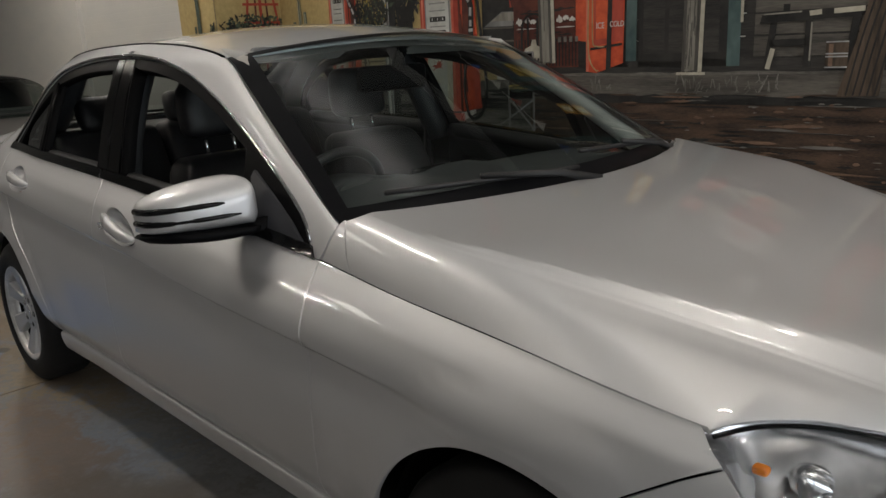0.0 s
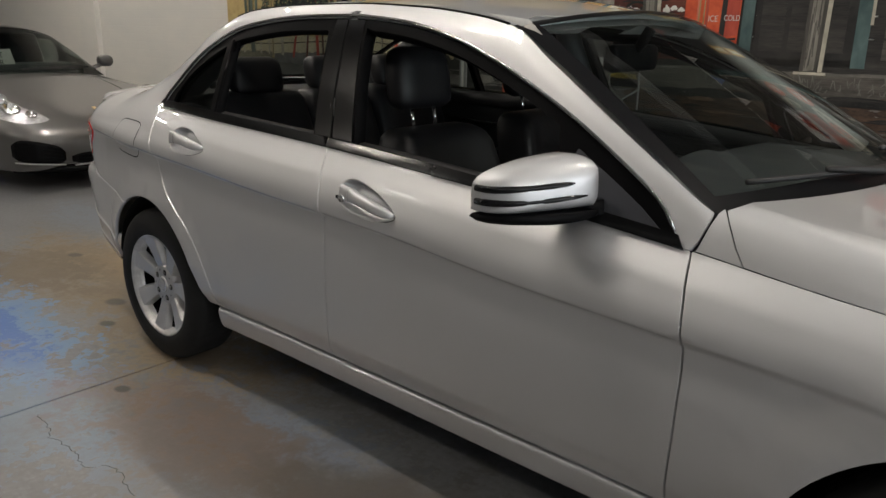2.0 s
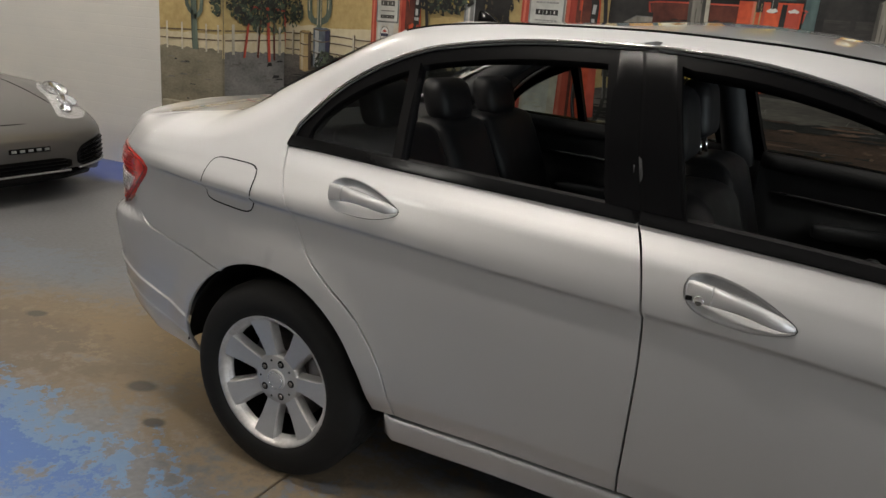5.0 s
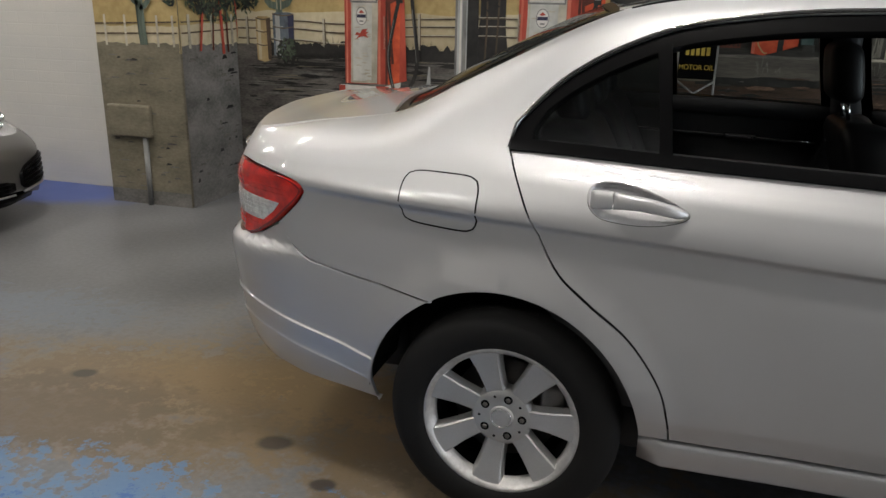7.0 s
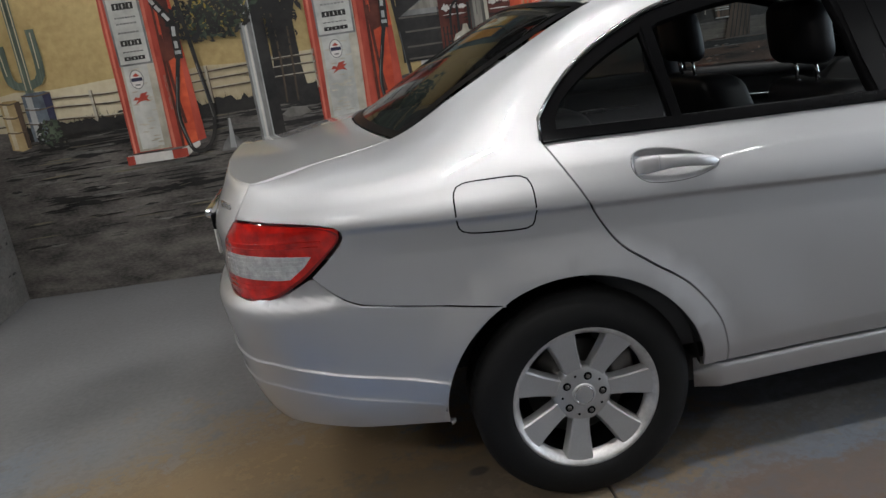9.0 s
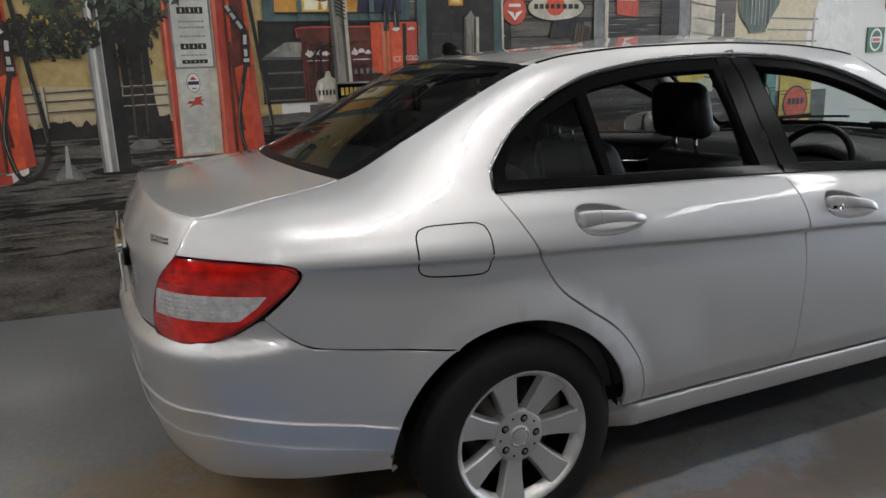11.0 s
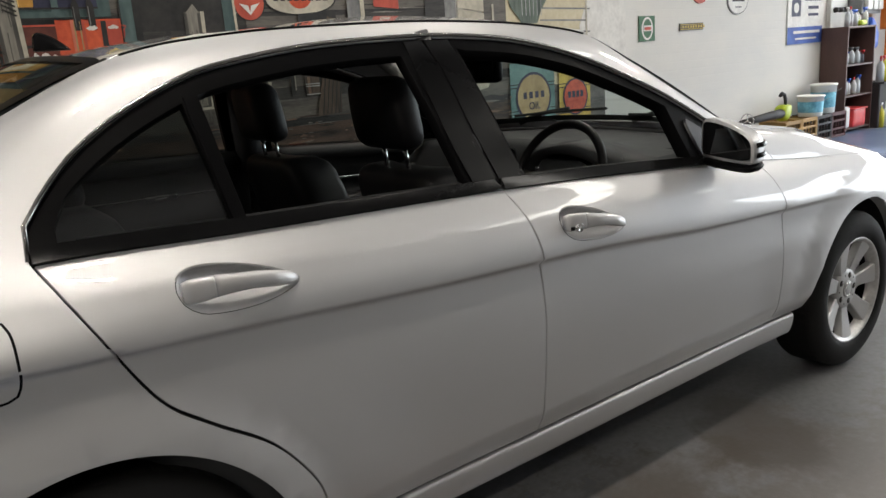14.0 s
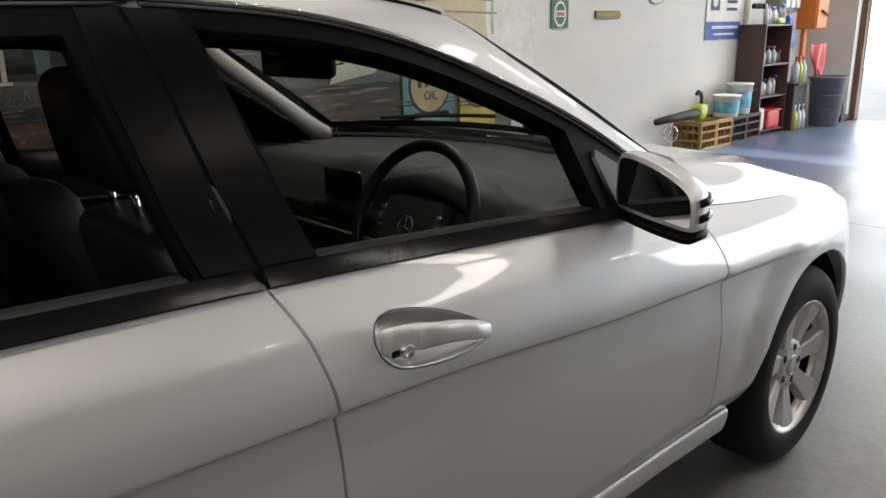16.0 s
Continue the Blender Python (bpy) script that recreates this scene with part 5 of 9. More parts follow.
def wheel_well(x, z, r, sgn):
    V, F = [], []
    n = 26
    for i in range(n + 1):
        a = radians(2 + 174 * i / n)
        for yy in (-0.825, -0.78, -0.55):
            rr = r + (0.004 if yy < -0.82 else 0.012)
            V.append((x + rr * math.cos(a), yy * sgn, z + rr * math.sin(a)))
    for i in range(n):
        for j in range(2):
            F.append((i * 3 + j, i * 3 + j + 1, i * 3 + j + 4, i * 3 + j + 3))
    c = len(V)
    V.append((x, -0.55 * sgn, z))
    F += [(i * 3 + 2, i * 3 + 5, c) for i in range(n)]
    link_mesh("wheel_well", V, F, M["rubber"], sedan, "black wheel-arch liner")


for ax, az, ar in ARCHES:
    for sg in (1, -1):
        wheel_well(ax, az, ar, sg)
link_mesh("underbody", *rbox(3.2, 1.40, 0.16, 0.05, 6, (1.35, 0, 0.27)), M["black_plastic"], sedan, "dark underbody")
link_mesh("underbody", *rbox(0.5, 1.15, 0.2, 0.05, 6, (-0.6, 0, 0.36)), M["black_plastic"], sedan, "dark underbody")

# ---- tail lights ----
def tail_light(mir):
    y_in = 0.60
    s0, s1 = s_of_x(-0.868), s_of_x(-0.582)
    sb = s_of_x(-0.915)
    TL = lambda pts: [(s_of_x(x), girth(s_of_x(x), z)) for x, z in pts]
    out = TL(curve2([(-0.882, 0.930), (-0.80, 0.925), (-0.70, 0.916), (-0.64, 0.908), (-0.606, 0.897), (-0.594, 0.880), (-0.605, 0.860), (-0.64, 0.825), (-0.70, 0.772), (-0.735, 0.748),
                     (-0.79, 0.716), (-0.84, 0.702), (-0.885, 0.697), (-0.918, 0.700), (-0.934, 0.722), (-0.930, 0.80), (-0.912, 0.87), (-0.882, 0.930)], 0.02))
    tl = shell("tail_light", out, side, M["red_lens"], sedan, "red tail light with a clear middle band", gap=0.002, lip=0.03, lift=0.003, step=(0.02, 0.02), mirror=mir)
    rim_in = clean(inset(clean(out), 0.009))
    shell("lens_edge", out, side, M["dark_red_lens"], tl, "dark red lens edge", holes=[rim_in], gap=0.002, lip=0, lift=0.0045, step=(0.02, 0.02), mirror=mir)
    mid = TL([(-0.918, 0.842)] + [(x, 0.842 - 0.010 * (x + 0.918) / 0.24) for x in np.linspace(-0.88, -0.70, 10)] + [(-0.676, 0.832), (-0.700, 0.805), (-0.742, 0.772)]
             + [(x, 0.770 + 0.004 * (-0.76 - x) / 0.15) for x in np.linspace(-0.77, -0.90, 8)] + [(-0.925, 0.774)])
    shell("clear_band", mid, side, M["clear_lens"], tl, "clear ribbed lens", gap=0, lip=0.003, lift=0.006, step=(0.015, 0.012), mirror=mir)
    # fine flutes in the clear lens, ribs in the red
    for k in range(5):
        zk = 0.782 + 0.012 * k
        xr = -0.735 + 0.045 * k / 4 + 0.004
        rib = TL([(x, zk) for x in np.linspace(-0.915, xr, 12)] + [(x, zk + 0.004) for x in np.linspace(xr, -0.915, 12)])
        shell("lens_flute", rib, side, M["clear_lens"], tl, gap=0, lip=0.002, lift=0.0078, step=(0.03, 0.02), mirror=mir)
    for k in range(11):
        xk = -0.900 + 0.016 * k
        rib = TL([(xk, 0.779), (xk + 0.003, 0.779), (xk + 0.003, 0.836), (xk, 0.836)])
        shell("lens_flute", rib, side, M["clear_lens"], tl, gap=0, lip=0.002, lift=0.0072, step=(0.02, 0.02), mirror=mir)
    for z0, z1, xa, xb in ((0.858, 0.8605, -0.91, -0.655), (0.872, 0.8745, -0.905, -0.645), (0.900, 0.902, -0.89, -0.66), (0.752, 0.7545, -0.925, -0.765), (0.737, 0.7395, -0.925, -0.80)):
        rib = TL([(x, z0) for x in np.linspace(xa, xb, 14)] + [(x, z1) for x in np.linspace(xb, xa, 14)])
        shell("lens_rib", rib, side, M["red_lens"], tl, gap=0, lip=0.0025, lift=0.006, step=(0.03, 0.02), mirror=mir)


tail_light(False)
tail_light(True)


# ---- head lights ----
def head_light(sg):
    """A swept lens between bonnet, wing and bumper, over a dark housing with bowls."""
    h = new("head_light")
    h.parent = sedan
    tagged(h, "clear head light with chrome bowls")
    top = [(3.100, 0.778), (3.127, 0.716), (3.170, 0.658), (3.216, 0.610), (3.267, 0.556), (3.342, 0.478), (3.43, 0.362)]
    top = [(x, y, hood_surf(x, hood_u(x, y))[2] - 0.004) for x, y in top]
    low = [(3.108, 0.80), (3.14, 0.785), (3.178, 0.722), (3.25, 0.692), (3.33, 0.668), (3.42, 0.662), (3.50, 0.662)]
    low = [(x, plan(s_of_x(x))[1] - 0.010, z) for x, z in low]
    up, lo = curve2(top, 0.01), curve2(low, 0.01)

    def at(c, t):
        f = t * (len(c) - 1)
        i = min(int(f), len(c) - 2)
        return Vector(c[i]).lerp(Vector(c[i + 1]), f - i)

    def sheet(depth, bulge, n=28, m=8):
        V = []
        for i in range(n + 1):
            for j in range(m + 1):
                v = j / m
                p = at(up, i / n).lerp(at(lo, i / n), v)
                p += Vector((0.55, 0.6, 0.35)) * (bulge * math.sin(math.pi * v) - depth)
                V.append((p.x, -p.y * sg, p.z))
        F = [(i * (m + 1) + j, (i + 1) * (m + 1) + j, (i + 1) * (m + 1) + j + 1, i * (m + 1) + j + 1) for i in range(n) for j in range(m)]
        return V, F if sg < 0 else [f[::-1] for f in F]
    link_mesh("lens", *sheet(0.0, 0.02), M["lamp_glass"], h, "clear plastic lens")
    link_mesh("housing", *sheet(0.05, -0.02), M["lamp_housing"], h, "dark grey lamp housing")
    link_mesh("lamp_rim", *tube([(p[0], -p[1] * sg, p[2] - 0.006) for p in up], 0.004, 6), M["black_satin"], h)
    for t, v, pr in ((0.62, 0.52, 0.050), (0.85, 0.5, 0.042), (0.34, 0.55, 0.030)):
        p = at(up, t).lerp(at(lo, t), v) - Vector((0.55, 0.6, 0.35)) * 0.022
        bowl = moved(lathe([(pr, 0.0), (pr * 0.95, -0.02), (pr * 0.6, -0.04), (0.012, -0.045)], 24, "x"), pose(p.x, -p.y * sg, p.z, 0, -15, -35 * sg))
        bw = link_mesh("reflector_bowl", *bowl, M["chrome"], h, "chrome reflector bowl")
        link_mesh("projector_lens", *moved(lathe([(0.0, 0.004), (pr * 0.35, 0.0), (pr * 0.5, -0.012)], 20, "x"), pose(p.x - 0.01, -p.y * sg, p.z, 0, -15, -35 * sg)), M["lamp_glass"], bw)
    p = at(up, 0.2).lerp(at(lo, 0.2), 0.55) - Vector((0.55, 0.6, 0.35)) * 0.03
    link_mesh("indicator_bulb", *rbox(0.024, 0.02, 0.014, 0.006, 4, (p.x, -p.y * sg, p.z)), M["amber"], h, "amber bulb")


head_light(1)
head_light(-1)
# grille and ornament
link_mesh("grille", *rbox(0.05, 0.66, 0.20, 0.02, 6, (3.515, 0, 0.665)), M["black_plastic"], sedan, "black radiator grille")
for k in range(3):
    link_mesh("grille_bar", *box(0.02, 0.62, 0.014, 0.004, (3.54, 0, 0.61 + 0.05 * k)), M["chrome"], sedan, "chrome grille bar")
orn = new("bonnet_ornament")
orn.parent = sedan
tagged(orn, "small chrome ring ornament")
link_mesh("ring", *tube([(3.40, 0.034 * math.cos(t), 0.895 + 0.034 * math.sin(t)) for t in np.linspace(0, 2 * math.pi, 32, False)], 0.0028, 6, True), M["chrome"], orn)
link_mesh("stem", *tube([(3.40, 0, 0.80), (3.40, 0, 0.868)], 0.004, 8), M["chrome"], orn)
for k in range(3):
    a = math.pi / 2 + 2 * math.pi * k / 3
    link_mesh("ray", *tube([(3.40, 0, 0.895), (3.40, 0.033 * math.cos(a), 0.895 + 0.033 * math.sin(a))], [0.004, 0.0015], 5), M["chrome"], orn)

# ---- door mirrors ----
def loft(outline, stages):
    """A closed outline (a, b) carried along x: stages of (x, scale_a, scale_b, shift_a, shift_b)."""
    V, F, n = [], [], len(outline)
    for x, ka, kb, da, db in stages:
        V += [(x, a * ka + da, b * kb + db) for a, b in outline]
    for k in range(len(stages) - 1):
        F += [(k * n + i, k * n + (i + 1) % n, (k + 1) * n + (i + 1) % n, (k + 1) * n + i) for i in range(n)]
    F.append(tuple(range((len(stages) - 1) * n, len(stages) * n)))
    F.append(tuple(range(n))[::-1])
    return V, F


def door_mirror(sg, door):
    mm = new("door_mirror")
    mm.parent = door
    tagged(mm, "silver door mirror with indicator slits")
    c = Vector((1.806, -0.905, 1.008))

    def place(vf, turn=True):
        V = [(c.x + x - 0.42 * a, (c.y - a) * sg, c.z + b) for x, a, b in vf[0]]
        F = [f if sg > 0 else f[::-1] for f in vf[1]]
        return V, F
    out = curve2([(-0.108, -0.044), (-0.119, -0.02), (-0.118, 0.035), (-0.114, 0.062), (-0.095, 0.074), (-0.05, 0.074), (0.02, 0.064), (0.075, 0.048), (0.106, 0.032),
                  (0.118, 0.010), (0.118, -0.03), (0.108, -0.044), (0.0, -0.047), (-0.108, -0.044)], 0.012)[:-1]
    out = clean(out)
    st = [(0.0, 0.985, 0.975, 0, 0), (0.006, 1.0, 1.0, 0, 0), (0.035, 1.0, 1.0, 0, 0), (0.055, 0.975, 0.97, -0.002, 0.0), (0.072, 0.92, 0.90, -0.006, -0.001), (0.086, 0.83, 0.79, -0.012, -0.002),
          (0.095, 0.70, 0.64, -0.018, -0.002), (0.101, 0.5, 0.42, -0.02, -0.002), (0.103, 0.25, 0.2, -0.02, -0.002)]
    link_mesh("cap", *place(loft(out, st)), M["paint"], mm, "silver mirror cap")
    low = clean(curve2([(-0.13, -0.050), (-0.128, -0.060), (-0.10, -0.068), (0.0, -0.0725), (0.09, -0.070), (0.114, -0.062), (0.118, -0.048), (0.0, -0.046), (-0.13, -0.048)], 0.012))
    st2 = [(0.002, 0.98, 1.0, 0, 0), (0.008, 1.0, 1.0, 0, 0), (0.04, 1.0, 1.0, 0, 0), (0.07, 0.92, 0.98, -0.006, 0), (0.09, 0.78, 0.96, -0.014, 0), (0.10, 0.6, 0.93, -0.018, -0.002)]
    link_mesh("lower_shell", *place(loft(low, st2)), M["black_satin"], mm, "black lower shell")
    link_mesh("foot", *tube([(1.85, -0.85 * sg, 0.948), (1.885, -0.80 * sg, 0.950), (1.94, -0.765 * sg, 0.952)], [0.018, 0.02, 0.03], 10), M["black_satin"], mm, "black mirror foot")
    gl = clean(inset(out, 0.010))
    link_mesh("mirror_glass", *place(loft(gl, [(-0.0035, 1, 1, 0, 0), (0.004, 1, 1, 0, 0)])), M["mirror"], mm, "mirror glass", smooth=False)
    for b0, b1, y_end in ((0.022, 0.010, -0.035), (-0.010, -0.019, -0.068)):
        path = []
        for x, a in ((0.012, 0.1195), (0.035, 0.1185), (0.055, 0.112), (0.070, 0.098), (0.0795, 0.078), (0.0885, 0.045), (0.0955, 0.012), (0.0985, y_end * 0.55), (0.0995, y_end)):
            path.append((c.x + x + 0.004 - 0.42 * a, (c.y - a) * sg, c.z + b1 + (b0 - b1) * (0.119 - a) / 0.17))
        link_mesh("indicator_slit", *tube(path, [0.0075, 0.008, 0.008, 0.008, 0.008, 0.0078, 0.007, 0.0055, 0.002], 8), M["black_gloss"], mm, "dark indicator slit")


door_mirror(1, fd)
door_mirror(-1, fd2)

# ---- wipers ----
for y0, y1, b in ((-0.08, -0.62, 0.0), (0.52, 0.0, 0.02)):
    wp = new("wiper")
    wp.parent = sedan
    tagged(wp, "black windscreen wiper")
    pts = [Vector(screen(0.045 + b + 0.05 * t, (y0 + (y1 - y0) * t) / 0.74)) + Vector((0.012, 0, 0.012)) for t in np.linspace(0, 1, 8)]
    link_mesh("blade", *tube(pts, 0.007, 6), M["black_plastic"], wp)
    base = Vector(screen(0.0, (y0 + 0.02) / 0.74)) + Vector((0.03, 0, 0.0))
    link_mesh("arm", *tube([base, base.lerp(pts[4], 0.4) + Vector((0.02, 0, 0.02)), pts[4] + Vector((0.0, 0, 0.012))], [0.014, 0.011, 0.008], 6), M["black_plastic"], wp)

# ---- interior ----
def seat(y, sg, dx=0.0):
    st = new("front_seat")
    st.parent = sedan
    tagged(st, "black leather front seat with headrest")
    st.matrix_basis = pose(dx, 0, 0)

    def pad(q):
        return q.x, q.y, q.z + 0.03 * (abs(q.y) / 0.24) ** 3 * (1 if q.z > 0 else 0)
    link_mesh("seat_base", *rbox(0.52, 0.50, 0.17, 0.06, 8, (1.42, y, 0.49), pad), M["leather"], st)

    def back(q):
        # upright pad leaning back, with side bolsters
        z = q.z
        lean = -0.30 * (z + 0.3)
        k = 1 - 0.25 * max(0, z / 0.32) ** 2
        bol = 0.05 * (abs(q.y) / 0.24) ** 3 * (1 if q.x > 0 else 0)
        return q.x + lean + bol, q.y * k, z
    link_mesh("backrest", *rbox(0.15, 0.50, 0.58, 0.06, 10, (1.25, y, 0.735), back), M["leather"], st)
    hr = link_mesh("headrest", *rbox(0.10, 0.27, 0.205, 0.046, 8, (1.02, y, 1.182), lambda q: (q.x - 0.15 * q.z, q.y * (1 - 0.12 * (q.z > 0) * q.z / 0.1), q.z)), M["leather"], st, "padded leather headrest")
    for dy in (-0.055, 0.055):
        link_mesh("headrest_post", *tube([(1.055, y + dy, 1.0), (1.04, y + dy, 1.10)], 0.007, 8), M["chrome"], hr, "chrome post")


seat(-0.36, 1, -0.05)
seat(0.36, -1, -0.115)
rs = new("rear_seat")
rs.parent = sedan
tagged(rs, "black leather rear bench with headrests")
link_mesh("bench", *rbox(0.52, 1.32, 0.18, 0.06, 8, (0.50, 0, 0.50)), M["leather"], rs)
for yy, ww in ((-0.42, 0.46), (0.0, 0.36), (0.42, 0.46)):
    link_mesh("backrest", *rbox(0.16, ww, 0.58, 0.055, 8, (0.22, yy, 0.79), lambda q: (q.x - 0.42 * (q.z + 0.29) + 0.1, q.y, q.z)), M["leather"], rs)
for yy in (-0.40, 0.0, 0.40):
    link_mesh("headrest", *rbox(0.10, 0.25, 0.15, 0.045, 8, (0.075, yy, 1.14), lambda q: (q.x - 0.25 * q.z, q.y, q.z)), M["leather"], rs, "padded leather headrest")
link_mesh("parcel_shelf", *rbox(0.46, 1.16, 0.03, 0.012, 6, (-0.17, 0, 1.04)), M["dash"], sedan, "grey parcel shelf")
link_mesh("cabin_floor", *box(2.0, 1.45, 0.05, 0.01, (1.2, 0, 0.37)), M["black_plastic"], sedan)
link_mesh("boot_bulkhead", *box(0.03, 1.4, 0.7, 0.01, (-0.02, 0, 0.70)), M["black_plastic"], sedan)
link_mesh("engine_bulkhead", *box(0.03, 1.45, 0.55, 0.01, (2.22, 0, 0.66)), M["black_plastic"], sedan)


def trim_panel(door, x0, x1, sg):
    """Inner door trim: soft upper, pull with a bright handle."""
    g = dict(mirror=sg < 0)
    pan = on_side([(x, belt(x) - 0.015) for x in np.linspace(x0, x1, 20)] + [(x, 0.38) for x in np.linspace(x1, x0, 20)])
    def inner(s, w):
        x, y, z = side(s, w)
        return x, y + 0.085 + 0.02 * math.exp(-((z - 0.80) / 0.05) ** 2) * -1, z
    tp = shell("door_trim", pan, inner, M["dash"], door, "dark door trim", gap=0, lip=0, step=(0.06, 0.05), **g)
    # underside seen from the cabin
    tp2 = shell("door_trim", pan, lambda s, w: (lambda p: (p[0], p[1] + 0.012, p[2]))(inner(s, w)), M["dash"], door, gap=0, lip=0, step=(0.06, 0.05), flip=True, **g)
    top = [(x, belt(x)) for x in np.linspace(x0, x1, 16)]
    sill_pts = []
    for x, z in top:
        p = side(s_of_x(x), girth(s_of_x(x), z))
        sill_pts.append((x, (p[1] + 0.055) * sg, z - 0.012))
    link_mesh("window_sill", *tube(sill_pts, 0.034, 10), M["black_plastic"], tp)
    xm = x0 + 0.62 * (x1 - x0)
    zz = belt(xm) - 0.13
    link_mesh("inner_handle", *rbox(0.13, 0.022, 0.03, 0.01, 5, (xm, -0.745 * sg, zz)), M["chrome"], tp, "bright inner door handle")
    link_mesh("trim_strip", *tube([(x, -0.762 * sg, belt(x) - 0.13) for x in np.linspace(x0 + 0.05, x1 - 0.06, 10)], 0.008, 6), M["chrome"], tp, "thin bright strip")
    link_mesh("armrest", *rbox(0.55 * (x1 - x0), 0.08, 0.06, 0.025, 6, ((x0 + x1) / 2, -0.72 * sg, 0.74)), M["dash"], tp)


for door, a, b, sg in ((fd, 1.10, 2.10, 1), (rd, 0.06, 0.98, 1), (fd2, 1.10, 2.10, -1), (rd2, 0.06, 0.98, -1)):
    trim_panel(door, a, b, sg)

# roof lining and inner pillars
lin = [(x, y * 0.96) for x, y in roof]
shell("roof_lining", lin, lambda x, y: (x, y, roof_surf(x, y)[2] - 0.03), M["headliner"], sedan, "pale grey roof lining", step=(0.08, 0.08), gap=0, lip=0, flip=True)
for sg in (1, -1):
    for xs, wd in (((1.02, 0.93), 0.10),):
        pts = [(1.02, -0.745 * sg, 0.95), (0.985, -0.70 * sg, 1.10), (0.955, -0.635 * sg, 1.25), (0.94, -0.575 * sg, 1.37)]
        link_mesh("inner_pillar", *tube(pts, [0.06, 0.055, 0.05, 0.05], 8), M["dash"], sedan, "grey inner pillar")
        belt_path = [(1.0, -0.70 * sg, 1.18), (0.99, -0.69 * sg, 0.9), (1.02, -0.67 * sg, 0.6)]
        link_mesh("seat_belt", *tube(belt_path, 0.018, 5), M["leather"], sedan, "black seat belt")
    ap = [(2.13, -0.69 * sg, 0.96), (1.85, -0.635 * sg, 1.15), (1.56, -0.565 * sg, 1.34)]
    link_mesh("inner_pillar", *tube(ap, [0.035, 0.03, 0.028], 8), M["headliner"], sedan, "pale inner pillar")
    rail = [(1.56, -0.565 * sg, 1.345), (1.2, -0.55 * sg, 1.385), (0.8, -0.54 * sg, 1.395), (0.4, -0.53 * sg, 1.38), (0.2, -0.525 * sg, 1.345)]
    link_mesh("inner_rail", *tube(rail, 0.028, 8), M["headliner"], sedan, "pale roof rail trim")
    cp = [(0.2, -0.525 * sg, 1.325), (0.02, -0.535 * sg, 1.21), (-0.20, -0.55 * sg, 1.07), (-0.28, -0.55 * sg, 1.00)]
    link_mesh("inner_pillar", *tube(cp, [0.035, 0.055, 0.055, 0.04], 8), M["dash"], sedan, "grey inner pillar")

# dashboard
def dash_surf(x, y):
    z = 0.955 + 0.018 * (1 - (y / 0.7) ** 2)
    z -= 0.9 * max(0, 1.82 - x) ** 1.25 * 1.5
    z += 0.030 * math.exp(-((y + 0.36) / 0.17) ** 4) * math.exp(-((x - 1.80) / 0.13) ** 2)
    z += 0.02 * math.exp(-((y) / 0.13) ** 4) * math.exp(-((x - 1.82) / 0.12) ** 2)
    return x, y, z


dash = shell("dashboard", [(1.70, -0.70), (1.70, 0.70), (2.17, 0.70), (2.28, 0.35), (2.32, 0), (2.28, -0.35), (2.17, -0.70)], dash_surf, M["dash"], sedan,
             "dark grey dashboard", step=(0.04, 0.05), gap=0, lip=0.02)
link_mesh("lower_dash", *rbox(0.26, 1.38, 0.34, 0.06, 8, (1.83, 0, 0.70)), M["dash"], dash)
link_mesh("instrument_face", *rbox(0.03, 0.33, 0.12, 0.012, 6, (1.785, -0.36, 0.905)), M["black_gloss"], dash, "black instrument face")
for dy, r in ((-0.085, 0.046), (0.0, 0.052), (0.085, 0.046)):
    ring = lathe([(r, 0.0), (r, -0.012), (r * 0.93, -0.014), (r * 0.9, -0.004)], 28, "x")
    link_mesh("dial_ring", *moved(ring, pose(1.768, -0.36 + dy, 0.908)), M["chrome"], dash, "thin chrome dial ring")
    link_mesh("dial_needle", *moved(box(0.003, 0.004, r * 0.7, 0), pose(1.764, -0.36 + dy, 0.900, 40)), M["plate"], dash)
# arched cowl over the dials
V, F = [], []
N = 24
for x, k in ((1.70, 1.0), (1.86, 1.04)):
    for d in (0.0, 0.024):
        for i in range(N + 1):
            a = math.pi * i / N
            V.append((x - 0.03 * math.sin(a) * (x < 1.8), -0.36 + (0.185 + d) * k * math.cos(a), 0.872 + (0.100 + d) * k * math.sin(a) ** 0.8))
w = N + 1
for i in range(N):
    F += [(i, i + 1, w + i + 1, w + i), (2 * w + i, 3 * w + i, 3 * w + i + 1, 2 * w + i + 1), (w + i, w + i + 1, 3 * w + i + 1, 3 * w + i), (i, 2 * w + i, 2 * w + i + 1, i + 1)]
link_mesh("instrument_hood", V, F, M["dash"], dash, "arched hood over the dials")
link_mesh("display_screen", *box(0.02, 0.16, 0.085, 0.006, (1.715, 0.0, 0.93)), M["black_gloss"], dash, "dark display screen")
for yy in (-0.62, -0.06, 0.06, 0.62):
    vent = link_mesh("air_vent", *rbox(0.03, 0.10, 0.06, 0.012, 5, (1.695, yy, 0.85)), M["black_plastic"], dash, "black air vent")
    for k in range(4):
        link_mesh("vane", *box(0.008, 0.086, 0.004, 0, (1.678, yy, 0.832 + 0.012 * k)), M["chrome"] if k == 0 else M["black_satin"], vent)
link_mesh("dash_strip", *tube([(1.69, y, 0.805) for y in np.linspace(-0.66, 0.66, 8)], 0.009, 6), M["chrome"], dash, "thin bright dash strip")
for yy in (-0.60, 0.60):
    link_mesh("speaker_grille", *rbox(0.05, 0.09, 0.012, 0.005, 4, (2.0, yy, 0.958)), M["black_plastic"], dash)
link_mesh("centre_console", *rbox(0.75, 0.22, 0.34, 0.05, 8, (1.45, 0, 0.55)), M["dash"], sedan, "dark centre console")
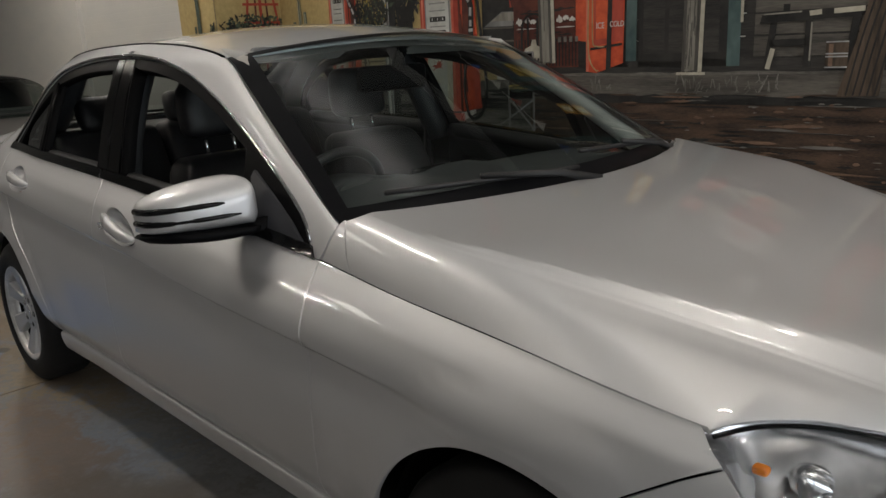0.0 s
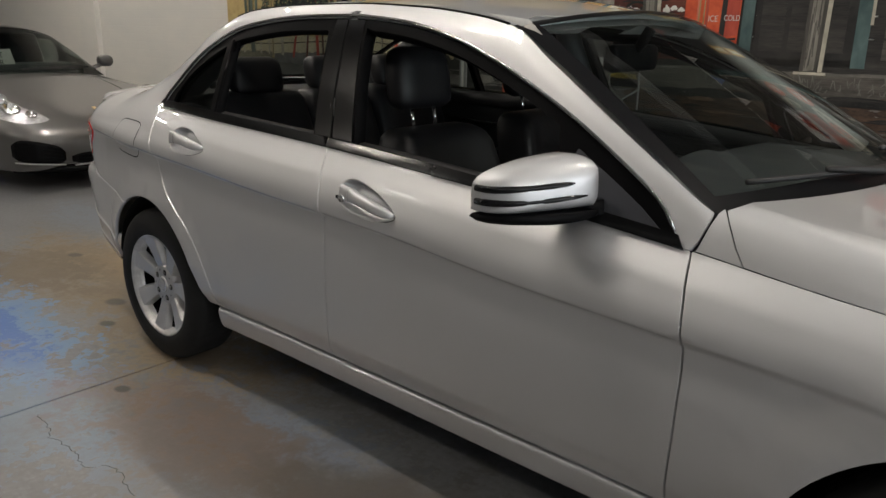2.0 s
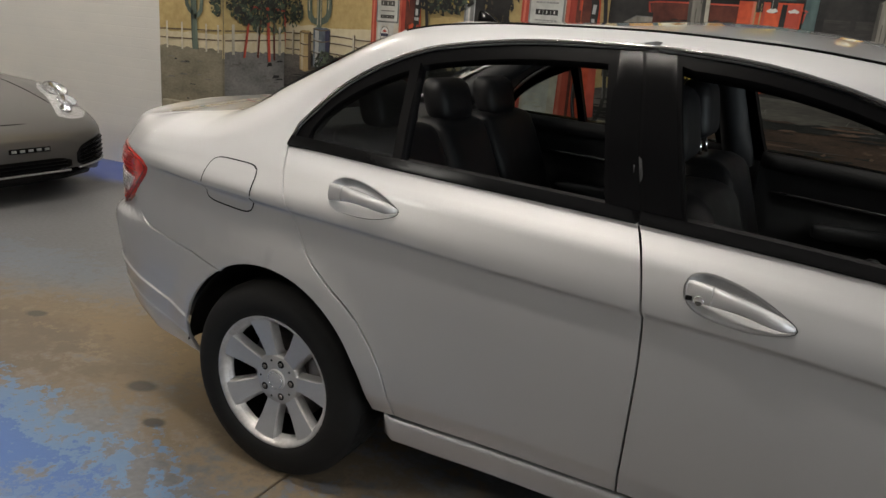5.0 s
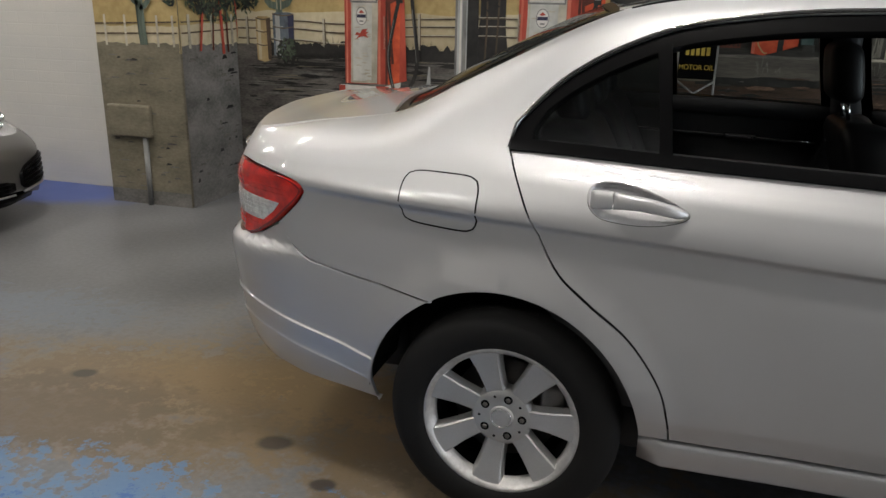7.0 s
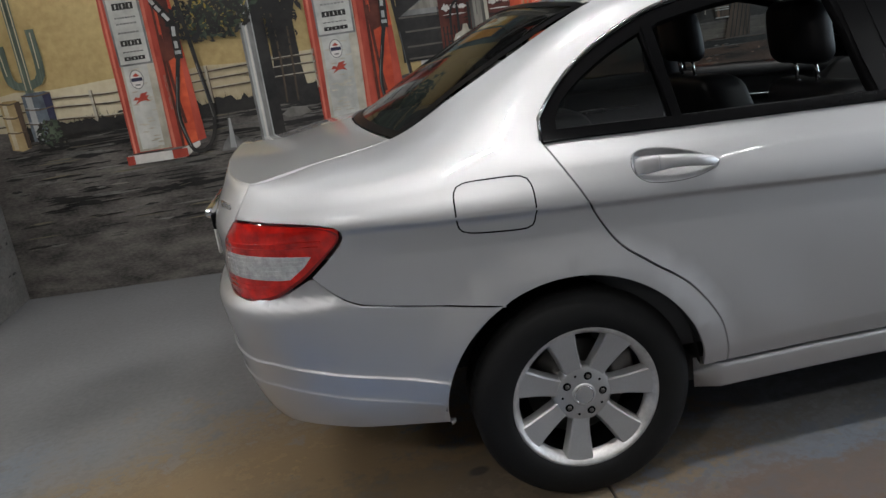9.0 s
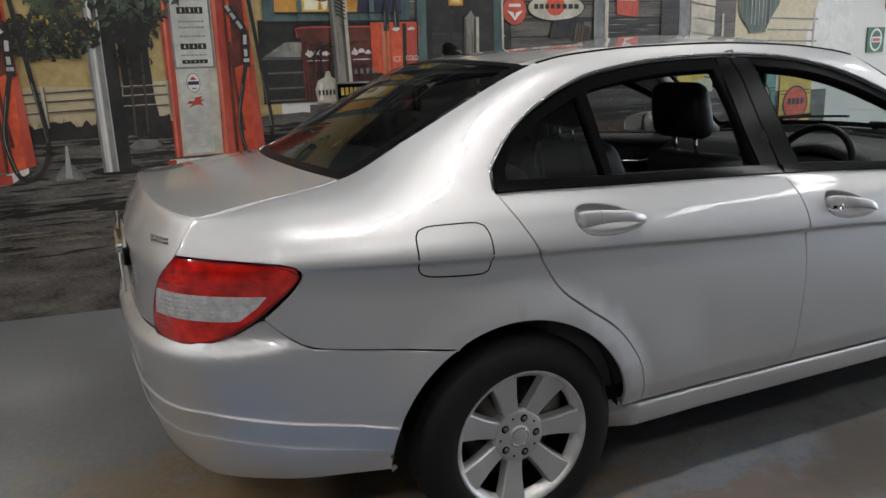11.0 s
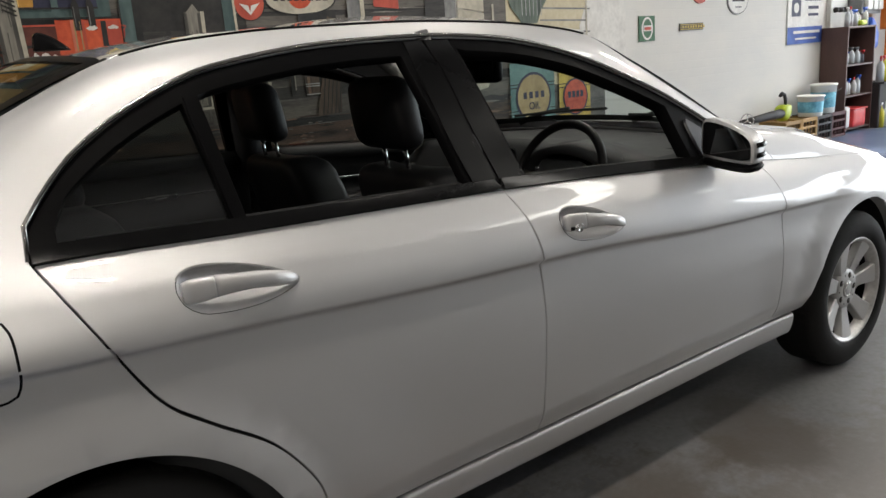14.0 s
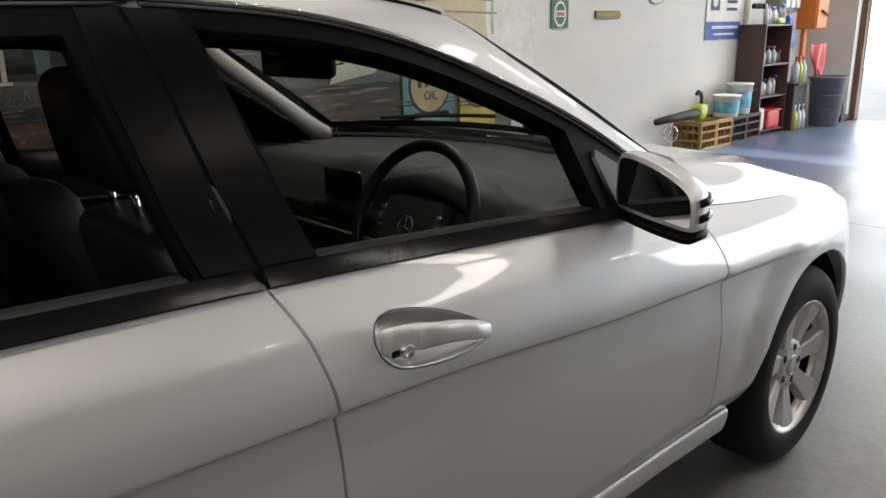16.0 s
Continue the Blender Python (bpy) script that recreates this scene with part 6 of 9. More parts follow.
link_mesh("gear_lever", *rbox(0.05, 0.05, 0.12, 0.02, 5, (1.52, 0, 0.77)), M["leather"], sedan)
# steering wheel
sw = new("steering_wheel")
sw.parent = sedan
tagged(sw, "black leather steering wheel with silver buttons")
m = pose(1.65, -0.36, 0.895, 0, -66, 0)
ring = [m @ Vector((0.19 * math.cos(t), 0.193 * math.sin(t), 0)) for t in np.linspace(0, 2 * math.pi, 48, False)]
link_mesh("wheel_rim", *tube(ring, 0.0155, 10, True), M["leather"], sw)
link_mesh("airbag_cover", *moved(rbox(0.165, 0.205, 0.055, 0.026, 8), m @ pose(-0.018, 0, -0.012)), M["dash"], sw)
for a in (0, 180, 235, 305):
    c0, c1 = m @ Vector((0.05 * math.sin(radians(a)) if a > 200 else -0.01, 0.05 * math.cos(radians(a)), -0.012)), m @ Vector((0.18 * math.sin(radians(a)), 0.18 * math.cos(radians(a)), 0.0))
    link_mesh("wheel_spoke", *tube([c0, c0.lerp(c1, 0.5), c1], [0.03, 0.018, 0.014], 8), M["dash"], sw)
for sgy in (-1, 1):
    for k in range(3):
        link_mesh("wheel_button", *moved(box(0.014, 0.02, 0.006, 0.002), m @ pose(0.022 - 0.022 * k, sgy * 0.098, 0.012)), M["chrome"], sw)
link_mesh("wheel_emblem", *moved(lathe([(0.021, 0.016), (0.0235, 0.0185), (0.026, 0.016), (0.026, 0.010)], 28), m @ pose(-0.012, 0, 0)), M["chrome"], sw, "chrome ring emblem")
for a in (90, 210, 330):
    link_mesh("emblem_spoke", *tube([m @ Vector((-0.012, 0, 0.017)), m @ Vector((-0.012 + 0.022 * math.sin(radians(a)), 0.022 * math.cos(radians(a)), 0.017))], [0.003, 0.0015], 6), M["chrome"], sw)
link_mesh("steering_column", *tube([m @ Vector((0, 0, -0.02)), (1.76, -0.36, 0.84)], [0.05, 0.06], 10), M["black_plastic"], sw)
# inner mirror
im = new("inner_mirror")
im.parent = sedan
tagged(im, "black inner mirror on the windscreen")
link_mesh("mirror_body", *rbox(0.045, 0.29, 0.085, 0.02, 6, (1.585, -0.02, 1.265)), M["black_satin"], im)
# face is gloss black, standing for the dark that it reflects
link_mesh("dark_mirror_face", *box(0.004, 0.27, 0.068, 0.001, (1.561, -0.02, 1.265)), M["black_gloss"], im)
link_mesh("mirror_stem", *tube([(1.60, -0.02, 1.29), (1.64, -0.02, 1.355)], 0.018, 8), M["black_satin"], im)
for sg in (-1, 1):
    link_mesh("sun_visor", *rbox(0.02, 0.38, 0.14, 0.009, 5, (1.50, sg * 0.33, 1.36), lambda q: (q.x + q.z * 0.8, q.y, q.z * 0.35)), M["headliner"], sedan, "pale sun visor")

# ---- mural ----
def art(name, dark, light, scale=3.0, stretch=(1, 1, 1), fine=25, rough=0.62):
    """Brushed wall paint that drifts between two tones."""
    m = mat(name, dark, rough, 0, 0.05, scale, fine, 0.1, tint=light, stretch=stretch, rvar=0.1)
    r = [n for n in m.node_tree.nodes if n.type == "VALTORGB"][0]
    r.color_ramp.elements[0].position, r.color_ramp.elements[1].position = 0.52, 0.98
    return m


A = {
    "sky": art("art_sky", (0.40, 0.29, 0.12), (0.56, 0.44, 0.20), 1.2),
    "dune": art("art_dune", (0.48, 0.40, 0.25), (0.60, 0.54, 0.38), 1.5),
    "earth": art("art_earth", (0.030, 0.028, 0.026), (0.18, 0.165, 0.15), 3.5, (1, 1, 3.2), 40),
    "sand": art("art_sand", (0.13, 0.115, 0.082), (0.235, 0.21, 0.15), 4, (1, 1, 2.0), 40),
    "sandgrey": art("art_sand_grey", (0.10, 0.098, 0.09), (0.22, 0.21, 0.195), 4, (1, 1, 1.6), 40),
    "rust_earth": art("art_rust_earth", (0.018, 0.014, 0.012), (0.12, 0.072, 0.047), 3.0, (1, 1, 5), 50),
    "rust_light": art("art_rust_light", (0.10, 0.06, 0.04), (0.24, 0.15, 0.10), 5, (1, 1, 4), 60),
    "black": art("art_black", (0.010, 0.010, 0.010), (0.035, 0.033, 0.03), 5),
    "board": art("art_board", (0.045, 0.042, 0.038), (0.15, 0.135, 0.115), 3, (0.6, 1, 6), 30),
    "board_dark": art("art_board_dark", (0.012, 0.012, 0.012), (0.055, 0.05, 0.045), 3, (0.6, 1, 6), 30),
    "kerb": art("art_kerb", (0.06, 0.055, 0.05), (0.20, 0.185, 0.165), 4, (0.7, 1, 3), 40),
    "red": art("art_red", (0.30, 0.035, 0.022), (0.55, 0.10, 0.06), 4, (1, 1, 0.4)),
    "orange": art("art_orange", (0.45, 0.05, 0.02), (0.72, 0.13, 0.05), 5),
    "brown_red": art("art_brown_red", (0.06, 0.014, 0.010), (0.16, 0.045, 0.028), 5),
    "cream": art("art_cream", (0.36, 0.33, 0.26), (0.58, 0.54, 0.44), 4),
    "panel": art("art_panel", (0.42, 0.42, 0.39), (0.60, 0.60, 0.56), 6),
    "grey": art("art_grey", (0.10, 0.10, 0.10), (0.28, 0.28, 0.27), 6, (1, 1, 0.5)),
    "silver": art("art_silver", (0.26, 0.27, 0.27), (0.55, 0.56, 0.55), 6, (1, 1, 0.3)),
    "teal": art("art_teal", (0.04, 0.075, 0.075), (0.11, 0.165, 0.16), 5, (1, 1, 0.5)),
    "drum_teal": art("art_drum_teal", (0.07, 0.16, 0.16), (0.17, 0.30, 0.29), 5),
    "yellow": art("art_yellow", (0.42, 0.29, 0.045), (0.66, 0.48, 0.09), 5),
    "lamp": art("art_lamp_yellow", (0.62, 0.38, 0.08), (0.85, 0.66, 0.26), 6),
    "lamp_white": art("art_lamp_white", (0.80, 0.72, 0.45), (0.88, 0.84, 0.66), 6),
    "navy": art("art_navy", (0.012, 0.014, 0.035), (0.045, 0.045, 0.09), 5),
    "green": art("art_green", (0.022, 0.035, 0.022), (0.10, 0.13, 0.085), 9),
    "cactus": art("art_cactus", (0.035, 0.05, 0.04), (0.15, 0.19, 0.15), 6, (4, 1, 0.3)),
    "bark": art("art_bark", (0.028, 0.02, 0.014), (0.12, 0.085, 0.06), 6, (3, 1, 0.4)),
    "blue_drum": art("art_blue_drum", (0.075, 0.095, 0.12), (0.20, 0.235, 0.27), 6),
    "tan_drum": art("art_tan_drum", (0.32, 0.22, 0.09), (0.50, 0.38, 0.20), 6),
    "red_light": art("art_red_light", (0.52, 0.10, 0.06), (0.70, 0.24, 0.16), 5, (1, 1, 0.4)),
    "rail": art("art_rail", (0.06, 0.045, 0.03), (0.16, 0.12, 0.08), 9),
    "weed": art("art_weed", (0.11, 0.105, 0.09), (0.22, 0.21, 0.19), 9),
    "post": art("art_post", (0.15, 0.14, 0.115), (0.30, 0.28, 0.24), 7, (3, 1, 0.4)),
    "post_dark": art("art_post_dark", (0.05, 0.048, 0.042), (0.13, 0.12, 0.105), 7, (3, 1, 0.4)),
    "glow_edge": art("art_glow_edge", (0.45, 0.20, 0.03), (0.66, 0.36, 0.08), 6),
    "white": art("art_white", (0.60, 0.58, 0.54), (0.74, 0.72, 0.68), 5),
    "blue": art("art_blue", (0.03, 0.07, 0.30), (0.06, 0.13, 0.42), 5),
    "sign_green": art("art_sign_green", (0.02, 0.09, 0.035), (0.05, 0.15, 0.07), 6),
}
mural = thing("mural", "wall mural of an old roadside petrol station", "mural")
LAYER = 0.0022


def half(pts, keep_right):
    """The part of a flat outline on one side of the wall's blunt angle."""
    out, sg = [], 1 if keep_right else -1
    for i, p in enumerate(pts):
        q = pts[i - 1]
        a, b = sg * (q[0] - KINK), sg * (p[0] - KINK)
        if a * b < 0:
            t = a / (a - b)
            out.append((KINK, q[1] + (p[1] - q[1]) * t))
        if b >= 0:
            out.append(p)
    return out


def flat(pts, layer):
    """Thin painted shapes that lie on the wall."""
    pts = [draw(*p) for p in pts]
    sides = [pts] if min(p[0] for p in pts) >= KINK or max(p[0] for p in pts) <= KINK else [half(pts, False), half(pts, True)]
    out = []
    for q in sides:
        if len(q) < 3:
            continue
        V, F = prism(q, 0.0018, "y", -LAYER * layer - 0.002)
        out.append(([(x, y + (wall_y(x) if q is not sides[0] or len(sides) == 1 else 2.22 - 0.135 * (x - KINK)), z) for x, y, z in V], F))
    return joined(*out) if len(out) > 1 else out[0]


def paint(name, colour, pts, layer, parent=None, wob=0.0):
    """One flat painted shape on the wall, (along, up)."""
    if wob:
        pts = [(a + random.uniform(-wob, wob), b + random.uniform(-wob, wob)) for a, b in pts]
    return link_mesh(name, *flat(pts, layer), A[colour], parent or mural, smooth=False)


def dabs(name, colour, shapes, layer):
    """Many small touches of one colour that nobody could count."""
    return tagged(link_mesh(name, *joined(*[flat(p, layer + 0.004 * (k % 40)) for k, p in enumerate(shapes)]), A[colour], mural, smooth=False), kind="stuff")


def rect(x0, x1, z0, z1):
    return [(x0, z0), (x1, z0), (x1, z1), (x0, z1)]


def round_shape(cx, cz, rx, rz, n=28):
    return [(cx + rx * math.cos(2 * math.pi * k / n), cz + rz * math.sin(2 * math.pi * k / n)) for k in range(n)]


def stroke(pts, w):
    """A brush line of width w through points."""
    P = [Vector(p) for p in curve2(pts, 0.03)] if len(pts) > 2 else [Vector(p) for p in pts]
    up, lo = [], []
    for i, p in enumerate(P):
        d = (P[min(i + 1, len(P) - 1)] - P[max(i - 1, 0)]).normalized()
        n = Vector((-d.y, d.x)) * w / 2
        up.append(tuple(p + n))
        lo.append(tuple(p - n))
    return up + lo[::-1]


def strokes(name, colour, lines, w, layer):
    """Brush lines of one painted item; past a dozen or two they stay one."""
    vf = [flat(stroke(l, w), layer) for l in lines]
    if len(vf) > 15:
        return tagged(link_mesh(name, *joined(*vf), A[colour], mural, smooth=False), kind="stuff")
    for q in vf:
        link_mesh(name[:-1] if name.endswith("s") else name, *q, A[colour], mural, smooth=False)


def leaf_mass(name, colour, cx, cz, rx, rz, n, size, layer, plane=None):
    """Many small painted leaves."""
    ps = []
    for _ in range(n):
        a, r = random.uniform(0, 2 * math.pi), random.random() ** 0.6
        x, z = cx + rx * r * math.cos(a), cz + rz * r * math.sin(a)
        t, s = random.uniform(0, math.pi), size * random.uniform(0.6, 1.4)
        q = [(x + s * math.cos(t), z + s * math.sin(t)), (x + 0.4 * s * math.cos(t + 1.57), z + 0.4 * s * math.sin(t + 1.57)), (x - s * math.cos(t), z - s * math.sin(t)),
             (x - 0.4 * s * math.cos(t + 1.57), z - 0.4 * s * math.sin(t + 1.57))]
        ps.append([(u, 0.0, v) for u, v in q])
    V = [p for q in ps for p in q]
    F = [(4 * i, 4 * i + 1, 4 * i + 2, 4 * i + 3) for i in range(len(ps))]
    V = [(x, -LAYER * layer - 0.003 - 0.00002 * (i // 4), z) for i, (x, y, z) in enumerate(V)]
    if plane:
        V = [plane(x, y, z) for x, y, z in V]
    else:
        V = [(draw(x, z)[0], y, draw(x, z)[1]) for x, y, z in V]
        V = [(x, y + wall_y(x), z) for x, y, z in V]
    return tagged(link_mesh(name, V, F, A[colour], mural, smooth=False), kind="stuff")


def ragged(x0, x1, z, amp, n, low):
    top = [(x0 + (x1 - x0) * i / n, z + random.uniform(-amp, amp)) for i in range(n + 1)]
    return top + [(x1, low), (x0, low)]


# backgrounds
paint("painted_sky", "sky", rect(-2.84, 0.1, 1.0, 4.2), 0)
paint("painted_dune", "dune", ragged(-2.84, -0.3, 1.33, 0.01, 24, 1.02), 1)
paint("painted_ground", "earth", ragged(-2.84, 0.3, 1.09, 0.012, 60, -0.2), 2)
paint("painted_scrub", "black", ragged(-2.6, -0.1, 1.11, 0.025, 90, 1.02), 3)
paint("painted_forecourt", "earth", rect(0.3, 5.45, -0.2, 1.14), 1)
paint("painted_dirt", "rust_earth", ragged(0.4, 4.6, 1.02, 0.012, 40, 0.45), 2)
paint("painted_kerb", "kerb", [(-2.42, 0.795), (-1.2, 0.77), (0.0, 0.83), (0.25, 0.84), (0.25, 0.80), (0.0, 0.78), (-1.2, 0.715), (-2.42, 0.745)], 3)
paint("painted_porch_edge", "board", ragged(0.55, 4.6, 1.12, 0.004, 30, 0.985), 3)
paint("porch_edge_light", "kerb", ragged(0.55, 4.6, 1.128, 0.004, 40, 1.112), 4)
paint("porch_shadow", "black", ragged(0.55, 4.6, 0.99, 0.010, 40, 0.94), 4)
paint("painted_porch_floor", "board_dark", rect(0.55, 4.4, 1.115, 1.20), 3)


def lens_shape(x, z, w, h, n=6):
    """One long dab of the brush, thin at both ends."""
    up = [(x + w * i / n, z + h * math.sin(math.pi * i / n) ** 0.7 * random.uniform(0.5, 1.2) + 0.15 * h * random.uniform(-1, 1)) for i in range(n + 1)]
    lo = [(x + w * i / n, z - h * math.sin(math.pi * i / n) ** 0.7 * random.uniform(0.2, 0.9)) for i in range(n, -1, -1)]
    return up + lo


def streaks(n, x0, x1, z0, z1, w0, w1, h0, h1):
    return [lens_shape(random.uniform(x0, x1), random.uniform(z0, z1), random.uniform(w0, w1), random.uniform(h0, h1)) for _ in range(n)]


for tone, n in (("black", 150), ("sandgrey", 150), ("kerb", 60), ("sand", 50)):
    dabs("brush_streaks", tone, streaks(n, -2.75, 0.4, 0.30, 1.03, 0.05, 0.35, 0.003, 0.011), 3.6 + 0.1 * len(tone))
dabs("brush_streaks", "black", streaks(60, -2.5, 0.2, 0.86, 1.02, 0.1, 0.5, 0.006, 0.018), 4.6)
dabs("brush_streaks", "black", streaks(26, -2.6, -0.2, 0.56, 0.64, 0.15, 0.5, 0.008, 0.02), 4.8)
for tone, n in (("black", 120), ("rust_light", 95), ("rust_earth", 120), ("kerb", 70), ("board_dark", 90)):
    dabs("brush_streaks", tone, streaks(n, 0.3, 4.55, 0.30, 1.0, 0.05, 0.42, 0.003, 0.013), 5 + 0.2 * len(tone))
dabs("brush_flecks", "weed", streaks(70, 0.4, 4.4, 0.45, 1.02, 0.01, 0.05, 0.002, 0.006), 8)
dabs("brush_flecks", "rust_light", streaks(60, 0.4, 4.4, 0.45, 0.98, 0.02, 0.07, 0.006, 0.014), 8.2)
# black scrub along the desert's edge
dabs("painted_scrub_tufts", "black", [[(x - 0.004, z), (x + 0.004, z), (x + random.uniform(-0.02, 0.02), z + random.uniform(0.03, 0.075))] for x, z in [(random.uniform(-2.6, -0.05), random.uniform(1.0, 1.09)) for _ in range(330)]], 3.5)
# fence
RAILS = ([(-2.78, 1.262), (-2.29, 1.264), (-1.94, 1.25), (-1.53, 1.285), (-0.92, 1.308), (-0.6, 1.31)], [(-2.78, 1.205), (-2.29, 1.208), (-1.94, 1.19), (-1.53, 1.235), (-0.92, 1.252), (-0.6, 1.255)],
         [(-2.78, 1.135), (-2.29, 1.13), (-1.94, 1.11), (-1.53, 1.172), (-0.92, 1.19), (-0.6, 1.19)])
strokes("painted_fence", "rail", RAILS, 0.009, 4)
strokes("painted_fence_light", "cream", [[(x, z + 0.008) for x, z in l] for l in RAILS], 0.005, 4.4)
for x, top in ((-2.70, 1.29), (-2.09, 1.285), (-1.62, 1.31), (-1.36, 1.33), (-1.09, 1.33), (-0.64, 1.345)):
    strokes("painted_fence_post", "cream", [[(x, 1.09), (x - 0.002, top)]], 0.018, 5)
    strokes("post_shade", "rail", [[(x + 0.010, 1.09), (x + 0.008, top)]], 0.006, 5.4)
# barrels and cactus beside the recess
def oil_barrel(x0, x1, z0, z1, colour, light, shade):
    """An old steel barrel with hoops, lit from one side."""
    c, w = (x0 + x1) / 2, x1 - x0
    rim = [(x0, z1), (c - 0.3 * w, z1 + 0.012), (c + 0.3 * w, z1 + 0.012), (x1, z1)]
    paint("painted_barrel", colour, rim + [(x1 - 0.02 * w, z0), (c, z0 - 0.016), (x0 + 0.02 * w, z0)], 6)
    paint("barrel_light", light, [(x0 + 0.12 * w, z1 - 0.01), (x0 + 0.34 * w, z1 - 0.014), (x0 + 0.34 * w, z0), (x0 + 0.13 * w, z0)], 6.5)
    paint("barrel_shade", shade, [(x0 + 0.72 * w, z1 - 0.01), (x1, z1 - 0.004), (x1 - 0.02 * w, z0), (x0 + 0.78 * w, z0)], 6.6)
    strokes("barrel_hoop", "rail", [[(x0, z0 + f * (z1 - z0) + 0.006), (c, z0 + f * (z1 - z0) - 0.006), (x1, z0 + f * (z1 - z0) + 0.006)] for f in (0.36, 0.68, 0.98)], 0.008, 7)
    strokes("barrel_hoop_light", light, [[(x0 + 0.05 * w, z0 + f * (z1 - z0) + 0.015), (c, z0 + f * (z1 - z0) + 0.004)] for f in (0.36, 0.68)], 0.005, 7.4)


oil_barrel(-2.625, -2.505, 0.985, 1.28, "tan_drum", "dune", "bark")
oil_barrel(-2.485, -2.315, 1.02, 1.31, "blue_drum", "silver", "navy")
strokes("painted_cactus", "cactus", [[(-2.43, 1.32), (-2.43, 1.95)], [(-2.43, 1.36), (-2.52, 1.40), (-2.53, 1.62)], [(-2.43, 1.36), (-2.34, 1.42), (-2.335, 1.70)]], 0.05, 5)
strokes("cactus_light", "dune", [[(-2.445, 1.34), (-2.445, 1.94)], [(-2.415, 1.34), (-2.415, 1.94)], [(-2.532, 1.44), (-2.54, 1.6)], [(-2.337, 1.46), (-2.335, 1.68)]], 0.005, 5.5)
leaf_mass("painted_bush", "black", -2.36, 1.05, 0.09, 0.09, 130, 0.02, 8)
leaf_mass("painted_bush", "green", -2.37, 1.06, 0.08, 0.08, 60, 0.016, 9)
leaf_mass("painted_scrub_leaves", "black", -2.14, 1.07, 0.19, 0.035, 120, 0.022, 8)


def fuel_pump(x0, w, z0, ztop):
    """One old red and cream petrol pump, drawn on the wall."""
    X = lambda f: x0 + f * w
    zp = z0 + 0.565
    # striped plinth
    paint("pump_base", "white", [(X(-0.09), z0 - 0.07), (X(0.66), z0 - 0.075), (X(0.88), z0 - 0.01), (X(0.88), z0 + 0.02), (X(0.62), z0 - 0.015), (X(-0.07), z0 - 0.01)], 8)
    for a, b in ((-0.09, 0.0), (0.50, 0.70)):
        paint("pump_base_stripe", "red", [(X(a), z0 - 0.072), (X(b), z0 - 0.072), (X(b), z0 - 0.014), (X(a), z0 - 0.014)], 8.5)
    # red case, front, and its lit edges
    paint("pump_body", "red", [(X(0), z0), (X(0.70), z0), (X(0.70), ztop), (X(0.02), ztop), (X(0.0), ztop - 0.3)], 5)
    paint("pump_edge_light", "red_light", [(X(0.015), z0), (X(0.04), z0), (X(0.06), ztop), (X(0.035), ztop)], 5.6)
    paint("pump_front", "cream", [(X(0.08), z0 + 0.005), (X(0.51), z0 + 0.005), (X(0.53), zp - 0.1), (X(0.53), ztop - 0.02), (X(0.10), ztop - 0.02), (X(0.10), zp - 0.1)], 6)
    paint("pump_front_light", "panel", [(X(0.12), z0 + 0.02), (X(0.42), z0 + 0.02), (X(0.44), zp - 0.01), (X(0.13), zp - 0.01)], 6.3)
    dabs("pump_front_brush", "cream", [lens_shape(X(random.uniform(0.12, 0.36)), random.uniform(z0 + 0.02, zp - 0.03), 0.1 * w, 0.006) for _ in range(26)], 6.6)
    paint("pump_edge", "red_light", [(X(0.53), z0), (X(0.565), z0), (X(0.58), ztop), (X(0.545), ztop)], 7)
    paint("pump_seam", "brown_red", [(X(0.645), z0), (X(0.68), z0), (X(0.68), ztop), (X(0.655), ztop)], 7.2)
    paint("pump_side", "orange", [(X(0.68), z0), (X(0.97), z0 + 0.03), (X(0.93), zp), (X(0.88), ztop), (X(0.70), ztop)], 6)
    paint("pump_recess", "brown_red", [(X(0.71), zp - 0.02), (X(0.88), zp + 0.02), (X(0.86), ztop - 0.06), (X(0.72), ztop - 0.04)], 6.6)
    paint("pump_side_shade", "red", [(X(0.86), z0 + 0.02), (X(0.97), z0 + 0.03), (X(0.93), zp), (X(0.87), zp)], 6.4)
    # meter window with its printed rows
    m0, m1, mt = X(0.115), X(0.50), ztop - 0.055
    paint("meter_rim", "grey", [(m0 - 0.012, zp - 0.012), (m1 + 0.012, zp - 0.012), (m1 + 0.014, mt - 0.03), (m1 - 0.02, mt + 0.016), (m0 + 0.02, mt + 0.016), (m0 - 0.014, mt - 0.03)], 7)
    paint("meter_face", "panel", [(m0, zp), (m1, zp), (m1, mt - 0.03), (m1 - 0.025, mt), (m0 + 0.025, mt), (m0, mt - 0.03)], 7.5)
    hh, ww = mt - zp, m1 - m0
    bars, greys = [], []
    for fz, n, h, dark in ((0.92, 6, 0.012, 0), (0.77, 3, 0.040, 1), (0.62, 8, 0.010, 0), (0.54, 6, 0.010, 0), (0.42, 7, 0.010, 0), (0.28, 3, 0.036, 1), (0.16, 6, 0.008, 0), (0.07, 3, 0.024, 1)):
        for k in range(n):
            cx, q = m0 + ww * (0.16 + 0.70 * (k + 0.5) / n), 0.29 * ww / n * (1.15 if n == 3 else 1)
            (bars if dark else greys).append(rect(cx - q, cx + q, zp + fz * hh - h / 2, zp + fz * hh + h / 2))
    dabs("meter_print", "black", bars, 8)
    dabs("meter_small_print", "grey", greys, 8)
    dabs("meter_digits", "panel", [rect((p[0][0] + p[1][0]) / 2 - 0.004, (p[0][0] + p[1][0]) / 2 + 0.005, p[0][1] + 0.008, p[2][1] - 0.008) for p in bars], 8.6)
    # oval badge and the red running animal
    cx = X(0.27)
    bz = zp - 0.10
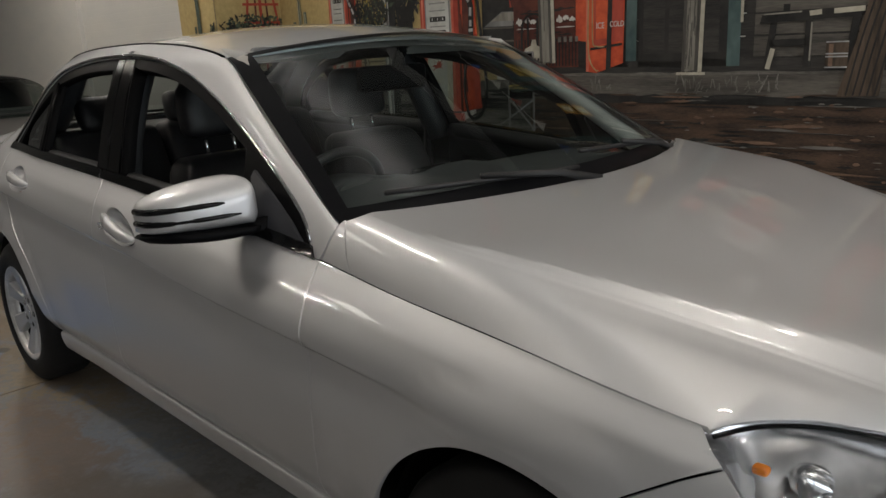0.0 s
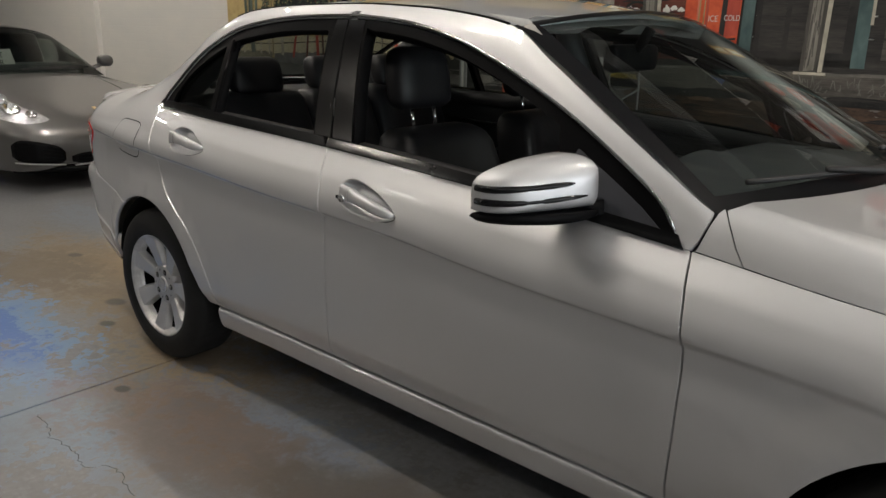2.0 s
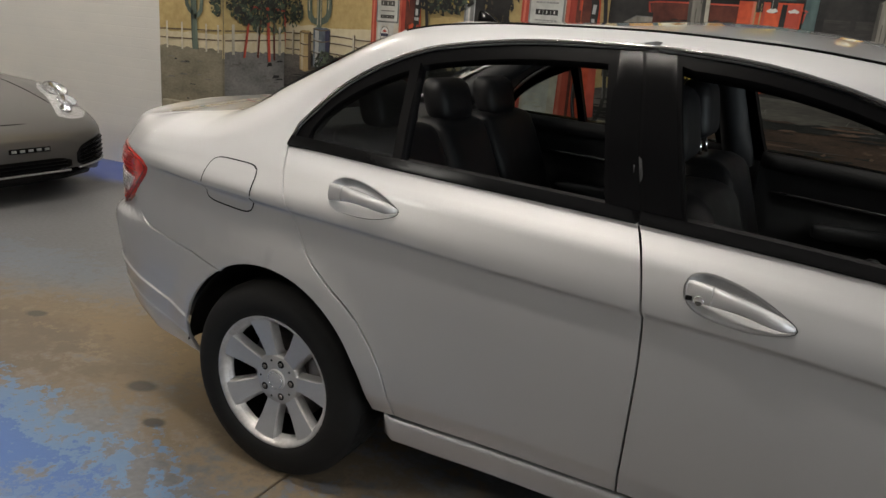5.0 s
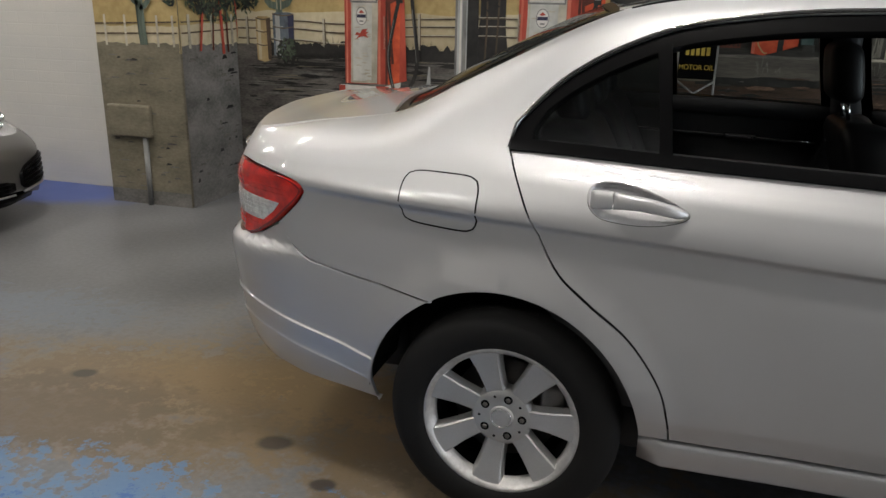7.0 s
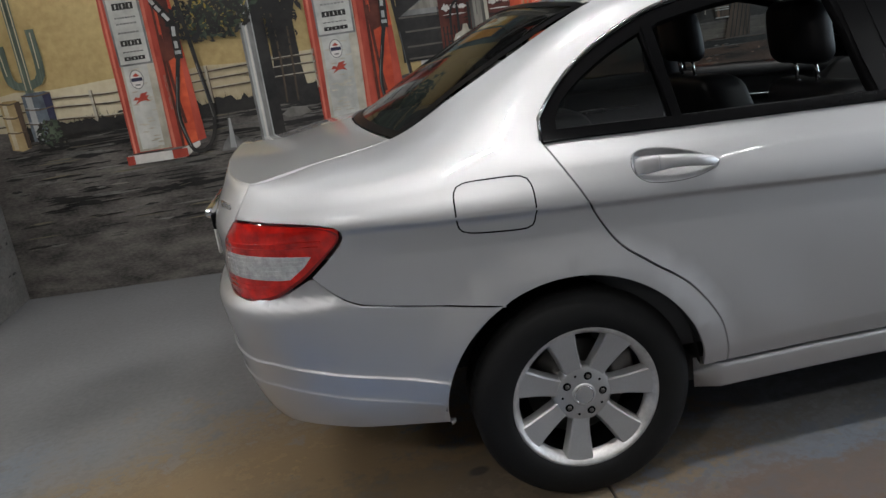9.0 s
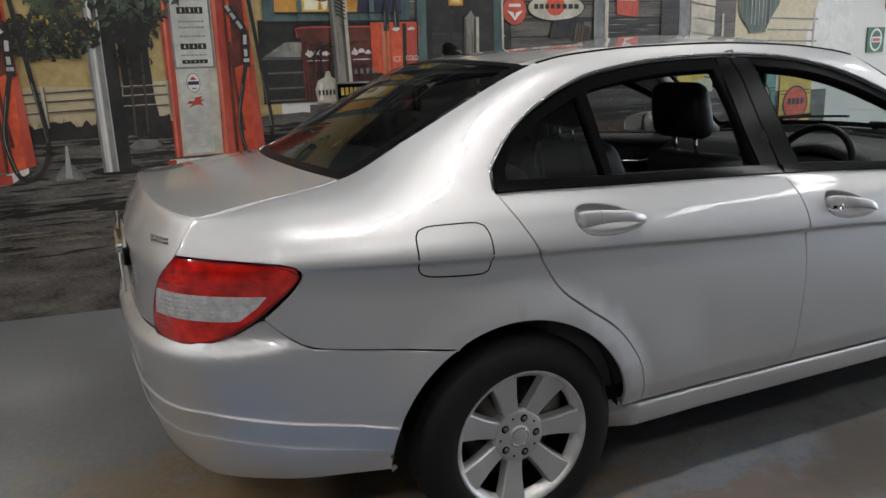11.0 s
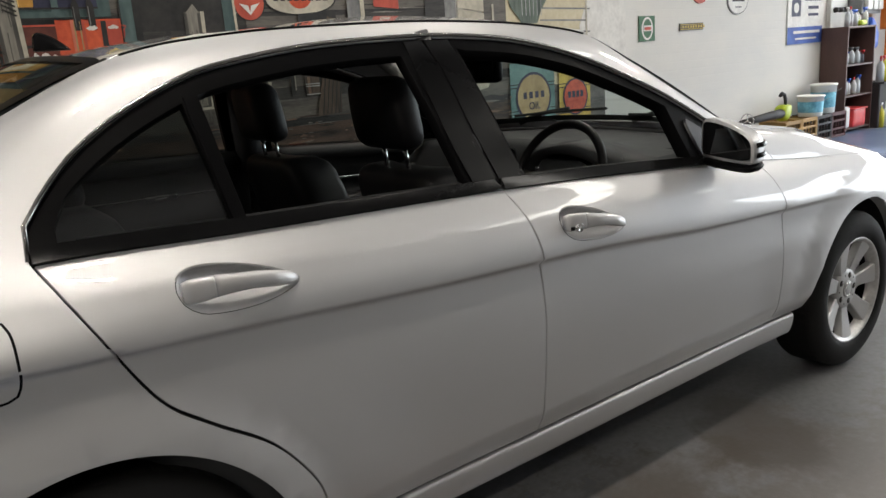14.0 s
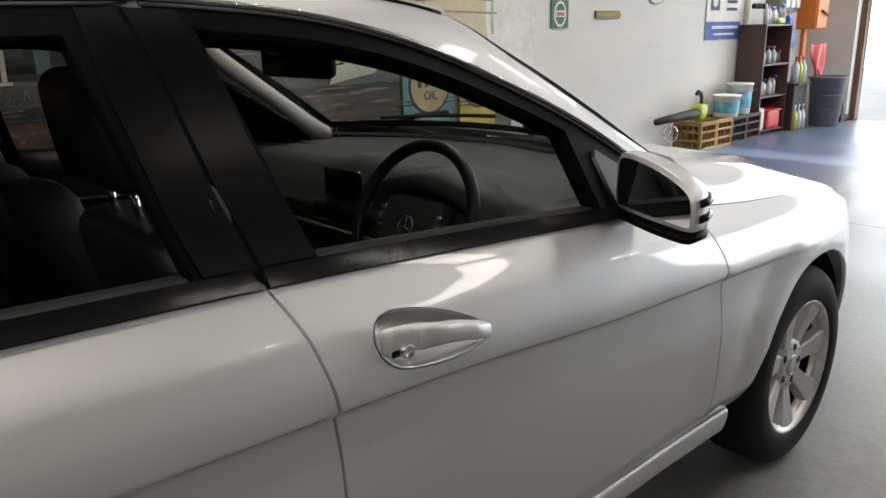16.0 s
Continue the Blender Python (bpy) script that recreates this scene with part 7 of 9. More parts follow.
    paint("pump_badge", "grey", round_shape(cx, bz, 0.045, 0.062), 7)
    paint("pump_badge_face", "white", round_shape(cx, bz, 0.040, 0.056), 7.5)
    paint("pump_badge_mark", "red", [(cx - 0.022, bz + 0.022), (cx, bz + 0.040), (cx + 0.022, bz + 0.022), (cx, bz + 0.016)], 8)
    paint("pump_badge_bar", "navy", rect(cx - 0.036, cx + 0.036, bz - 0.012, bz + 0.010), 8)
    paint("pump_badge_foot", "grey", rect(cx - 0.016, cx + 0.016, bz - 0.040, bz - 0.030), 8)
    ez = zp - 0.225
    paint("pump_emblem", "red", [(cx - 0.055, ez - 0.004), (cx - 0.04, ez + 0.016), (cx - 0.012, ez + 0.008), (cx + 0.002, ez + 0.034), (cx + 0.05, ez + 0.040), (cx + 0.03, ez + 0.018), (cx + 0.058, ez + 0.020),
                                 (cx + 0.034, ez + 0.002), (cx + 0.052, ez - 0.022), (cx + 0.022, ez - 0.012), (cx - 0.008, ez - 0.014), (cx - 0.05, ez - 0.034), (cx - 0.022, ez - 0.006)], 7)
    # hose and chrome nozzle
    hx = X(0.80)
    strokes("pump_hose", "black", [[(hx + 0.03, zp + 0.02), (hx - 0.01, zp - 0.14), (hx - 0.05, z0 + 0.20), (hx - 0.01, z0 - 0.03), (hx + 0.10, z0 - 0.02), (hx + 0.165, z0 + 0.16), (hx + 0.13, zp - 0.05), (hx + 0.07, ztop)]], 0.026, 9)
    strokes("pump_hose_light", "grey", [[(hx - 0.012, zp - 0.12), (hx - 0.056, z0 + 0.20), (hx - 0.02, z0 - 0.01)], [(hx + 0.160, z0 + 0.16), (hx + 0.125, zp - 0.05)]], 0.005, 9.4)
    strokes("pump_nozzle", "black", [[(hx - 0.06, zp + 0.36), (hx - 0.01, zp + 0.28), (hx + 0.035, zp + 0.20), (hx + 0.03, zp - 0.01)]], 0.05, 9.6)
    strokes("pump_nozzle_chrome", "silver", [[(hx - 0.07, zp + 0.37), (hx - 0.05, zp + 0.335)], [(hx - 0.045, zp + 0.325), (hx - 0.02, zp + 0.29)], [(hx - 0.01, zp + 0.275), (hx + 0.02, zp + 0.23)],
                                          [(hx + 0.035, zp + 0.19), (hx + 0.03, zp + 0.13)], [(hx + 0.03, zp + 0.10), (hx + 0.03, zp + 0.055)], [(hx + 0.012, zp + 0.03), (hx + 0.05, zp + 0.03)]], 0.022, 10)
    strokes("pump_guard", "brown_red", [[(X(0.69), zp + 0.15), (X(0.72), zp - 0.2), (X(0.76), zp - 0.42)]], 0.02, 8.6)


fuel_pump(-1.935, 0.50, 0.845, 1.92)
fuel_pump(-0.645, 0.62, 0.855, 1.92)
# chrome pole, funnel, tree
paint("painted_pole", "black", [(-1.10, 0.80), (-0.93, 0.80), (-0.94, 3.2), (-1.09, 3.2)], 5)
for colour, a, b in (("grey", -1.10, -1.085), ("silver", -1.085, -1.05), ("white", -1.068, -1.055), ("grey", -1.05, -1.02), ("silver", -1.02, -1.012)):
    paint("painted_pole_light", colour, [(a, 0.80), (b, 0.80), (b - 0.005, 3.2), (a - 0.005, 3.2)], 6.5 if colour == "white" else 6)
paint("painted_pole_foot", "black", round_shape(-1.02, 0.81, 0.15, 0.03, 14), 4)
paint("painted_stone", "weed", [(-0.93, 0.95), (-0.86, 0.99), (-0.76, 0.98), (-0.72, 0.94), (-0.80, 0.92), (-0.90, 0.925)], 5)
paint("painted_funnel", "grey", [(-1.37, 0.77), (-1.20, 0.765), (-1.235, 0.83), (-1.27, 0.87), (-1.275, 0.98), (-1.29, 0.98), (-1.30, 0.87), (-1.34, 0.83)], 6)
paint("funnel_light", "silver", [(-1.31, 0.785), (-1.27, 0.78), (-1.275, 0.98), (-1.285, 0.98)], 7)
paint("painted_trunk", "black", [(-0.98, 1.0), (-0.70, 1.0), (-0.735, 1.25), (-0.74, 1.55), (-0.66, 1.8), (-0.70, 1.85), (-0.80, 1.66), (-0.86, 1.66), (-0.95, 1.9), (-1.0, 1.88), (-0.92, 1.6), (-0.92, 1.3)], 4)


# dark fields added above the view, to darken the rear window's reflection
paint("unseen_dark_field", "black", rect(-2.7, 0.1, 2.62, 3.1), 8)
paint("unseen_board_field", "board", rect(-2.7, 0.1, 3.1, 4.2), 8)
leaf_mass("painted_leaves", "black", -1.0, 2.05, 0.5, 0.3, 300, 0.04, 5)
leaf_mass("painted_leaves", "black", -0.78, 1.75, 0.16, 0.2, 90, 0.035, 5)
leaf_mass("painted_leaves", "green", -0.95, 2.0, 0.55, 0.32, 420, 0.035, 6)
leaf_mass("painted_leaves", "green", -1.25, 1.62, 0.22, 0.13, 110, 0.03, 6)
leaf_mass("painted_leaves", "cactus", -0.80, 2.05, 0.5, 0.3, 140, 0.035, 7)
leaf_mass("painted_leaves", "black", -1.28, 1.62, 0.26, 0.14, 320, 0.024, 7)
leaf_mass("painted_leaves", "green", -1.26, 1.64, 0.26, 0.14, 150, 0.020, 7.5)
leaf_mass("leaf_lights", "yellow", -1.22, 1.66, 0.24, 0.11, 50, 0.014, 8)
leaf_mass("painted_leaves", "black", -0.83, 1.56, 0.12, 0.22, 150, 0.024, 7)
strokes("trunk_light", "bark", [[(-0.88, 1.02), (-0.87, 1.3), (-0.88, 1.6)], [(-0.80, 1.02), (-0.79, 1.3), (-0.78, 1.62)]], 0.014, 5)

# shed front
for k in range(13):
    z = 1.20 + 0.125 * k
    paint("painted_board", "board_dark" if k < 4 else "board", rect(0.02, 3.62, z, z + 0.119), 1)
dabs("board_grain", "board_dark", streaks(150, 1.9, 3.4, 1.2, 2.5, 0.08, 0.35, 0.002, 0.006), 1.6)
dabs("board_grain", "post", streaks(90, 1.9, 3.4, 1.2, 2.5, 0.08, 0.3, 0.002, 0.005), 1.9)
strokes("board_gap", "black", [[(1.9, 1.195 + 0.125 * k), (3.4, 1.197 + 0.125 * k)] for k in range(13)], 0.012, 2.2)
paint("painted_gloom", "black", rect(-0.02, 1.16, 1.16, 1.70), 2)
paint("shed_eave", "black", rect(-0.1, 4.2, 2.75, 4.2), 2)
paint("painted_shelf", "grey", [(0.0, 1.465), (0.48, 1.455), (0.46, 1.555), (0.16, 1.56)], 3)
paint("shelf_light", "post", [(0.06, 1.50), (0.46, 1.49), (0.455, 1.55), (0.17, 1.555)], 3.4)
strokes("shelf_lines", "board", [[(-0.02, 1.455), (0.47, 1.445)], [(0.02, 1.36), (0.30, 1.36)], [(0.02, 1.26), (0.30, 1.26)], [(0.02, 1.18), (0.30, 1.18)]], 0.012, 3)
for k in range(4):
    z = 1.21 + 0.118 * k
    paint("painted_board", "board", [(1.95, z), (2.68, z + random.uniform(-0.006, 0.006)), (2.68, z + 0.104), (1.95, z + 0.108)], 2.6)
# lit window
paint("window_frame_paint", "teal", rect(0.02, 1.10, 1.685, 2.50), 3)
paint("window_dark", "navy", rect(0.10, 1.03, 1.745, 2.42), 4)
paint("window_glow", "glow_edge", [(0.10, 1.75), (0.27, 1.75), (0.27, 2.35), (0.12, 2.35)], 5)
paint("window_glow", "glow_edge", [(0.28, 1.75), (0.69, 1.75), (0.72, 1.95), (0.66, 2.3), (0.28, 2.3)], 5)
paint("window_glow_mid", "lamp", [(0.29, 1.755), (0.62, 1.755), (0.62, 1.98), (0.58, 2.22), (0.29, 2.24)], 5.5)
paint("window_glow_core", "lamp_white", [(0.31, 1.765), (0.47, 1.765), (0.50, 1.95), (0.44, 2.12), (0.32, 2.12)], 6)
paint("lampshade_paint", "glow_edge", [(0.365, 1.835), (0.465, 1.825), (0.445, 1.93), (0.395, 1.94)], 7)
strokes("lampshade_edge", "brown_red", [[(0.365, 1.835), (0.465, 1.825), (0.445, 1.93), (0.395, 1.94)]], 0.008, 7.4)
paint("lamp_foot_paint", "glow_edge", [(0.405, 1.765), (0.44, 1.765), (0.425, 1.83), (0.415, 1.83)], 7)
paint("curtain_paint", "yellow", [(0.80, 2.30), (1.03, 2.30), (1.03, 1.865), (0.93, 1.97), (0.85, 2.06)], 5)
strokes("curtain_folds", "bark", [[(0.82, 2.16), (0.92, 2.00), (1.02, 1.89)], [(0.84, 2.24), (0.95, 2.06), (1.03, 1.96)], [(0.90, 2.28), (1.03, 2.06)], [(0.95, 2.29), (1.03, 2.15)]], 0.013, 6)
strokes("window_bars", "teal", [[(0.275, 1.70), (0.275, 2.45)], [(0.80, 1.70), (0.80, 2.45)], [(0.05, 2.33), (1.08, 2.33)]], 0.035, 7)
strokes("window_sill_lines", "black", [[(0.02, 1.688), (1.10, 1.688)], [(0.10, 1.742), (1.03, 1.742)]], 0.010, 7.6)
for x in (0.905, 0.985):
    paint("bottle_paint", "black", [(x - 0.02, 1.62), (x + 0.02, 1.62), (x + 0.02, 1.76), (x + 0.007, 1.79), (x + 0.007, 1.84), (x - 0.007, 1.84), (x - 0.007, 1.79), (x - 0.02, 1.76)], 8)
    strokes("bottle_light", "grey", [[(x - 0.010, 1.64), (x - 0.010, 1.75)]], 0.005, 8.4)
# red cool chest with its white script, and the upright cooler
paint("chest_body", "black", rect(0.26, 1.17, 1.165, 1.64), 3)
paint("chest_front", "brown_red", [(0.27, 1.17), (0.80, 1.17), (0.80, 1.60), (0.27, 1.60)], 3.5)
paint("chest_lid", "brown_red", [(0.23, 1.585), (1.16, 1.565), (1.16, 1.64), (0.26, 1.645)], 4)
strokes("chest_rim", "red", [[(0.25, 1.585), (0.24, 1.63), (0.28, 1.65), (0.7, 1.652), (1.13, 1.648), (1.16, 1.62), (1.15, 1.57)]], 0.010, 4.5)
dabs("chest_brush", "black", streaks(40, 0.27, 0.72, 1.18, 1.58, 0.03, 0.14, 0.003, 0.008), 4.2)
for c, w in ((0.29, 0.18), (0.63, 0.15)):
    for k in range(3):
        a = c + w * k / 3
        paint("chest_swash", "white", lens_shape(a, 1.475 + 0.012 * (k % 2), 0.36 * w, 0.020 + 0.012 * (k == 0), 8), 5)
    paint("chest_swash", "white", lens_shape(c, 1.432, w, 0.006, 8), 5)
strokes("chest_ribs", "black", [[(0.29 + 0.026 * k, 1.18), (0.29 + 0.026 * k, 1.36)] for k in range(20)], 0.008, 5)
dabs("chest_small_letters", "kerb", [rect(x, x + 0.022, 1.335, 1.37) for x in np.arange(0.60, 0.78, 0.045)], 5.4)
paint("cooler_side", "orange", [(0.785, 1.34), (0.875, 1.33), (0.875, 1.68), (0.785, 1.68)], 5)
paint("cooler_front", "orange", [(0.865, 1.14), (0.94, 1.13), (1.135, 1.19), (1.145, 1.68), (0.865, 1.68)], 6)
paint("cooler_edge", "red_light", [(0.865, 1.14), (0.885, 1.138), (0.885, 1.68), (0.865, 1.68)], 6.4)
paint("cooler_door", "red", [(0.925, 1.30), (1.135, 1.33), (1.135, 1.67), (0.925, 1.67)], 7)
paint("cooler_door_light", "orange", [(0.94, 1.34), (1.05, 1.35), (1.05, 1.66), (0.94, 1.66)], 7.3)
strokes("cooler_outline", "tan_drum", [[(0.915, 1.67), (0.915, 1.35), (0.935, 1.30), (1.0, 1.295)], [(0.885, 1.67), (0.885, 1.27), (0.93, 1.155), (0.96, 1.145)]], 0.008, 8)
paint("cooler_gap", "black", [(1.015, 1.15), (1.05, 1.165), (1.06, 1.67), (1.03, 1.67)], 7.8)
paint("cooler_gap", "black", [(0.90, 1.275), (1.13, 1.30), (1.13, 1.315), (0.90, 1.29)], 7.9)
for a in (0.945, 1.065):
    paint("cooler_swash", "white", lens_shape(a, 1.63, 0.065, 0.018, 8), 8.4)


def lettering(text, at, size, colour, layer, squeeze=1.0):
    cu = bpy.data.curves.new("lettering", "FONT")
    cu.body, cu.size, cu.extrude = text, size, 0.0006
    cu.align_x, cu.align_y = "CENTER", "CENTER"
    cu.materials.append(A[colour])
    ob = new("lettering", cu)
    ob.parent = mural
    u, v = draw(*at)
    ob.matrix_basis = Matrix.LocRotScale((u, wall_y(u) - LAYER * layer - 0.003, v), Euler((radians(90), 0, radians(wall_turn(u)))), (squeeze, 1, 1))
    return ob


lettering("ICE", (0.975, 1.425), 0.05, "white", 9, 0.8)
lettering("COLD", (1.095, 1.43), 0.046, "white", 9, 0.75)
# jug
paint("jug_paint", "cream", [(0.36, 1.15), (0.53, 1.15), (0.55, 1.24), (0.52, 1.30), (0.47, 1.32), (0.46, 1.36), (0.43, 1.36), (0.42, 1.32), (0.37, 1.30), (0.345, 1.24)], 6)
strokes("jug_label", "black", [[(0.375 + 0.027 * k, 1.20), (0.375 + 0.027 * k, 1.235)] for k in range(6)], 0.014, 7)
strokes("bottle_rack", "black", [[(0.34, 1.30), (0.36, 1.48), (0.45, 1.53), (0.53, 1.48), (0.55, 1.30)], [(0.40, 1.32), (0.40, 1.50)], [(0.48, 1.32), (0.48, 1.50)]], 0.016, 8)
paint("jug_light", "white", [(0.375, 1.17), (0.40, 1.165), (0.40, 1.29), (0.375, 1.28)], 6.5)
# posts
def porch_post(x, w, z0, z1, lean, layer):
    """A weathered square post with one pale lit edge."""
    P = lambda f, z: (x + f * w + lean * (z - z0), z)
    paint("post_paint", "post_dark", [P(0, z0), P(1, z0), P(1, z1), P(0, z1)], layer)
    paint("post_face", "post", [P(0.18, z0), P(0.62, z0 + 0.01), P(0.66, z1), P(0.15, z1)], layer + 0.4)
    dabs("post_grain", "post_dark", [stroke([P(f, a), P(f + random.uniform(-0.05, 0.05), a + random.uniform(0.08, 0.3))], 0.005) for f, a in [(random.uniform(0.1, 0.75), random.uniform(z0, z1 - 0.3)) for _ in range(16)]], layer + 0.7)
    paint("post_light", "cream", [P(0.80, z0), P(0.98, z0), P(1.0, z1), P(0.82, z1)], layer + 0.8)


porch_post(0.50, 0.13, 1.20, 2.75, -0.03, 8)
strokes("post_stripes", "black", [[(0.53, 1.74 + 0.024 * k), (0.60, 1.705 + 0.024 * k)] for k in range(11)], 0.010, 10)
paint("door_trim_paint", "teal", [(1.15, 1.2), (1.225, 1.2), (1.235, 2.75), (1.16, 2.75)], 4)
strokes("door_trim_edge", "black", [[(1.228, 1.2), (1.238, 2.75)], [(1.148, 1.2), (1.158, 2.75)]], 0.008, 4.5)
paint("doorway_paint", "black", rect(1.235, 1.80, 1.16, 2.75), 3)
for k in range(3):
    paint("doorway_panel", "board_dark", rect(1.27 + 0.17 * k, 1.41 + 0.17 * k, 1.24, 1.60), 3.5)
for z0, z1 in ((1.79, 1.985), (2.01, 2.22)):
    paint("door_pane", "glow_edge", rect(1.415, 1.535, z0, z1), 5)
    paint("door_pane_mid", "lamp", rect(1.432, 1.52, z0 + 0.015, z1 - 0.02), 5.5)
    paint("door_pane_core", "lamp_white", rect(1.45, 1.50, z0 + 0.03, z1 - 0.05), 6)
paint("door_trim_paint", "teal", [(1.80, 1.16), (1.875, 1.16), (1.855, 2.75), (1.79, 2.75)], 4)
strokes("door_trim_edge", "cream", [[(1.878, 1.4), (1.862, 2.75)]], 0.016, 4.5)
paint("post_stub_top", "post", [(1.545, 1.70), (1.60, 1.755), (1.64, 1.70)], 6.5)
porch_post(1.53, 0.13, 1.13, 1.71, 0.012, 6)
paint("post_foot", "cream", rect(1.50, 1.68, 1.112, 1.128), 8)
# bench, can and leaning trunk
paint("bench_top", "black", [(1.98, 1.385), (2.49, 1.40), (2.49, 1.445), (1.99, 1.43)], 6)
strokes("bench_legs", "black", [[(2.06, 1.42), (2.03, 1.14)], [(2.24, 1.42), (2.24, 1.15)], [(2.46, 1.42), (2.44, 1.20)], [(2.04, 1.28), (2.24, 1.28)], [(2.12, 1.48), (2.12, 1.42)]], 0.035, 7)
strokes("bench_lights", "cream", [[(2.035, 1.14), (2.06, 1.25)], [(2.24, 1.425), (2.30, 1.43)], [(2.36, 1.43), (2.49, 1.435)]], 0.026, 8)
strokes("bench_lights", "post", [[(2.00, 1.432), (2.20, 1.437)], [(2.255, 1.18), (2.255, 1.38)]], 0.008, 8)
paint("can_paint", "bark", rect(2.335, 2.435, 1.14, 1.28), 8)
strokes("can_hoops", "silver", [[(2.335, 1.275), (2.435, 1.275)], [(2.335, 1.215), (2.435, 1.215)], [(2.335, 1.20), (2.435, 1.20)], [(2.335, 1.145), (2.435, 1.145)]], 0.007, 9)
paint("can_light", "rust_light", rect(2.35, 2.37, 1.15, 1.265), 8.5)
paint("trunk_paint", "bark", [(2.40, 0.99), (2.58, 1.0), (2.60, 1.3), (2.68, 1.62), (2.54, 1.66), (2.47, 1.3)], 9)
strokes("trunk_grain", "black", [[(2.44 + 0.03 * k, 1.0), (2.49 + 0.03 * k, 1.3), (2.56 + 0.03 * k, 1.62)] for k in range(5)], 0.008, 9.5)
dabs("weeds", "weed", [stroke([(x, z), (x + random.uniform(-0.025, 0.025), z + random.uniform(0.015, 0.06))], 0.004) for x, z in [(random.choice((0.9, 1.5, 1.62, 1.72, 1.85, 1.95, 2.7, 3.2)) + random.uniform(0, 0.16), random.uniform(1.0, 1.075)) for _ in range(80)]], 10)
# signs painted on the boards
def round_sign(cx, cz, r, colour):
    paint("round_sign", "black", round_shape(cx, cz, r * 1.06, r * 1.06), 4)
    paint("round_sign_face", colour, round_shape(cx, cz, r, r), 5)
    paint("round_sign_wings", "white", [(cx - 0.7 * r, cz), (cx - 0.1 * r, cz - 0.15 * r), (cx, cz - 0.55 * r), (cx + 0.1 * r, cz - 0.15 * r), (cx + 0.7 * r, cz), (cx + 0.35 * r, cz - 0.35 * r), (cx, cz - 0.7 * r), (cx - 0.35 * r, cz - 0.35 * r)], 6)
    strokes("round_sign_bar", "white", [[(cx - 0.5 * r, cz + 0.35 * r), (cx + 0.5 * r, cz + 0.35 * r)]], 0.22 * r, 6)


round_sign(1.985, 1.755, 0.105, "red")
round_sign(1.96, 2.06, 0.085, "orange")
paint("shield_sign", "cream", [(2.07, 2.13), (2.19, 2.13), (2.20, 2.03), (2.13, 1.96), (2.06, 2.03)], 5)
lettering("66", (2.13, 2.05), 0.075, "black", 6)
paint("oval_sign", "black", round_shape(2.36, 1.775, 0.262, 0.105), 4)
paint("oval_sign_face", "cream", round_shape(2.36, 1.775, 0.25, 0.095), 5)
paint("oval_sign_bell", "orange", round_shape(2.36, 1.79, 0.085, 0.075), 6)
strokes("oval_sign_bars", "black", [[(2.18 + 0.052 * k, 1.765), (2.18 + 0.052 * k, 1.80)] for k in range(8)], 0.034, 7)
paint("oil_sign", "white", rect(2.22, 2.55, 2.06, 2.34), 5)
paint("oil_sign_band", "red", rect(2.22, 2.55, 1.90, 2.06), 6)
lettering("OIL", (2.385, 1.98), 0.10, "black", 8)
paint("oil_sign_truck", "red", [(2.27, 2.14), (2.50, 2.14), (2.51, 2.19), (2.45, 2.20), (2.41, 2.26), (2.35, 2.26), (2.33, 2.20), (2.27, 2.19)], 7)
for cx in (2.31, 2.46):
    paint("truck_wheel", "navy", round_shape(cx, 2.135, 0.028, 0.028, 14), 8)
strokes("oil_sign_frame", "grey", [[(2.20, 1.86), (2.20, 2.4)], [(2.57, 1.86), (2.57, 2.4)]], 0.022, 7)
paint("chair_back_paint", "black", [(2.30, 1.55), (2.62, 1.55), (2.60, 1.70), (2.34, 1.68)], 8)
paint("tall_sign", "red", [(2.91, 1.72), (3.12, 1.70), (3.12, 2.75), (2.90, 2.75)], 5)
strokes("tall_sign_letters", "cream", [[(2.97, z), (3.06, z)] for z in (1.93, 2.03, 2.13, 2.23, 2.33)], 0.06, 6)
strokes("tall_sign_small", "cream", [[(2.94, 1.84), (3.09, 1.835)]], 0.022, 6)
paint("post_paint", "grey", [(2.70, 1.2), (2.80, 1.2), (2.80, 2.75), (2.70, 2.75)], 6)
paint("post_light", "cream", [(2.80, 1.2), (2.83, 1.2), (2.83, 2.75), (2.80, 2.75)], 7)
# corner boards, cactus and drums at the faded end
paint("corner_dark", "board_dark", rect(3.36, 3.55, 1.15, 2.75), 5)
paint("corner_post", "grey", rect(3.55, 3.66, 1.15, 2.75), 6)
for k in range(14):
    z = 1.1 + 0.12 * k
    paint("corner_board", "cream", [(3.68, z), (3.95, z - 0.04), (3.95, z + 0.07), (3.68, z + 0.112)], 6)
paint("faded_yard", "dune", [(3.95, 1.02), (5.2, 1.05), (5.35, 1.4), (5.22, 1.8), (5.4, 2.2), (5.3, 2.75), (3.95, 2.75)], 2, wob=0.02)
paint("faded_edge", "white", [(5.15, 1.0), (5.75, 1.0), (5.8, 1.6), (5.65, 2.1), (5.75, 2.75), (5.25, 2.75), (5.3, 2.0), (5.1, 1.5)], 3, wob=0.03)
paint("yard_shade", "board", rect(3.95, 4.2, 1.1, 2.75), 3)
strokes("yard_rails", "grey", [[(4.6, 1.68), (5.25, 1.665)], [(4.6, 1.58), (5.2, 1.565)], [(4.6, 1.48), (5.25, 1.465)]], 0.014, 4)
strokes("yard_stakes", "cream", [[(4.05, 1.3), (4.05, 1.72)], [(5.2, 1.3), (5.2, 1.76)]], 0.022, 5)
paint("cactus_trunk", "cactus", [(4.36, 1.55), (4.56, 1.55), (4.68, 1.80), (4.70, 2.6), (4.32, 2.6), (4.30, 1.95)], 6, wob=0.01)
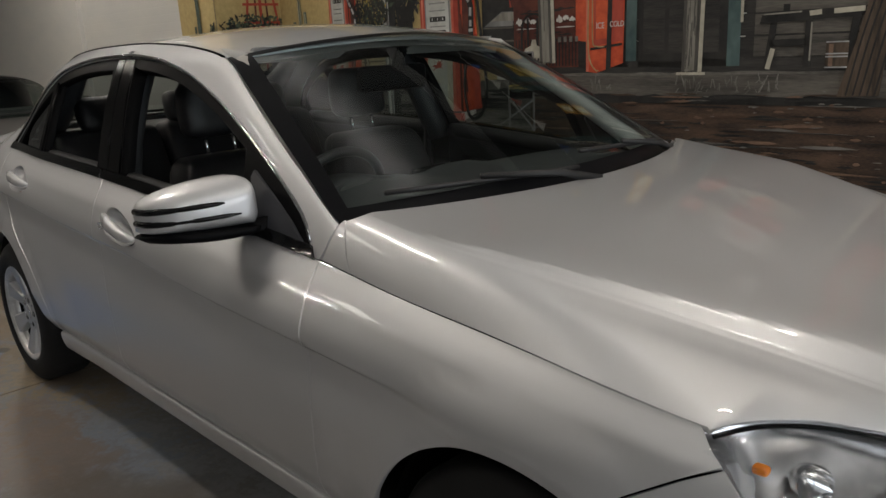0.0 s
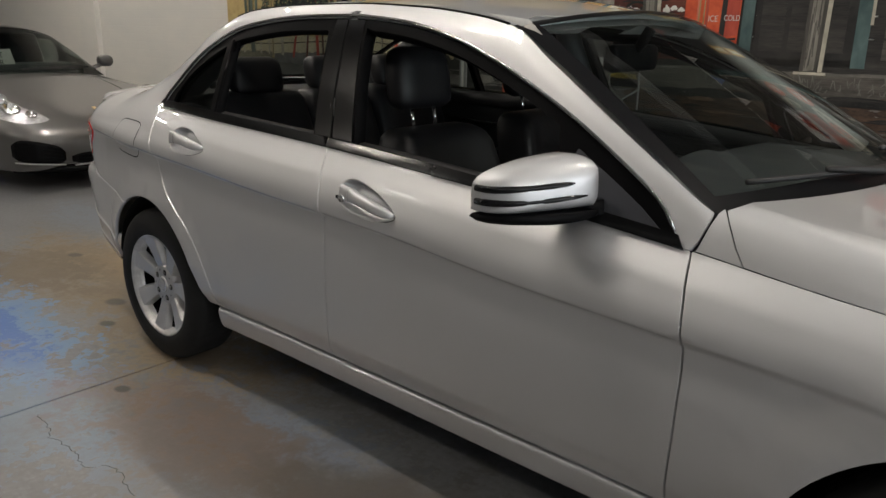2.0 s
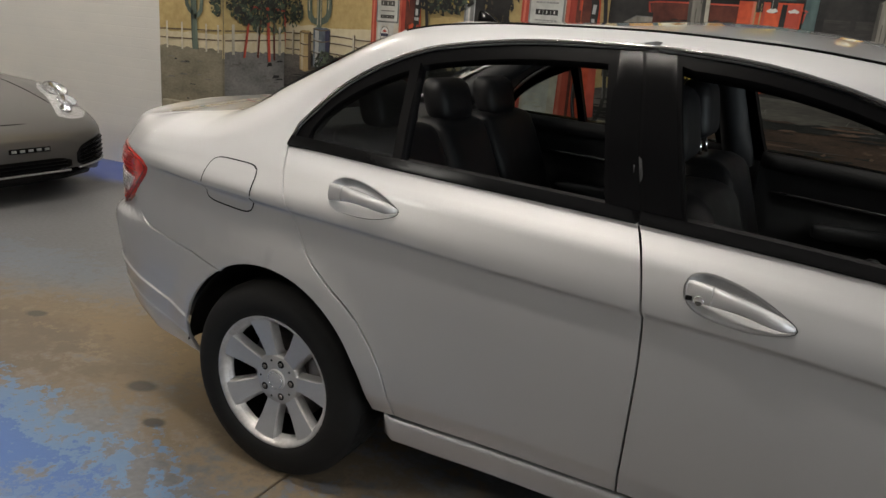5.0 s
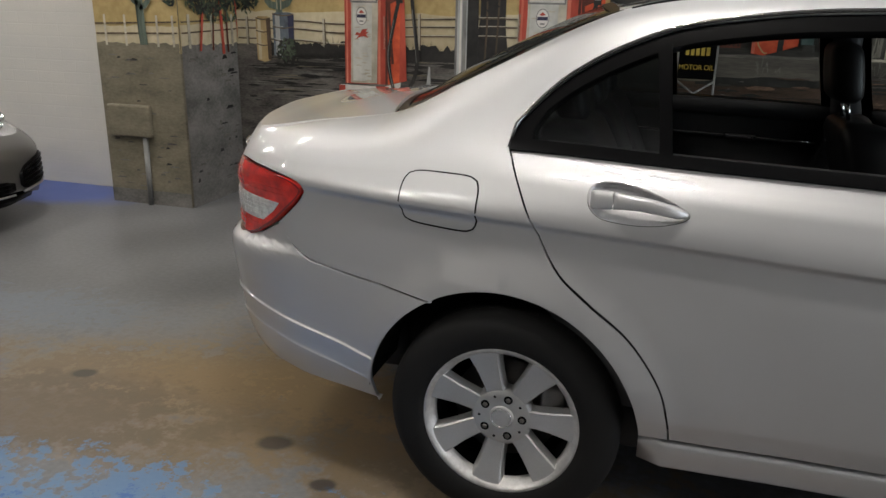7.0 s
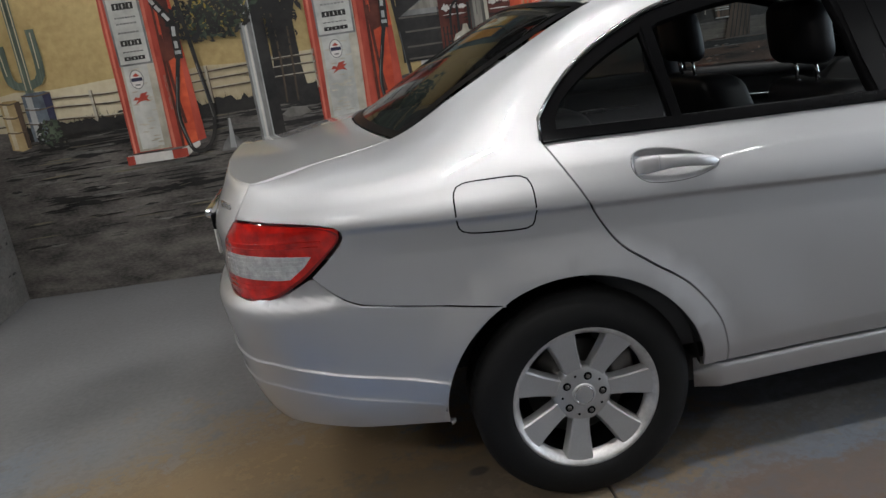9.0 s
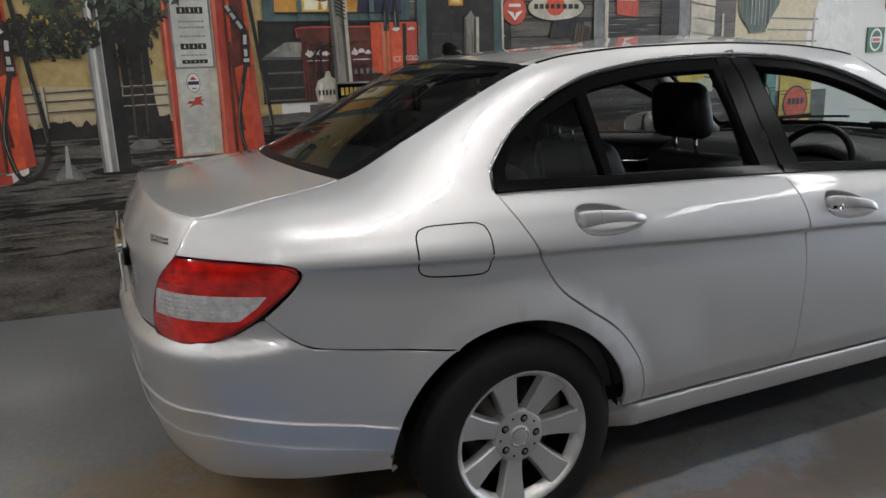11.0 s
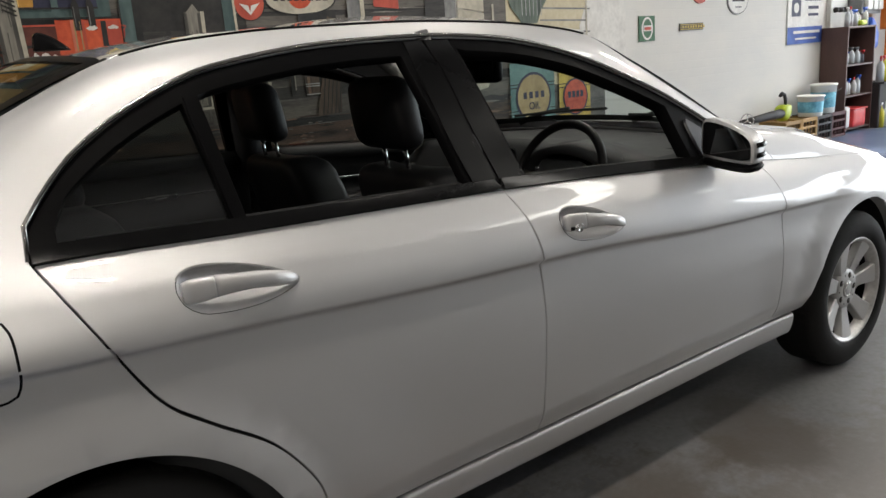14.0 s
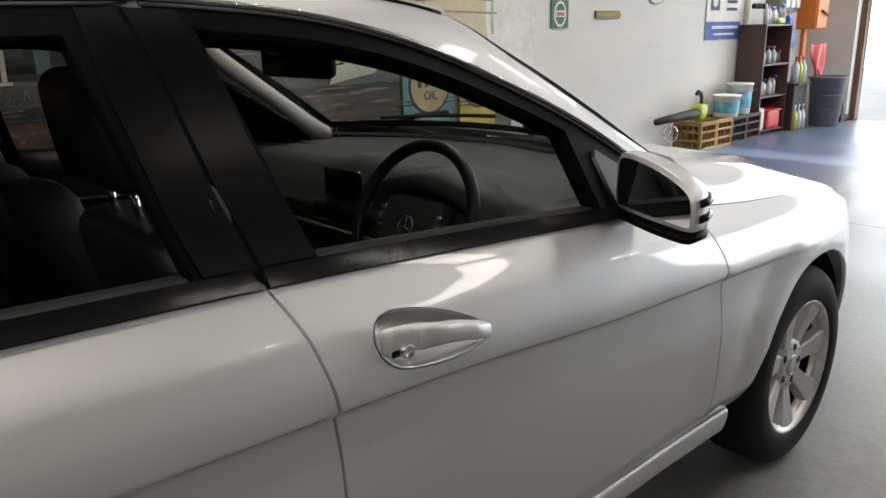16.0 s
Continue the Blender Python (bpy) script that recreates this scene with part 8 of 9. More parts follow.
paint("cactus_arm", "cactus", [(4.36, 1.58), (4.24, 1.70), (4.19, 1.95), (4.24, 2.04), (4.29, 1.98), (4.32, 1.78)], 7)
paint("cactus_arm", "cactus", [(4.56, 1.6), (4.72, 1.80), (4.78, 2.1), (4.76, 2.6), (4.69, 2.6), (4.68, 1.9)], 7)
strokes("cactus_ribs", "silver", [[(4.38 + 0.045 * k, 1.62), (4.37 + 0.05 * k, 2.5)] for k in range(6)], 0.006, 8)


def drum(x0, x1, z0, z1, colour, disc):
    c = (x0 + x1) / 2
    paint("drum_paint", colour, [(x0, z1), (c, z1 + 0.02), (x1, z1), (x1, z0), (c, z0 - 0.02), (x0, z0)], 8)
    strokes("drum_hoops", "black", [[(x0, z0 + f * (z1 - z0)), (x1, z0 + f * (z1 - z0))] for f in (0.36, 0.4, 0.68, 0.72, 0.98)], 0.008, 9)
    r = 0.40 * (x1 - x0)
    paint("drum_disc_rim", "navy", round_shape(c, z0 + 0.55 * (z1 - z0), r, r), 10)
    paint("drum_disc", disc, round_shape(c, z0 + 0.55 * (z1 - z0), r * 0.9, r * 0.9), 11)
    strokes("drum_disc_bars", "navy", [[(c + r * (-0.5 + 0.33 * k), z0 + 0.54 * (z1 - z0)), (c + r * (-0.5 + 0.33 * k), z0 + 0.62 * (z1 - z0))] for k in range(4)], 0.04, 12)


drum(4.20, 4.74, 0.55, 1.25, "drum_teal", "tan_drum")
drum(4.80, 5.22, 0.50, 1.22, "yellow", "orange")
lettering("OIL", (4.47, 0.86), 0.09, "navy", 13)
paint("plank_heap", "cream", [(3.55, 1.0), (3.95, 1.06), (4.0, 1.16), (3.6, 1.12)], 9)
paint("plank_heap", "yellow", [(3.55, 1.12), (3.85, 1.18), (3.85, 1.28), (3.55, 1.22)], 9)
# bunting along the eave
for k in range(16):
    x = -0.1 + 0.28 * k
    paint("bunting_flag", ("white", "red", "white", "blue")[k % 4], [(x, 2.92), (x + 0.12, 2.92), (x + 0.06, 2.76)], 4)
strokes("bunting_line", "white", [[(-0.2, 2.93), (4.4, 2.93)]], 0.01, 5)

# ---- folding stand with a small black sign before the mural ----
stand = thing("stand_sign", "small black sign with yellow writing on a folding metal stand", "sign", (0.455, 2.04, 0), -4)
M["stand_metal"] = mat("stand_metal", (0.22, 0.22, 0.22), 0.35, 0.9, 0.15, 14, 90)
link_mesh("sign_panel", *box(0.20, 0.012, 0.27, 0.003, (0, 0, 1.145)), M["black_satin"], stand, smooth=False)
for dx in (-0.105, 0.105):
    link_mesh("frame_post", *tube([(dx, 0.0, 0.0), (dx, 0.0, 1.285)], 0.006, 8), M["stand_metal"], stand)
    link_mesh("crossed_leg", *tube([(dx, 0.0, 1.0), (-1.3 * dx, -0.05, 0.84), (-1.9 * dx, -0.16, 0.0)], 0.006, 8), M["stand_metal"], stand)
link_mesh("frame_top", *tube([(-0.105, 0.0, 1.285), (0.105, 0.0, 1.285)], 0.006, 8), M["stand_metal"], stand)
for z, n in ((1.235, 6), (1.165, 5)):
    for k in range(n):
        link_mesh("writing_bar", *box(0.019, 0.003, 0.045, 0, ((k - (n - 1) / 2) * 0.028, -0.008, z)), A["yellow"], stand, smooth=False)
cu = bpy.data.curves.new("lettering", "FONT")
cu.body, cu.size, cu.extrude, cu.align_x, cu.align_y = "MOTOR OIL", 0.040, 0.0008, "CENTER", "CENTER"
cu.materials.append(A["yellow"])
w_ = new("lettering", cu)
w_.parent = stand
w_.matrix_basis = Matrix.LocRotScale((0, -0.008, 1.075), Euler((radians(90), 0, 0)), (0.88, 1, 1))

# ---- the pillar's painted faces ----
def face_paint(name, colour, pts, layer, side_face=False):
    """Flat shape on the pillar: front takes (x, z), side takes (y, z)."""
    d = 0.0015
    if side_face:
        vf = prism(pts, d, "x", -2.79 + LAYER * layer)
    else:
        vf = prism(pts, d, "y", 1.79 - LAYER * layer - d)
    ob = link_mesh(name, *vf, A[colour], pillar_art, smooth=False)
    return ob


pil.data.materials[0] = A["sand"]
pillar_art = thing("pillar_mural", "desert scene painted round the pillar", "mural")
face_paint("painted_sky", "sky", rect(-3.448, -2.792, 1.05, 4.2), 1)
face_paint("painted_sky", "sky", rect(1.792, 2.49, 1.05, 4.2), 1, True)
face_paint("painted_dune", "dune", ragged(-3.446, -2.794, 1.22, 0.01, 10, 1.07), 2)
face_paint("painted_dune", "dune", ragged(1.794, 2.488, 1.24, 0.01, 10, 1.05), 2, True)
face_paint("painted_sand", "sand", ragged(-3.446, -2.794, 1.11, 0.008, 20, 0.0), 3)
face_paint("painted_sand", "sandgrey", ragged(1.794, 2.488, 1.10, 0.008, 20, 0.0), 3, True)
face_paint("painted_plinth", "sandgrey", rect(-3.446, -2.794, 0.0, 0.10), 4)
face_paint("painted_rails", "rail", [(-3.44, 1.225), (-2.80, 1.245), (-2.80, 1.255), (-3.44, 1.235)], 4)
face_paint("painted_rails", "rail", [(-3.44, 1.16), (-2.80, 1.175), (-2.80, 1.185), (-3.44, 1.17)], 4)
face_paint("painted_rails", "rail", [(1.80, 1.245), (2.48, 1.265), (2.48, 1.275), (1.80, 1.255)], 4, True)
face_paint("painted_rails", "rail", [(1.80, 1.175), (2.48, 1.195), (2.48, 1.205), (1.80, 1.185)], 4, True)
for x in (-3.36, -3.2, -2.95, -2.83):
    face_paint("painted_fence_post", "cream", rect(x - 0.008, x + 0.008, 1.09, 1.29), 5)
for y in (1.88, 2.15, 2.40):
    face_paint("painted_fence_post", "cream", rect(y - 0.014, y + 0.014, 1.08, 1.30), 5, True)
for l, w in (([(-3.06, 1.10), (-3.07, 1.30), (-3.08, 2.0)], 0.06), ([(-3.07, 1.33), (-3.0, 1.38), (-2.99, 1.56)], 0.035), ([(-3.08, 1.36), (-3.14, 1.42), (-3.15, 1.62)], 0.035)):
    face_paint("painted_cactus", "cactus", stroke(l, w), 6)
for l, w in (([(1.99, 1.06), (2.07, 1.5), (2.14, 2.0)], 0.022), ([(2.54 - 0.06, 1.05), (2.44, 1.5), (2.36, 2.0)], 0.022), ([(2.27, 1.03), (2.25, 1.5), (2.24, 2.0)], 0.03), ([(2.14, 1.06), (2.18, 1.5), (2.20, 2.0)], 0.018),
             ([(2.33, 1.04), (2.32, 1.5), (2.30, 2.0)], 0.018)):
    face_paint("painted_derrick", "brown_red" if w == 0.018 else "red", stroke(l, w), 8, True)
for z in (1.42, 1.62, 1.78):
    face_paint("painted_derrick", "red", [(2.06, z), (2.44, z), (2.44, z + 0.022), (2.06, z + 0.022)], 9, True)
for k in range(40):
    a, b = random.uniform(-3.43, -2.9), random.uniform(0.12, 1.05)
    w, h = random.uniform(0.02, 0.10), random.uniform(0.004, 0.014)
    face_paint("brush_patch", random.choice(["earth", "sandgrey", "black"]), [(a, b), (a + w, b + 0.3 * h), (a + 0.9 * w, b + h), (a + 0.3 * w, b + 1.3 * h)], 4)
    a = random.uniform(1.82, 2.38)
    face_paint("brush_patch", random.choice(["earth", "black", "kerb"]), [(a, b), (a + w, b + 0.3 * h), (a + 0.9 * w, b + 2 * h), (a + 0.3 * w, b + 2.3 * h)], 4, True)
ob = leaf_mass("painted_tree", "green", 2.28, 1.47, 0.42, 0.22, 320, 0.03, 6, lambda x, y, z: (-2.79 - y, max(1.80, min(2.485, x)), z))
ob.parent = pillar_art
for colour, n, lay in (("black", 420, 6.5), ("green", 260, 7.2)):
    ob = leaf_mass("painted_tree", colour, 2.12, 1.50, 0.36, 0.20, n, 0.024, lay, lambda x, y, z: (-2.79 - y, max(1.80, min(2.46, x)), z))
    ob.parent = pillar_art
    ob = leaf_mass("painted_tree", colour, -2.82, 1.49, 0.08, 0.15, n // 5, 0.022, lay, lambda x, y, z: (min(-2.795, x), 1.79 + y, z))
    ob.parent = pillar_art
for colour, n, lay in (("black", 90, 5), ("green", 60, 5.6)):
    leaf_mass("painted_tree", colour, -2.70, 1.44, 0.10, 0.13, n, 0.022, lay)
# switch box and conduit painted over
jbx = thing("junction_box", "painted-over junction box with a conduit on the pillar", "junction box")
link_mesh("box_body", *box(0.34, 0.05, 0.22, 0.014, (-3.22, 1.76, 0.59), 3), A["sand"], jbx, smooth=False)
link_mesh("conduit", *tube([(-3.115, 1.765, 0.49), (-3.12, 1.765, 0.0)], 0.018, 8), A["grey"], jbx)

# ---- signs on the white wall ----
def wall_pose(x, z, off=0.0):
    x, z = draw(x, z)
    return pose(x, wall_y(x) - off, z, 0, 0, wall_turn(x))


def wall_sign(name, label, x, z, w, h, pieces, round_=False, frame_colour=None):
    """An enamel sign fixed flat on the wall; pieces are painted fields."""
    ob = thing(name, label, "sign", group="wall signs")
    ob.matrix_basis = wall_pose(x, z)
    plate = round_shape(0, 0, w / 2, h / 2, 32) if round_ else rect(-w / 2, w / 2, -h / 2, h / 2)
    link_mesh("plate", *prism(plate, 0.012, "y", -0.014), A[pieces[0]], ob, smooth=False)
    for k, (colour, pts) in enumerate(pieces[1:]):
        link_mesh("field", *prism([(a * w / 2, b * h / 2) for a, b in pts], 0.0015, "y", -0.0165 - 0.0017 * k), A[colour], ob, smooth=False)
    return ob


unit = lambda x0, x1, z0, z1: rect(x0, x1, z0, z1)
ring_u = lambda cx, cz, rx, rz: round_shape(cx, cz, rx, rz, 24)
wall_sign("enamel_sign", "tall red and white enamel sign with a dark animal shape", 6.38, 2.07, 0.34, 0.62,
          ["red", ("white", ring_u(0, 0.68, 0.8, 0.25)), ("red", ring_u(0, 0.68, 0.62, 0.13)), ("navy", [(-0.7, -0.2), (-0.75, 0.2), (-0.3, 0.35), (0.4, 0.33), (0.75, 0.1), (0.7, -0.3), (0.4, -0.3), (0.35, -0.05), (-0.2, -0.05), (-0.3, -0.3)]),
           ("white", unit(-0.85, 0.85, -0.66, -0.52)), ("white", unit(-0.85, 0.85, -0.92, -0.78))])
wall_sign("disc_sign", "round red enamel sign with white script bars", 7.01, 1.89, 0.40, 0.40,
          ["red", ("white", [(-0.75, 0.05), (-0.3, 0.22), (0.1, 0.12), (0.75, 0.2), (0.7, -0.02), (0.1, -0.12), (-0.3, -0.02), (-0.7, -0.15)]), ("white", unit(-0.35, 0.35, -0.5, -0.38)), ("white", unit(-0.3, 0.3, 0.5, 0.58))], True)
wall_sign("disc_sign", "round white enamel sign with a dark rim and red mark", 7.74, 1.715, 0.44, 0.31,
          ["grey", ("white", ring_u(0, 0, 0.93, 0.93)), ("brown_red", [(-0.35, 0.2), (0.0, 0.55), (0.35, 0.2)]), ("black", unit(-0.6, 0.6, -0.12, 0.1)), ("grey", unit(-0.3, 0.3, -0.55, -0.45))], True)
wall_sign("enamel_sign", "small green and white enamel sign with an oval ring", 6.10, 1.46, 0.255, 0.235,
          ["sign_green", ("white", ring_u(0, 0, 0.72, 0.92)), ("sign_green", ring_u(0, 0, 0.55, 0.75)), ("white", unit(-0.5, 0.5, -0.2, 0.25)), ("red", unit(-0.42, 0.42, -0.12, 0.12))])
wall_sign("metal_strip_sign", "narrow dark and yellow metal strip sign", 6.86, 1.455, 0.43, 0.07,
          ["black", ("yellow", unit(-0.97, 0.97, -0.75, 0.75)), ("black", unit(-0.93, 0.93, -0.55, 0.55))] + [("yellow", unit(-0.85 + 0.21 * k, -0.71 + 0.21 * k, -0.35, 0.35)) for k in range(9)])
name_letters = [("black", unit(-0.88 + 0.118 * k, -0.80 + 0.118 * k, -0.35, 0.45 if k in (0, 1, 2, 9) else 0.2)) for k in range(15) if k != 8]
wall_sign("framed_name_board", "long white name board in a black frame", 8.08, 2.115, 1.30, 0.20, ["black", ("white", unit(-0.97, 0.97, -0.78, 0.78))] + name_letters)
wall_sign("banner", "white and blue notice banner with plain bars", 9.31, 1.505, 0.94, 0.66,
                ["panel", ("white", unit(-0.99, 0.99, -0.4, 0.99)), ("blue", unit(-0.99, 0.99, -0.99, -0.38)), ("navy", [(-0.8, 0.0), (-0.3, 0.0), (-0.3, 0.55), (-0.55, 0.75), (-0.8, 0.55)]), ("white", ring_u(-0.55, 0.3, 0.14, 0.18)),
                 ("navy", unit(-0.1, 0.85, 0.55, 0.68)), ("navy", unit(0.1, 0.7, 0.25, 0.36)), ("navy", unit(0.1, 0.7, 0.0, 0.1)), ("white", unit(-0.7, 0.8, -0.62, -0.52)), ("white", unit(-0.6, 0.6, -0.84, -0.77))])

# ---- electrical gear ----
M["brown_board"] = mat("brown_board", (0.075, 0.035, 0.028), 0.55, 0, 0.2, 8, 90, 0.05)
M["grey_metal"] = mat("grey_metal", (0.25, 0.26, 0.26), 0.5, 0.2, 0.15, 10, 120, 0.04)
M["white_plastic"] = mat("white_plastic", (0.66, 0.66, 0.63), 0.4, 0, 0.08, 12, 150)
M["orange_paint"] = mat("orange_paint", (0.70, 0.19, 0.03), 0.45, 0, 0.12, 8, 120, 0.03)
M["red_plastic"] = mat("red_plastic", (0.55, 0.03, 0.03), 0.4, 0, 0.12, 10, 120)
M["blue_plastic"] = mat("blue_plastic", (0.02, 0.09, 0.45), 0.45, 0, 0.15, 10, 120)
M["teal_label"] = mat("teal_label", (0.03, 0.22, 0.40), 0.5, 0, 0.3, 9, 60, tint=(0.2, 0.5, 0.6))
M["lime"] = mat("lime_plastic", (0.42, 0.52, 0.03), 0.4, 0, 0.12, 10, 120)
M["crate_tan"] = mat("crate_tan", (0.30, 0.18, 0.06), 0.6, 0, 0.2, 10, 90, 0.05)
M["crate_dark"] = mat("crate_dark", (0.03, 0.028, 0.028), 0.6, 0, 0.2, 10, 90, 0.05)
M["crate_red"] = mat("crate_red", (0.07, 0.02, 0.022), 0.6, 0, 0.2, 10, 90, 0.05)
M["bin_grey"] = mat("bin_grey", (0.12, 0.13, 0.15), 0.55, 0, 0.12, 6, 120, 0.03)
M["wood"] = mat("shelf_wood", (0.09, 0.05, 0.042), 0.5, 0, 0.2, 6, 90, 0.04, stretch=(1, 1, 0.3))
M["liquid_yellow"] = mat("liquid_yellow", (0.55, 0.5, 0.05), 0.25, 0, 0.1, 10, 120)
M["pale_plastic"] = mat("pale_plastic", (0.55, 0.58, 0.60), 0.35, 0, 0.1, 10, 120)


def on_wall(name, label, cat, x, z, w, h, d, m):
    ob = thing(name, label, cat)
    ob.matrix_basis = wall_pose(x, z)
    link_mesh("body", *box(w, d, h, 0.008, (0, -d / 2 - 0.002, 0)), m, ob, smooth=False)
    return ob


mb = on_wall("meter_board", "brown meter board with grey switch gear", "meter board", 9.35, 2.16, 0.62, 0.62, 0.05, M["brown_board"])
for dx, dz, w, h in ((0.02, 0.15, 0.2, 0.22), (0.16, -0.02, 0.14, 0.26), (0.02, -0.16, 0.14, 0.12)):
    link_mesh("switch_box", *box(w, 0.12, h, 0.01, (dx, -0.11, dz)), M["grey_metal"] if dx < 0.1 else M["crate_dark"], mb, smooth=False)
fb = on_wall("fuse_board", "grey fuse board with rows of white covers", "fuse board", 10.75, 1.80, 0.62, 0.62, 0.22, M["grey_metal"])
for i in range(3):
    for j in range(3):
        link_mesh("fuse_cover", *rbox(0.15, 0.06, 0.13, 0.015, 4, (-0.18 + 0.18 * i, -0.25, -0.2 + 0.2 * j)), M["white_plastic"], fb)
for k in range(4):
    link_mesh("conduit", *tube([(-0.3 + 0.16 * k, -0.06, 0.3), (-0.3 + 0.16 * k, -0.06, 2.2)], 0.022, 8), M["grey_metal"] if k < 3 else M["red_plastic"], fb)
sk = on_wall("socket_panel", "white socket panel with dark knobs", "socket panel", 10.15, 1.50, 0.5, 0.42, 0.06, M["white_plastic"])
for i in range(3):
    link_mesh("knob", *moved(lathe([(0.0, -0.05), (0.03, -0.05), (0.034, 0.0)], 12, "y"), pose(-0.15 + 0.15 * i, -0.06, 0.06)), M["crate_dark"], sk)
on_wall("grey_cabinet", "grey steel cabinet high on the wall", "cabinet", 11.75, 2.30, 0.55, 0.75, 0.25, M["grey_metal"])

# ---- crates, buckets and blower ----
def crate(name, label, x, y, z, sx, sy, sz, m, group="crates"):
    """A slatted bottle crate."""
    c = thing(name, label, "crate", (x, y, z), group=group)
    t = 0.018
    for dx in (-1, 1):
        for dy in (-1, 1):
            link_mesh("corner_post", *box(0.03, 0.03, sz, 0.004, (dx * (sx / 2 - 0.015), dy * (sy / 2 - 0.015), sz / 2)), m, c, smooth=False)
    for k, hz in enumerate((0.02, 0.34, 0.66, 0.95)):
        for dy in (-1, 1):
            link_mesh("slat", *box(sx - 0.04, t * 0.6, 0.045 if k in (0, 3) else 0.025, 0.003, (0, dy * (sy / 2 - 0.007), hz * sz)), m, c, smooth=False)
        for dx in (-1, 1):
            link_mesh("slat", *box(t * 0.6, sy - 0.04, 0.045 if k in (0, 3) else 0.025, 0.003, (dx * (sx / 2 - 0.007), 0, hz * sz)), m, c, smooth=False)
    n = 5
    for i in range(n):
        for dy in (-1, 1):
            link_mesh("rib", *box(0.012, 0.010, sz * 0.92, 0.002, (-sx / 2 + sx * (i + 0.5) / n, dy * (sy / 2 - 0.011), sz / 2)), m, c, smooth=False)
        for dx in (-1, 1):
            link_mesh("rib", *box(0.010, 0.012, sz * 0.92, 0.002, (dx * (sx / 2 - 0.011), -sy / 2 + sy * (i + 0.5) / n, sz / 2)), m, c, smooth=False)
    link_mesh("base", *box(sx - 0.04, sy - 0.04, 0.012, 0, (0, 0, 0.008)), m, c, smooth=False)
    link_mesh("top_panel", *box(sx - 0.034, sy - 0.034, 0.012, 0.002, (0, 0, sz - 0.02)), m, c, smooth=False)
    return c


crate("plastic_crate", "tan slatted crate carrying a leaf blower", 8.40, 2.62, 0.0, 0.36, 0.34, 0.31, M["crate_tan"])
crate("plastic_crate", "tan slatted crate below a paint bucket", 8.78, 2.63, 0.0, 0.36, 0.34, 0.31, M["crate_tan"])
crate("plastic_crate", "black slatted crate below white buckets", 9.16, 2.64, 0.0, 0.36, 0.34, 0.31, M["crate_dark"])
crate("plastic_crate", "dark red slatted crate beside the shelf", 9.54, 2.65, 0.0, 0.36, 0.34, 0.31, M["crate_red"])


def bucket(label, x, y, z, r, h, band):
    b = thing("bucket", label, "bucket", (x, y, z), group="buckets")
    link_mesh("pail", *lathe([(0.0, 0.0), (r * 0.88, 0.0), (r * 0.9, 0.01), (r, h * 0.93), (r * 1.05, h * 0.94), (r * 1.05, h * 0.985)], 28), M["white_plastic"], b)
    link_mesh("lid", *lathe([(r * 1.07, h * 0.95), (r * 1.07, h), (r * 0.98, h * 1.01), (r * 0.95, h * 0.99), (0.0, h * 0.99)], 28), M["white_plastic"], b)
    link_mesh("label_band", *lathe([(r * 0.925, h * 0.2), (r * 0.985, h * 0.72)], 28), band, b, "coloured label band")
    link_mesh("bail_handle", *tube([(r * 1.04 * math.cos(t), r * 1.1 * math.sin(t) * 0.3 - r, h * 0.8 - 0.1 * h * math.sin(t)) for t in np.linspace(0, math.pi, 12)], 0.004, 5), M["grey_metal"], b)


bucket("white paint bucket with a blue label on a crate", 9.0, 2.58, 0.312, 0.15, 0.25, M["teal_label"])
bucket("tall white bucket with a teal label on a crate", 9.40, 2.63, 0.312, 0.15, 0.36, M["teal_label"])
bl = thing("leaf_blower", "lime green leaf blower with a black tube on a crate", "leaf blower", (8.36, 2.58, 0.312))
link_mesh("fan_housing", *moved(lathe([(0.0, -0.07), (0.06, -0.075), (0.09, -0.05), (0.1, 0.0), (0.09, 0.05), (0.06, 0.075), (0.0, 0.07)], 24, "y"), pose(0, 0, 0.10)), M["lime"], bl)
link_mesh("blow_tube", *tube([(-0.05, -0.02, 0.10), (-0.25, -0.01, 0.095), (-0.50, 0.01, 0.08), (-0.80, 0.03, 0.062), (-0.80, 0.03, 0.062)], [0.055, 0.05, 0.042, 0.036, 0.001], 14), M["crate_dark"], bl, "black blower tube")
link_mesh("handle", *tube([(0.06, 0, 0.17), (0.06, 0, 0.25), (0.03, 0, 0.31), (-0.02, 0, 0.33), (-0.06, 0, 0.30)], 0.02, 10), M["crate_dark"], bl)
link_mesh("motor", *rbox(0.13, 0.12, 0.12, 0.03, 6, (0.06, 0.0, 0.13)), M["lime"], bl)

# ---- shelf with bottles ----
sh = thing("shelf_unit", "dark brown open shelf crowded with car-care bottles", "shelf", (10.12, 2.70, 0))
SX, SY, SZ = 0.74, 0.34, 1.34
for dx in (-1, 1):
    link_mesh("side_board", *box(0.022, SY, SZ, 0.002, (dx * (SX / 2 - 0.011), 0, SZ / 2)), M["wood"], sh, smooth=False)
SHELVES = (0.05, 0.47, 0.86, SZ - 0.012)
for z in SHELVES:
    link_mesh("shelf_board", *box(SX - 0.046, SY - 0.01, 0.022, 0.002, (0, 0, z)), M["wood"], sh, smooth=False)
link_mesh("back_board", *box(SX - 0.046, 0.008, SZ - 0.03, 0, (0, SY / 2 - 0.006, SZ / 2)), M["wood"], sh, smooth=False)


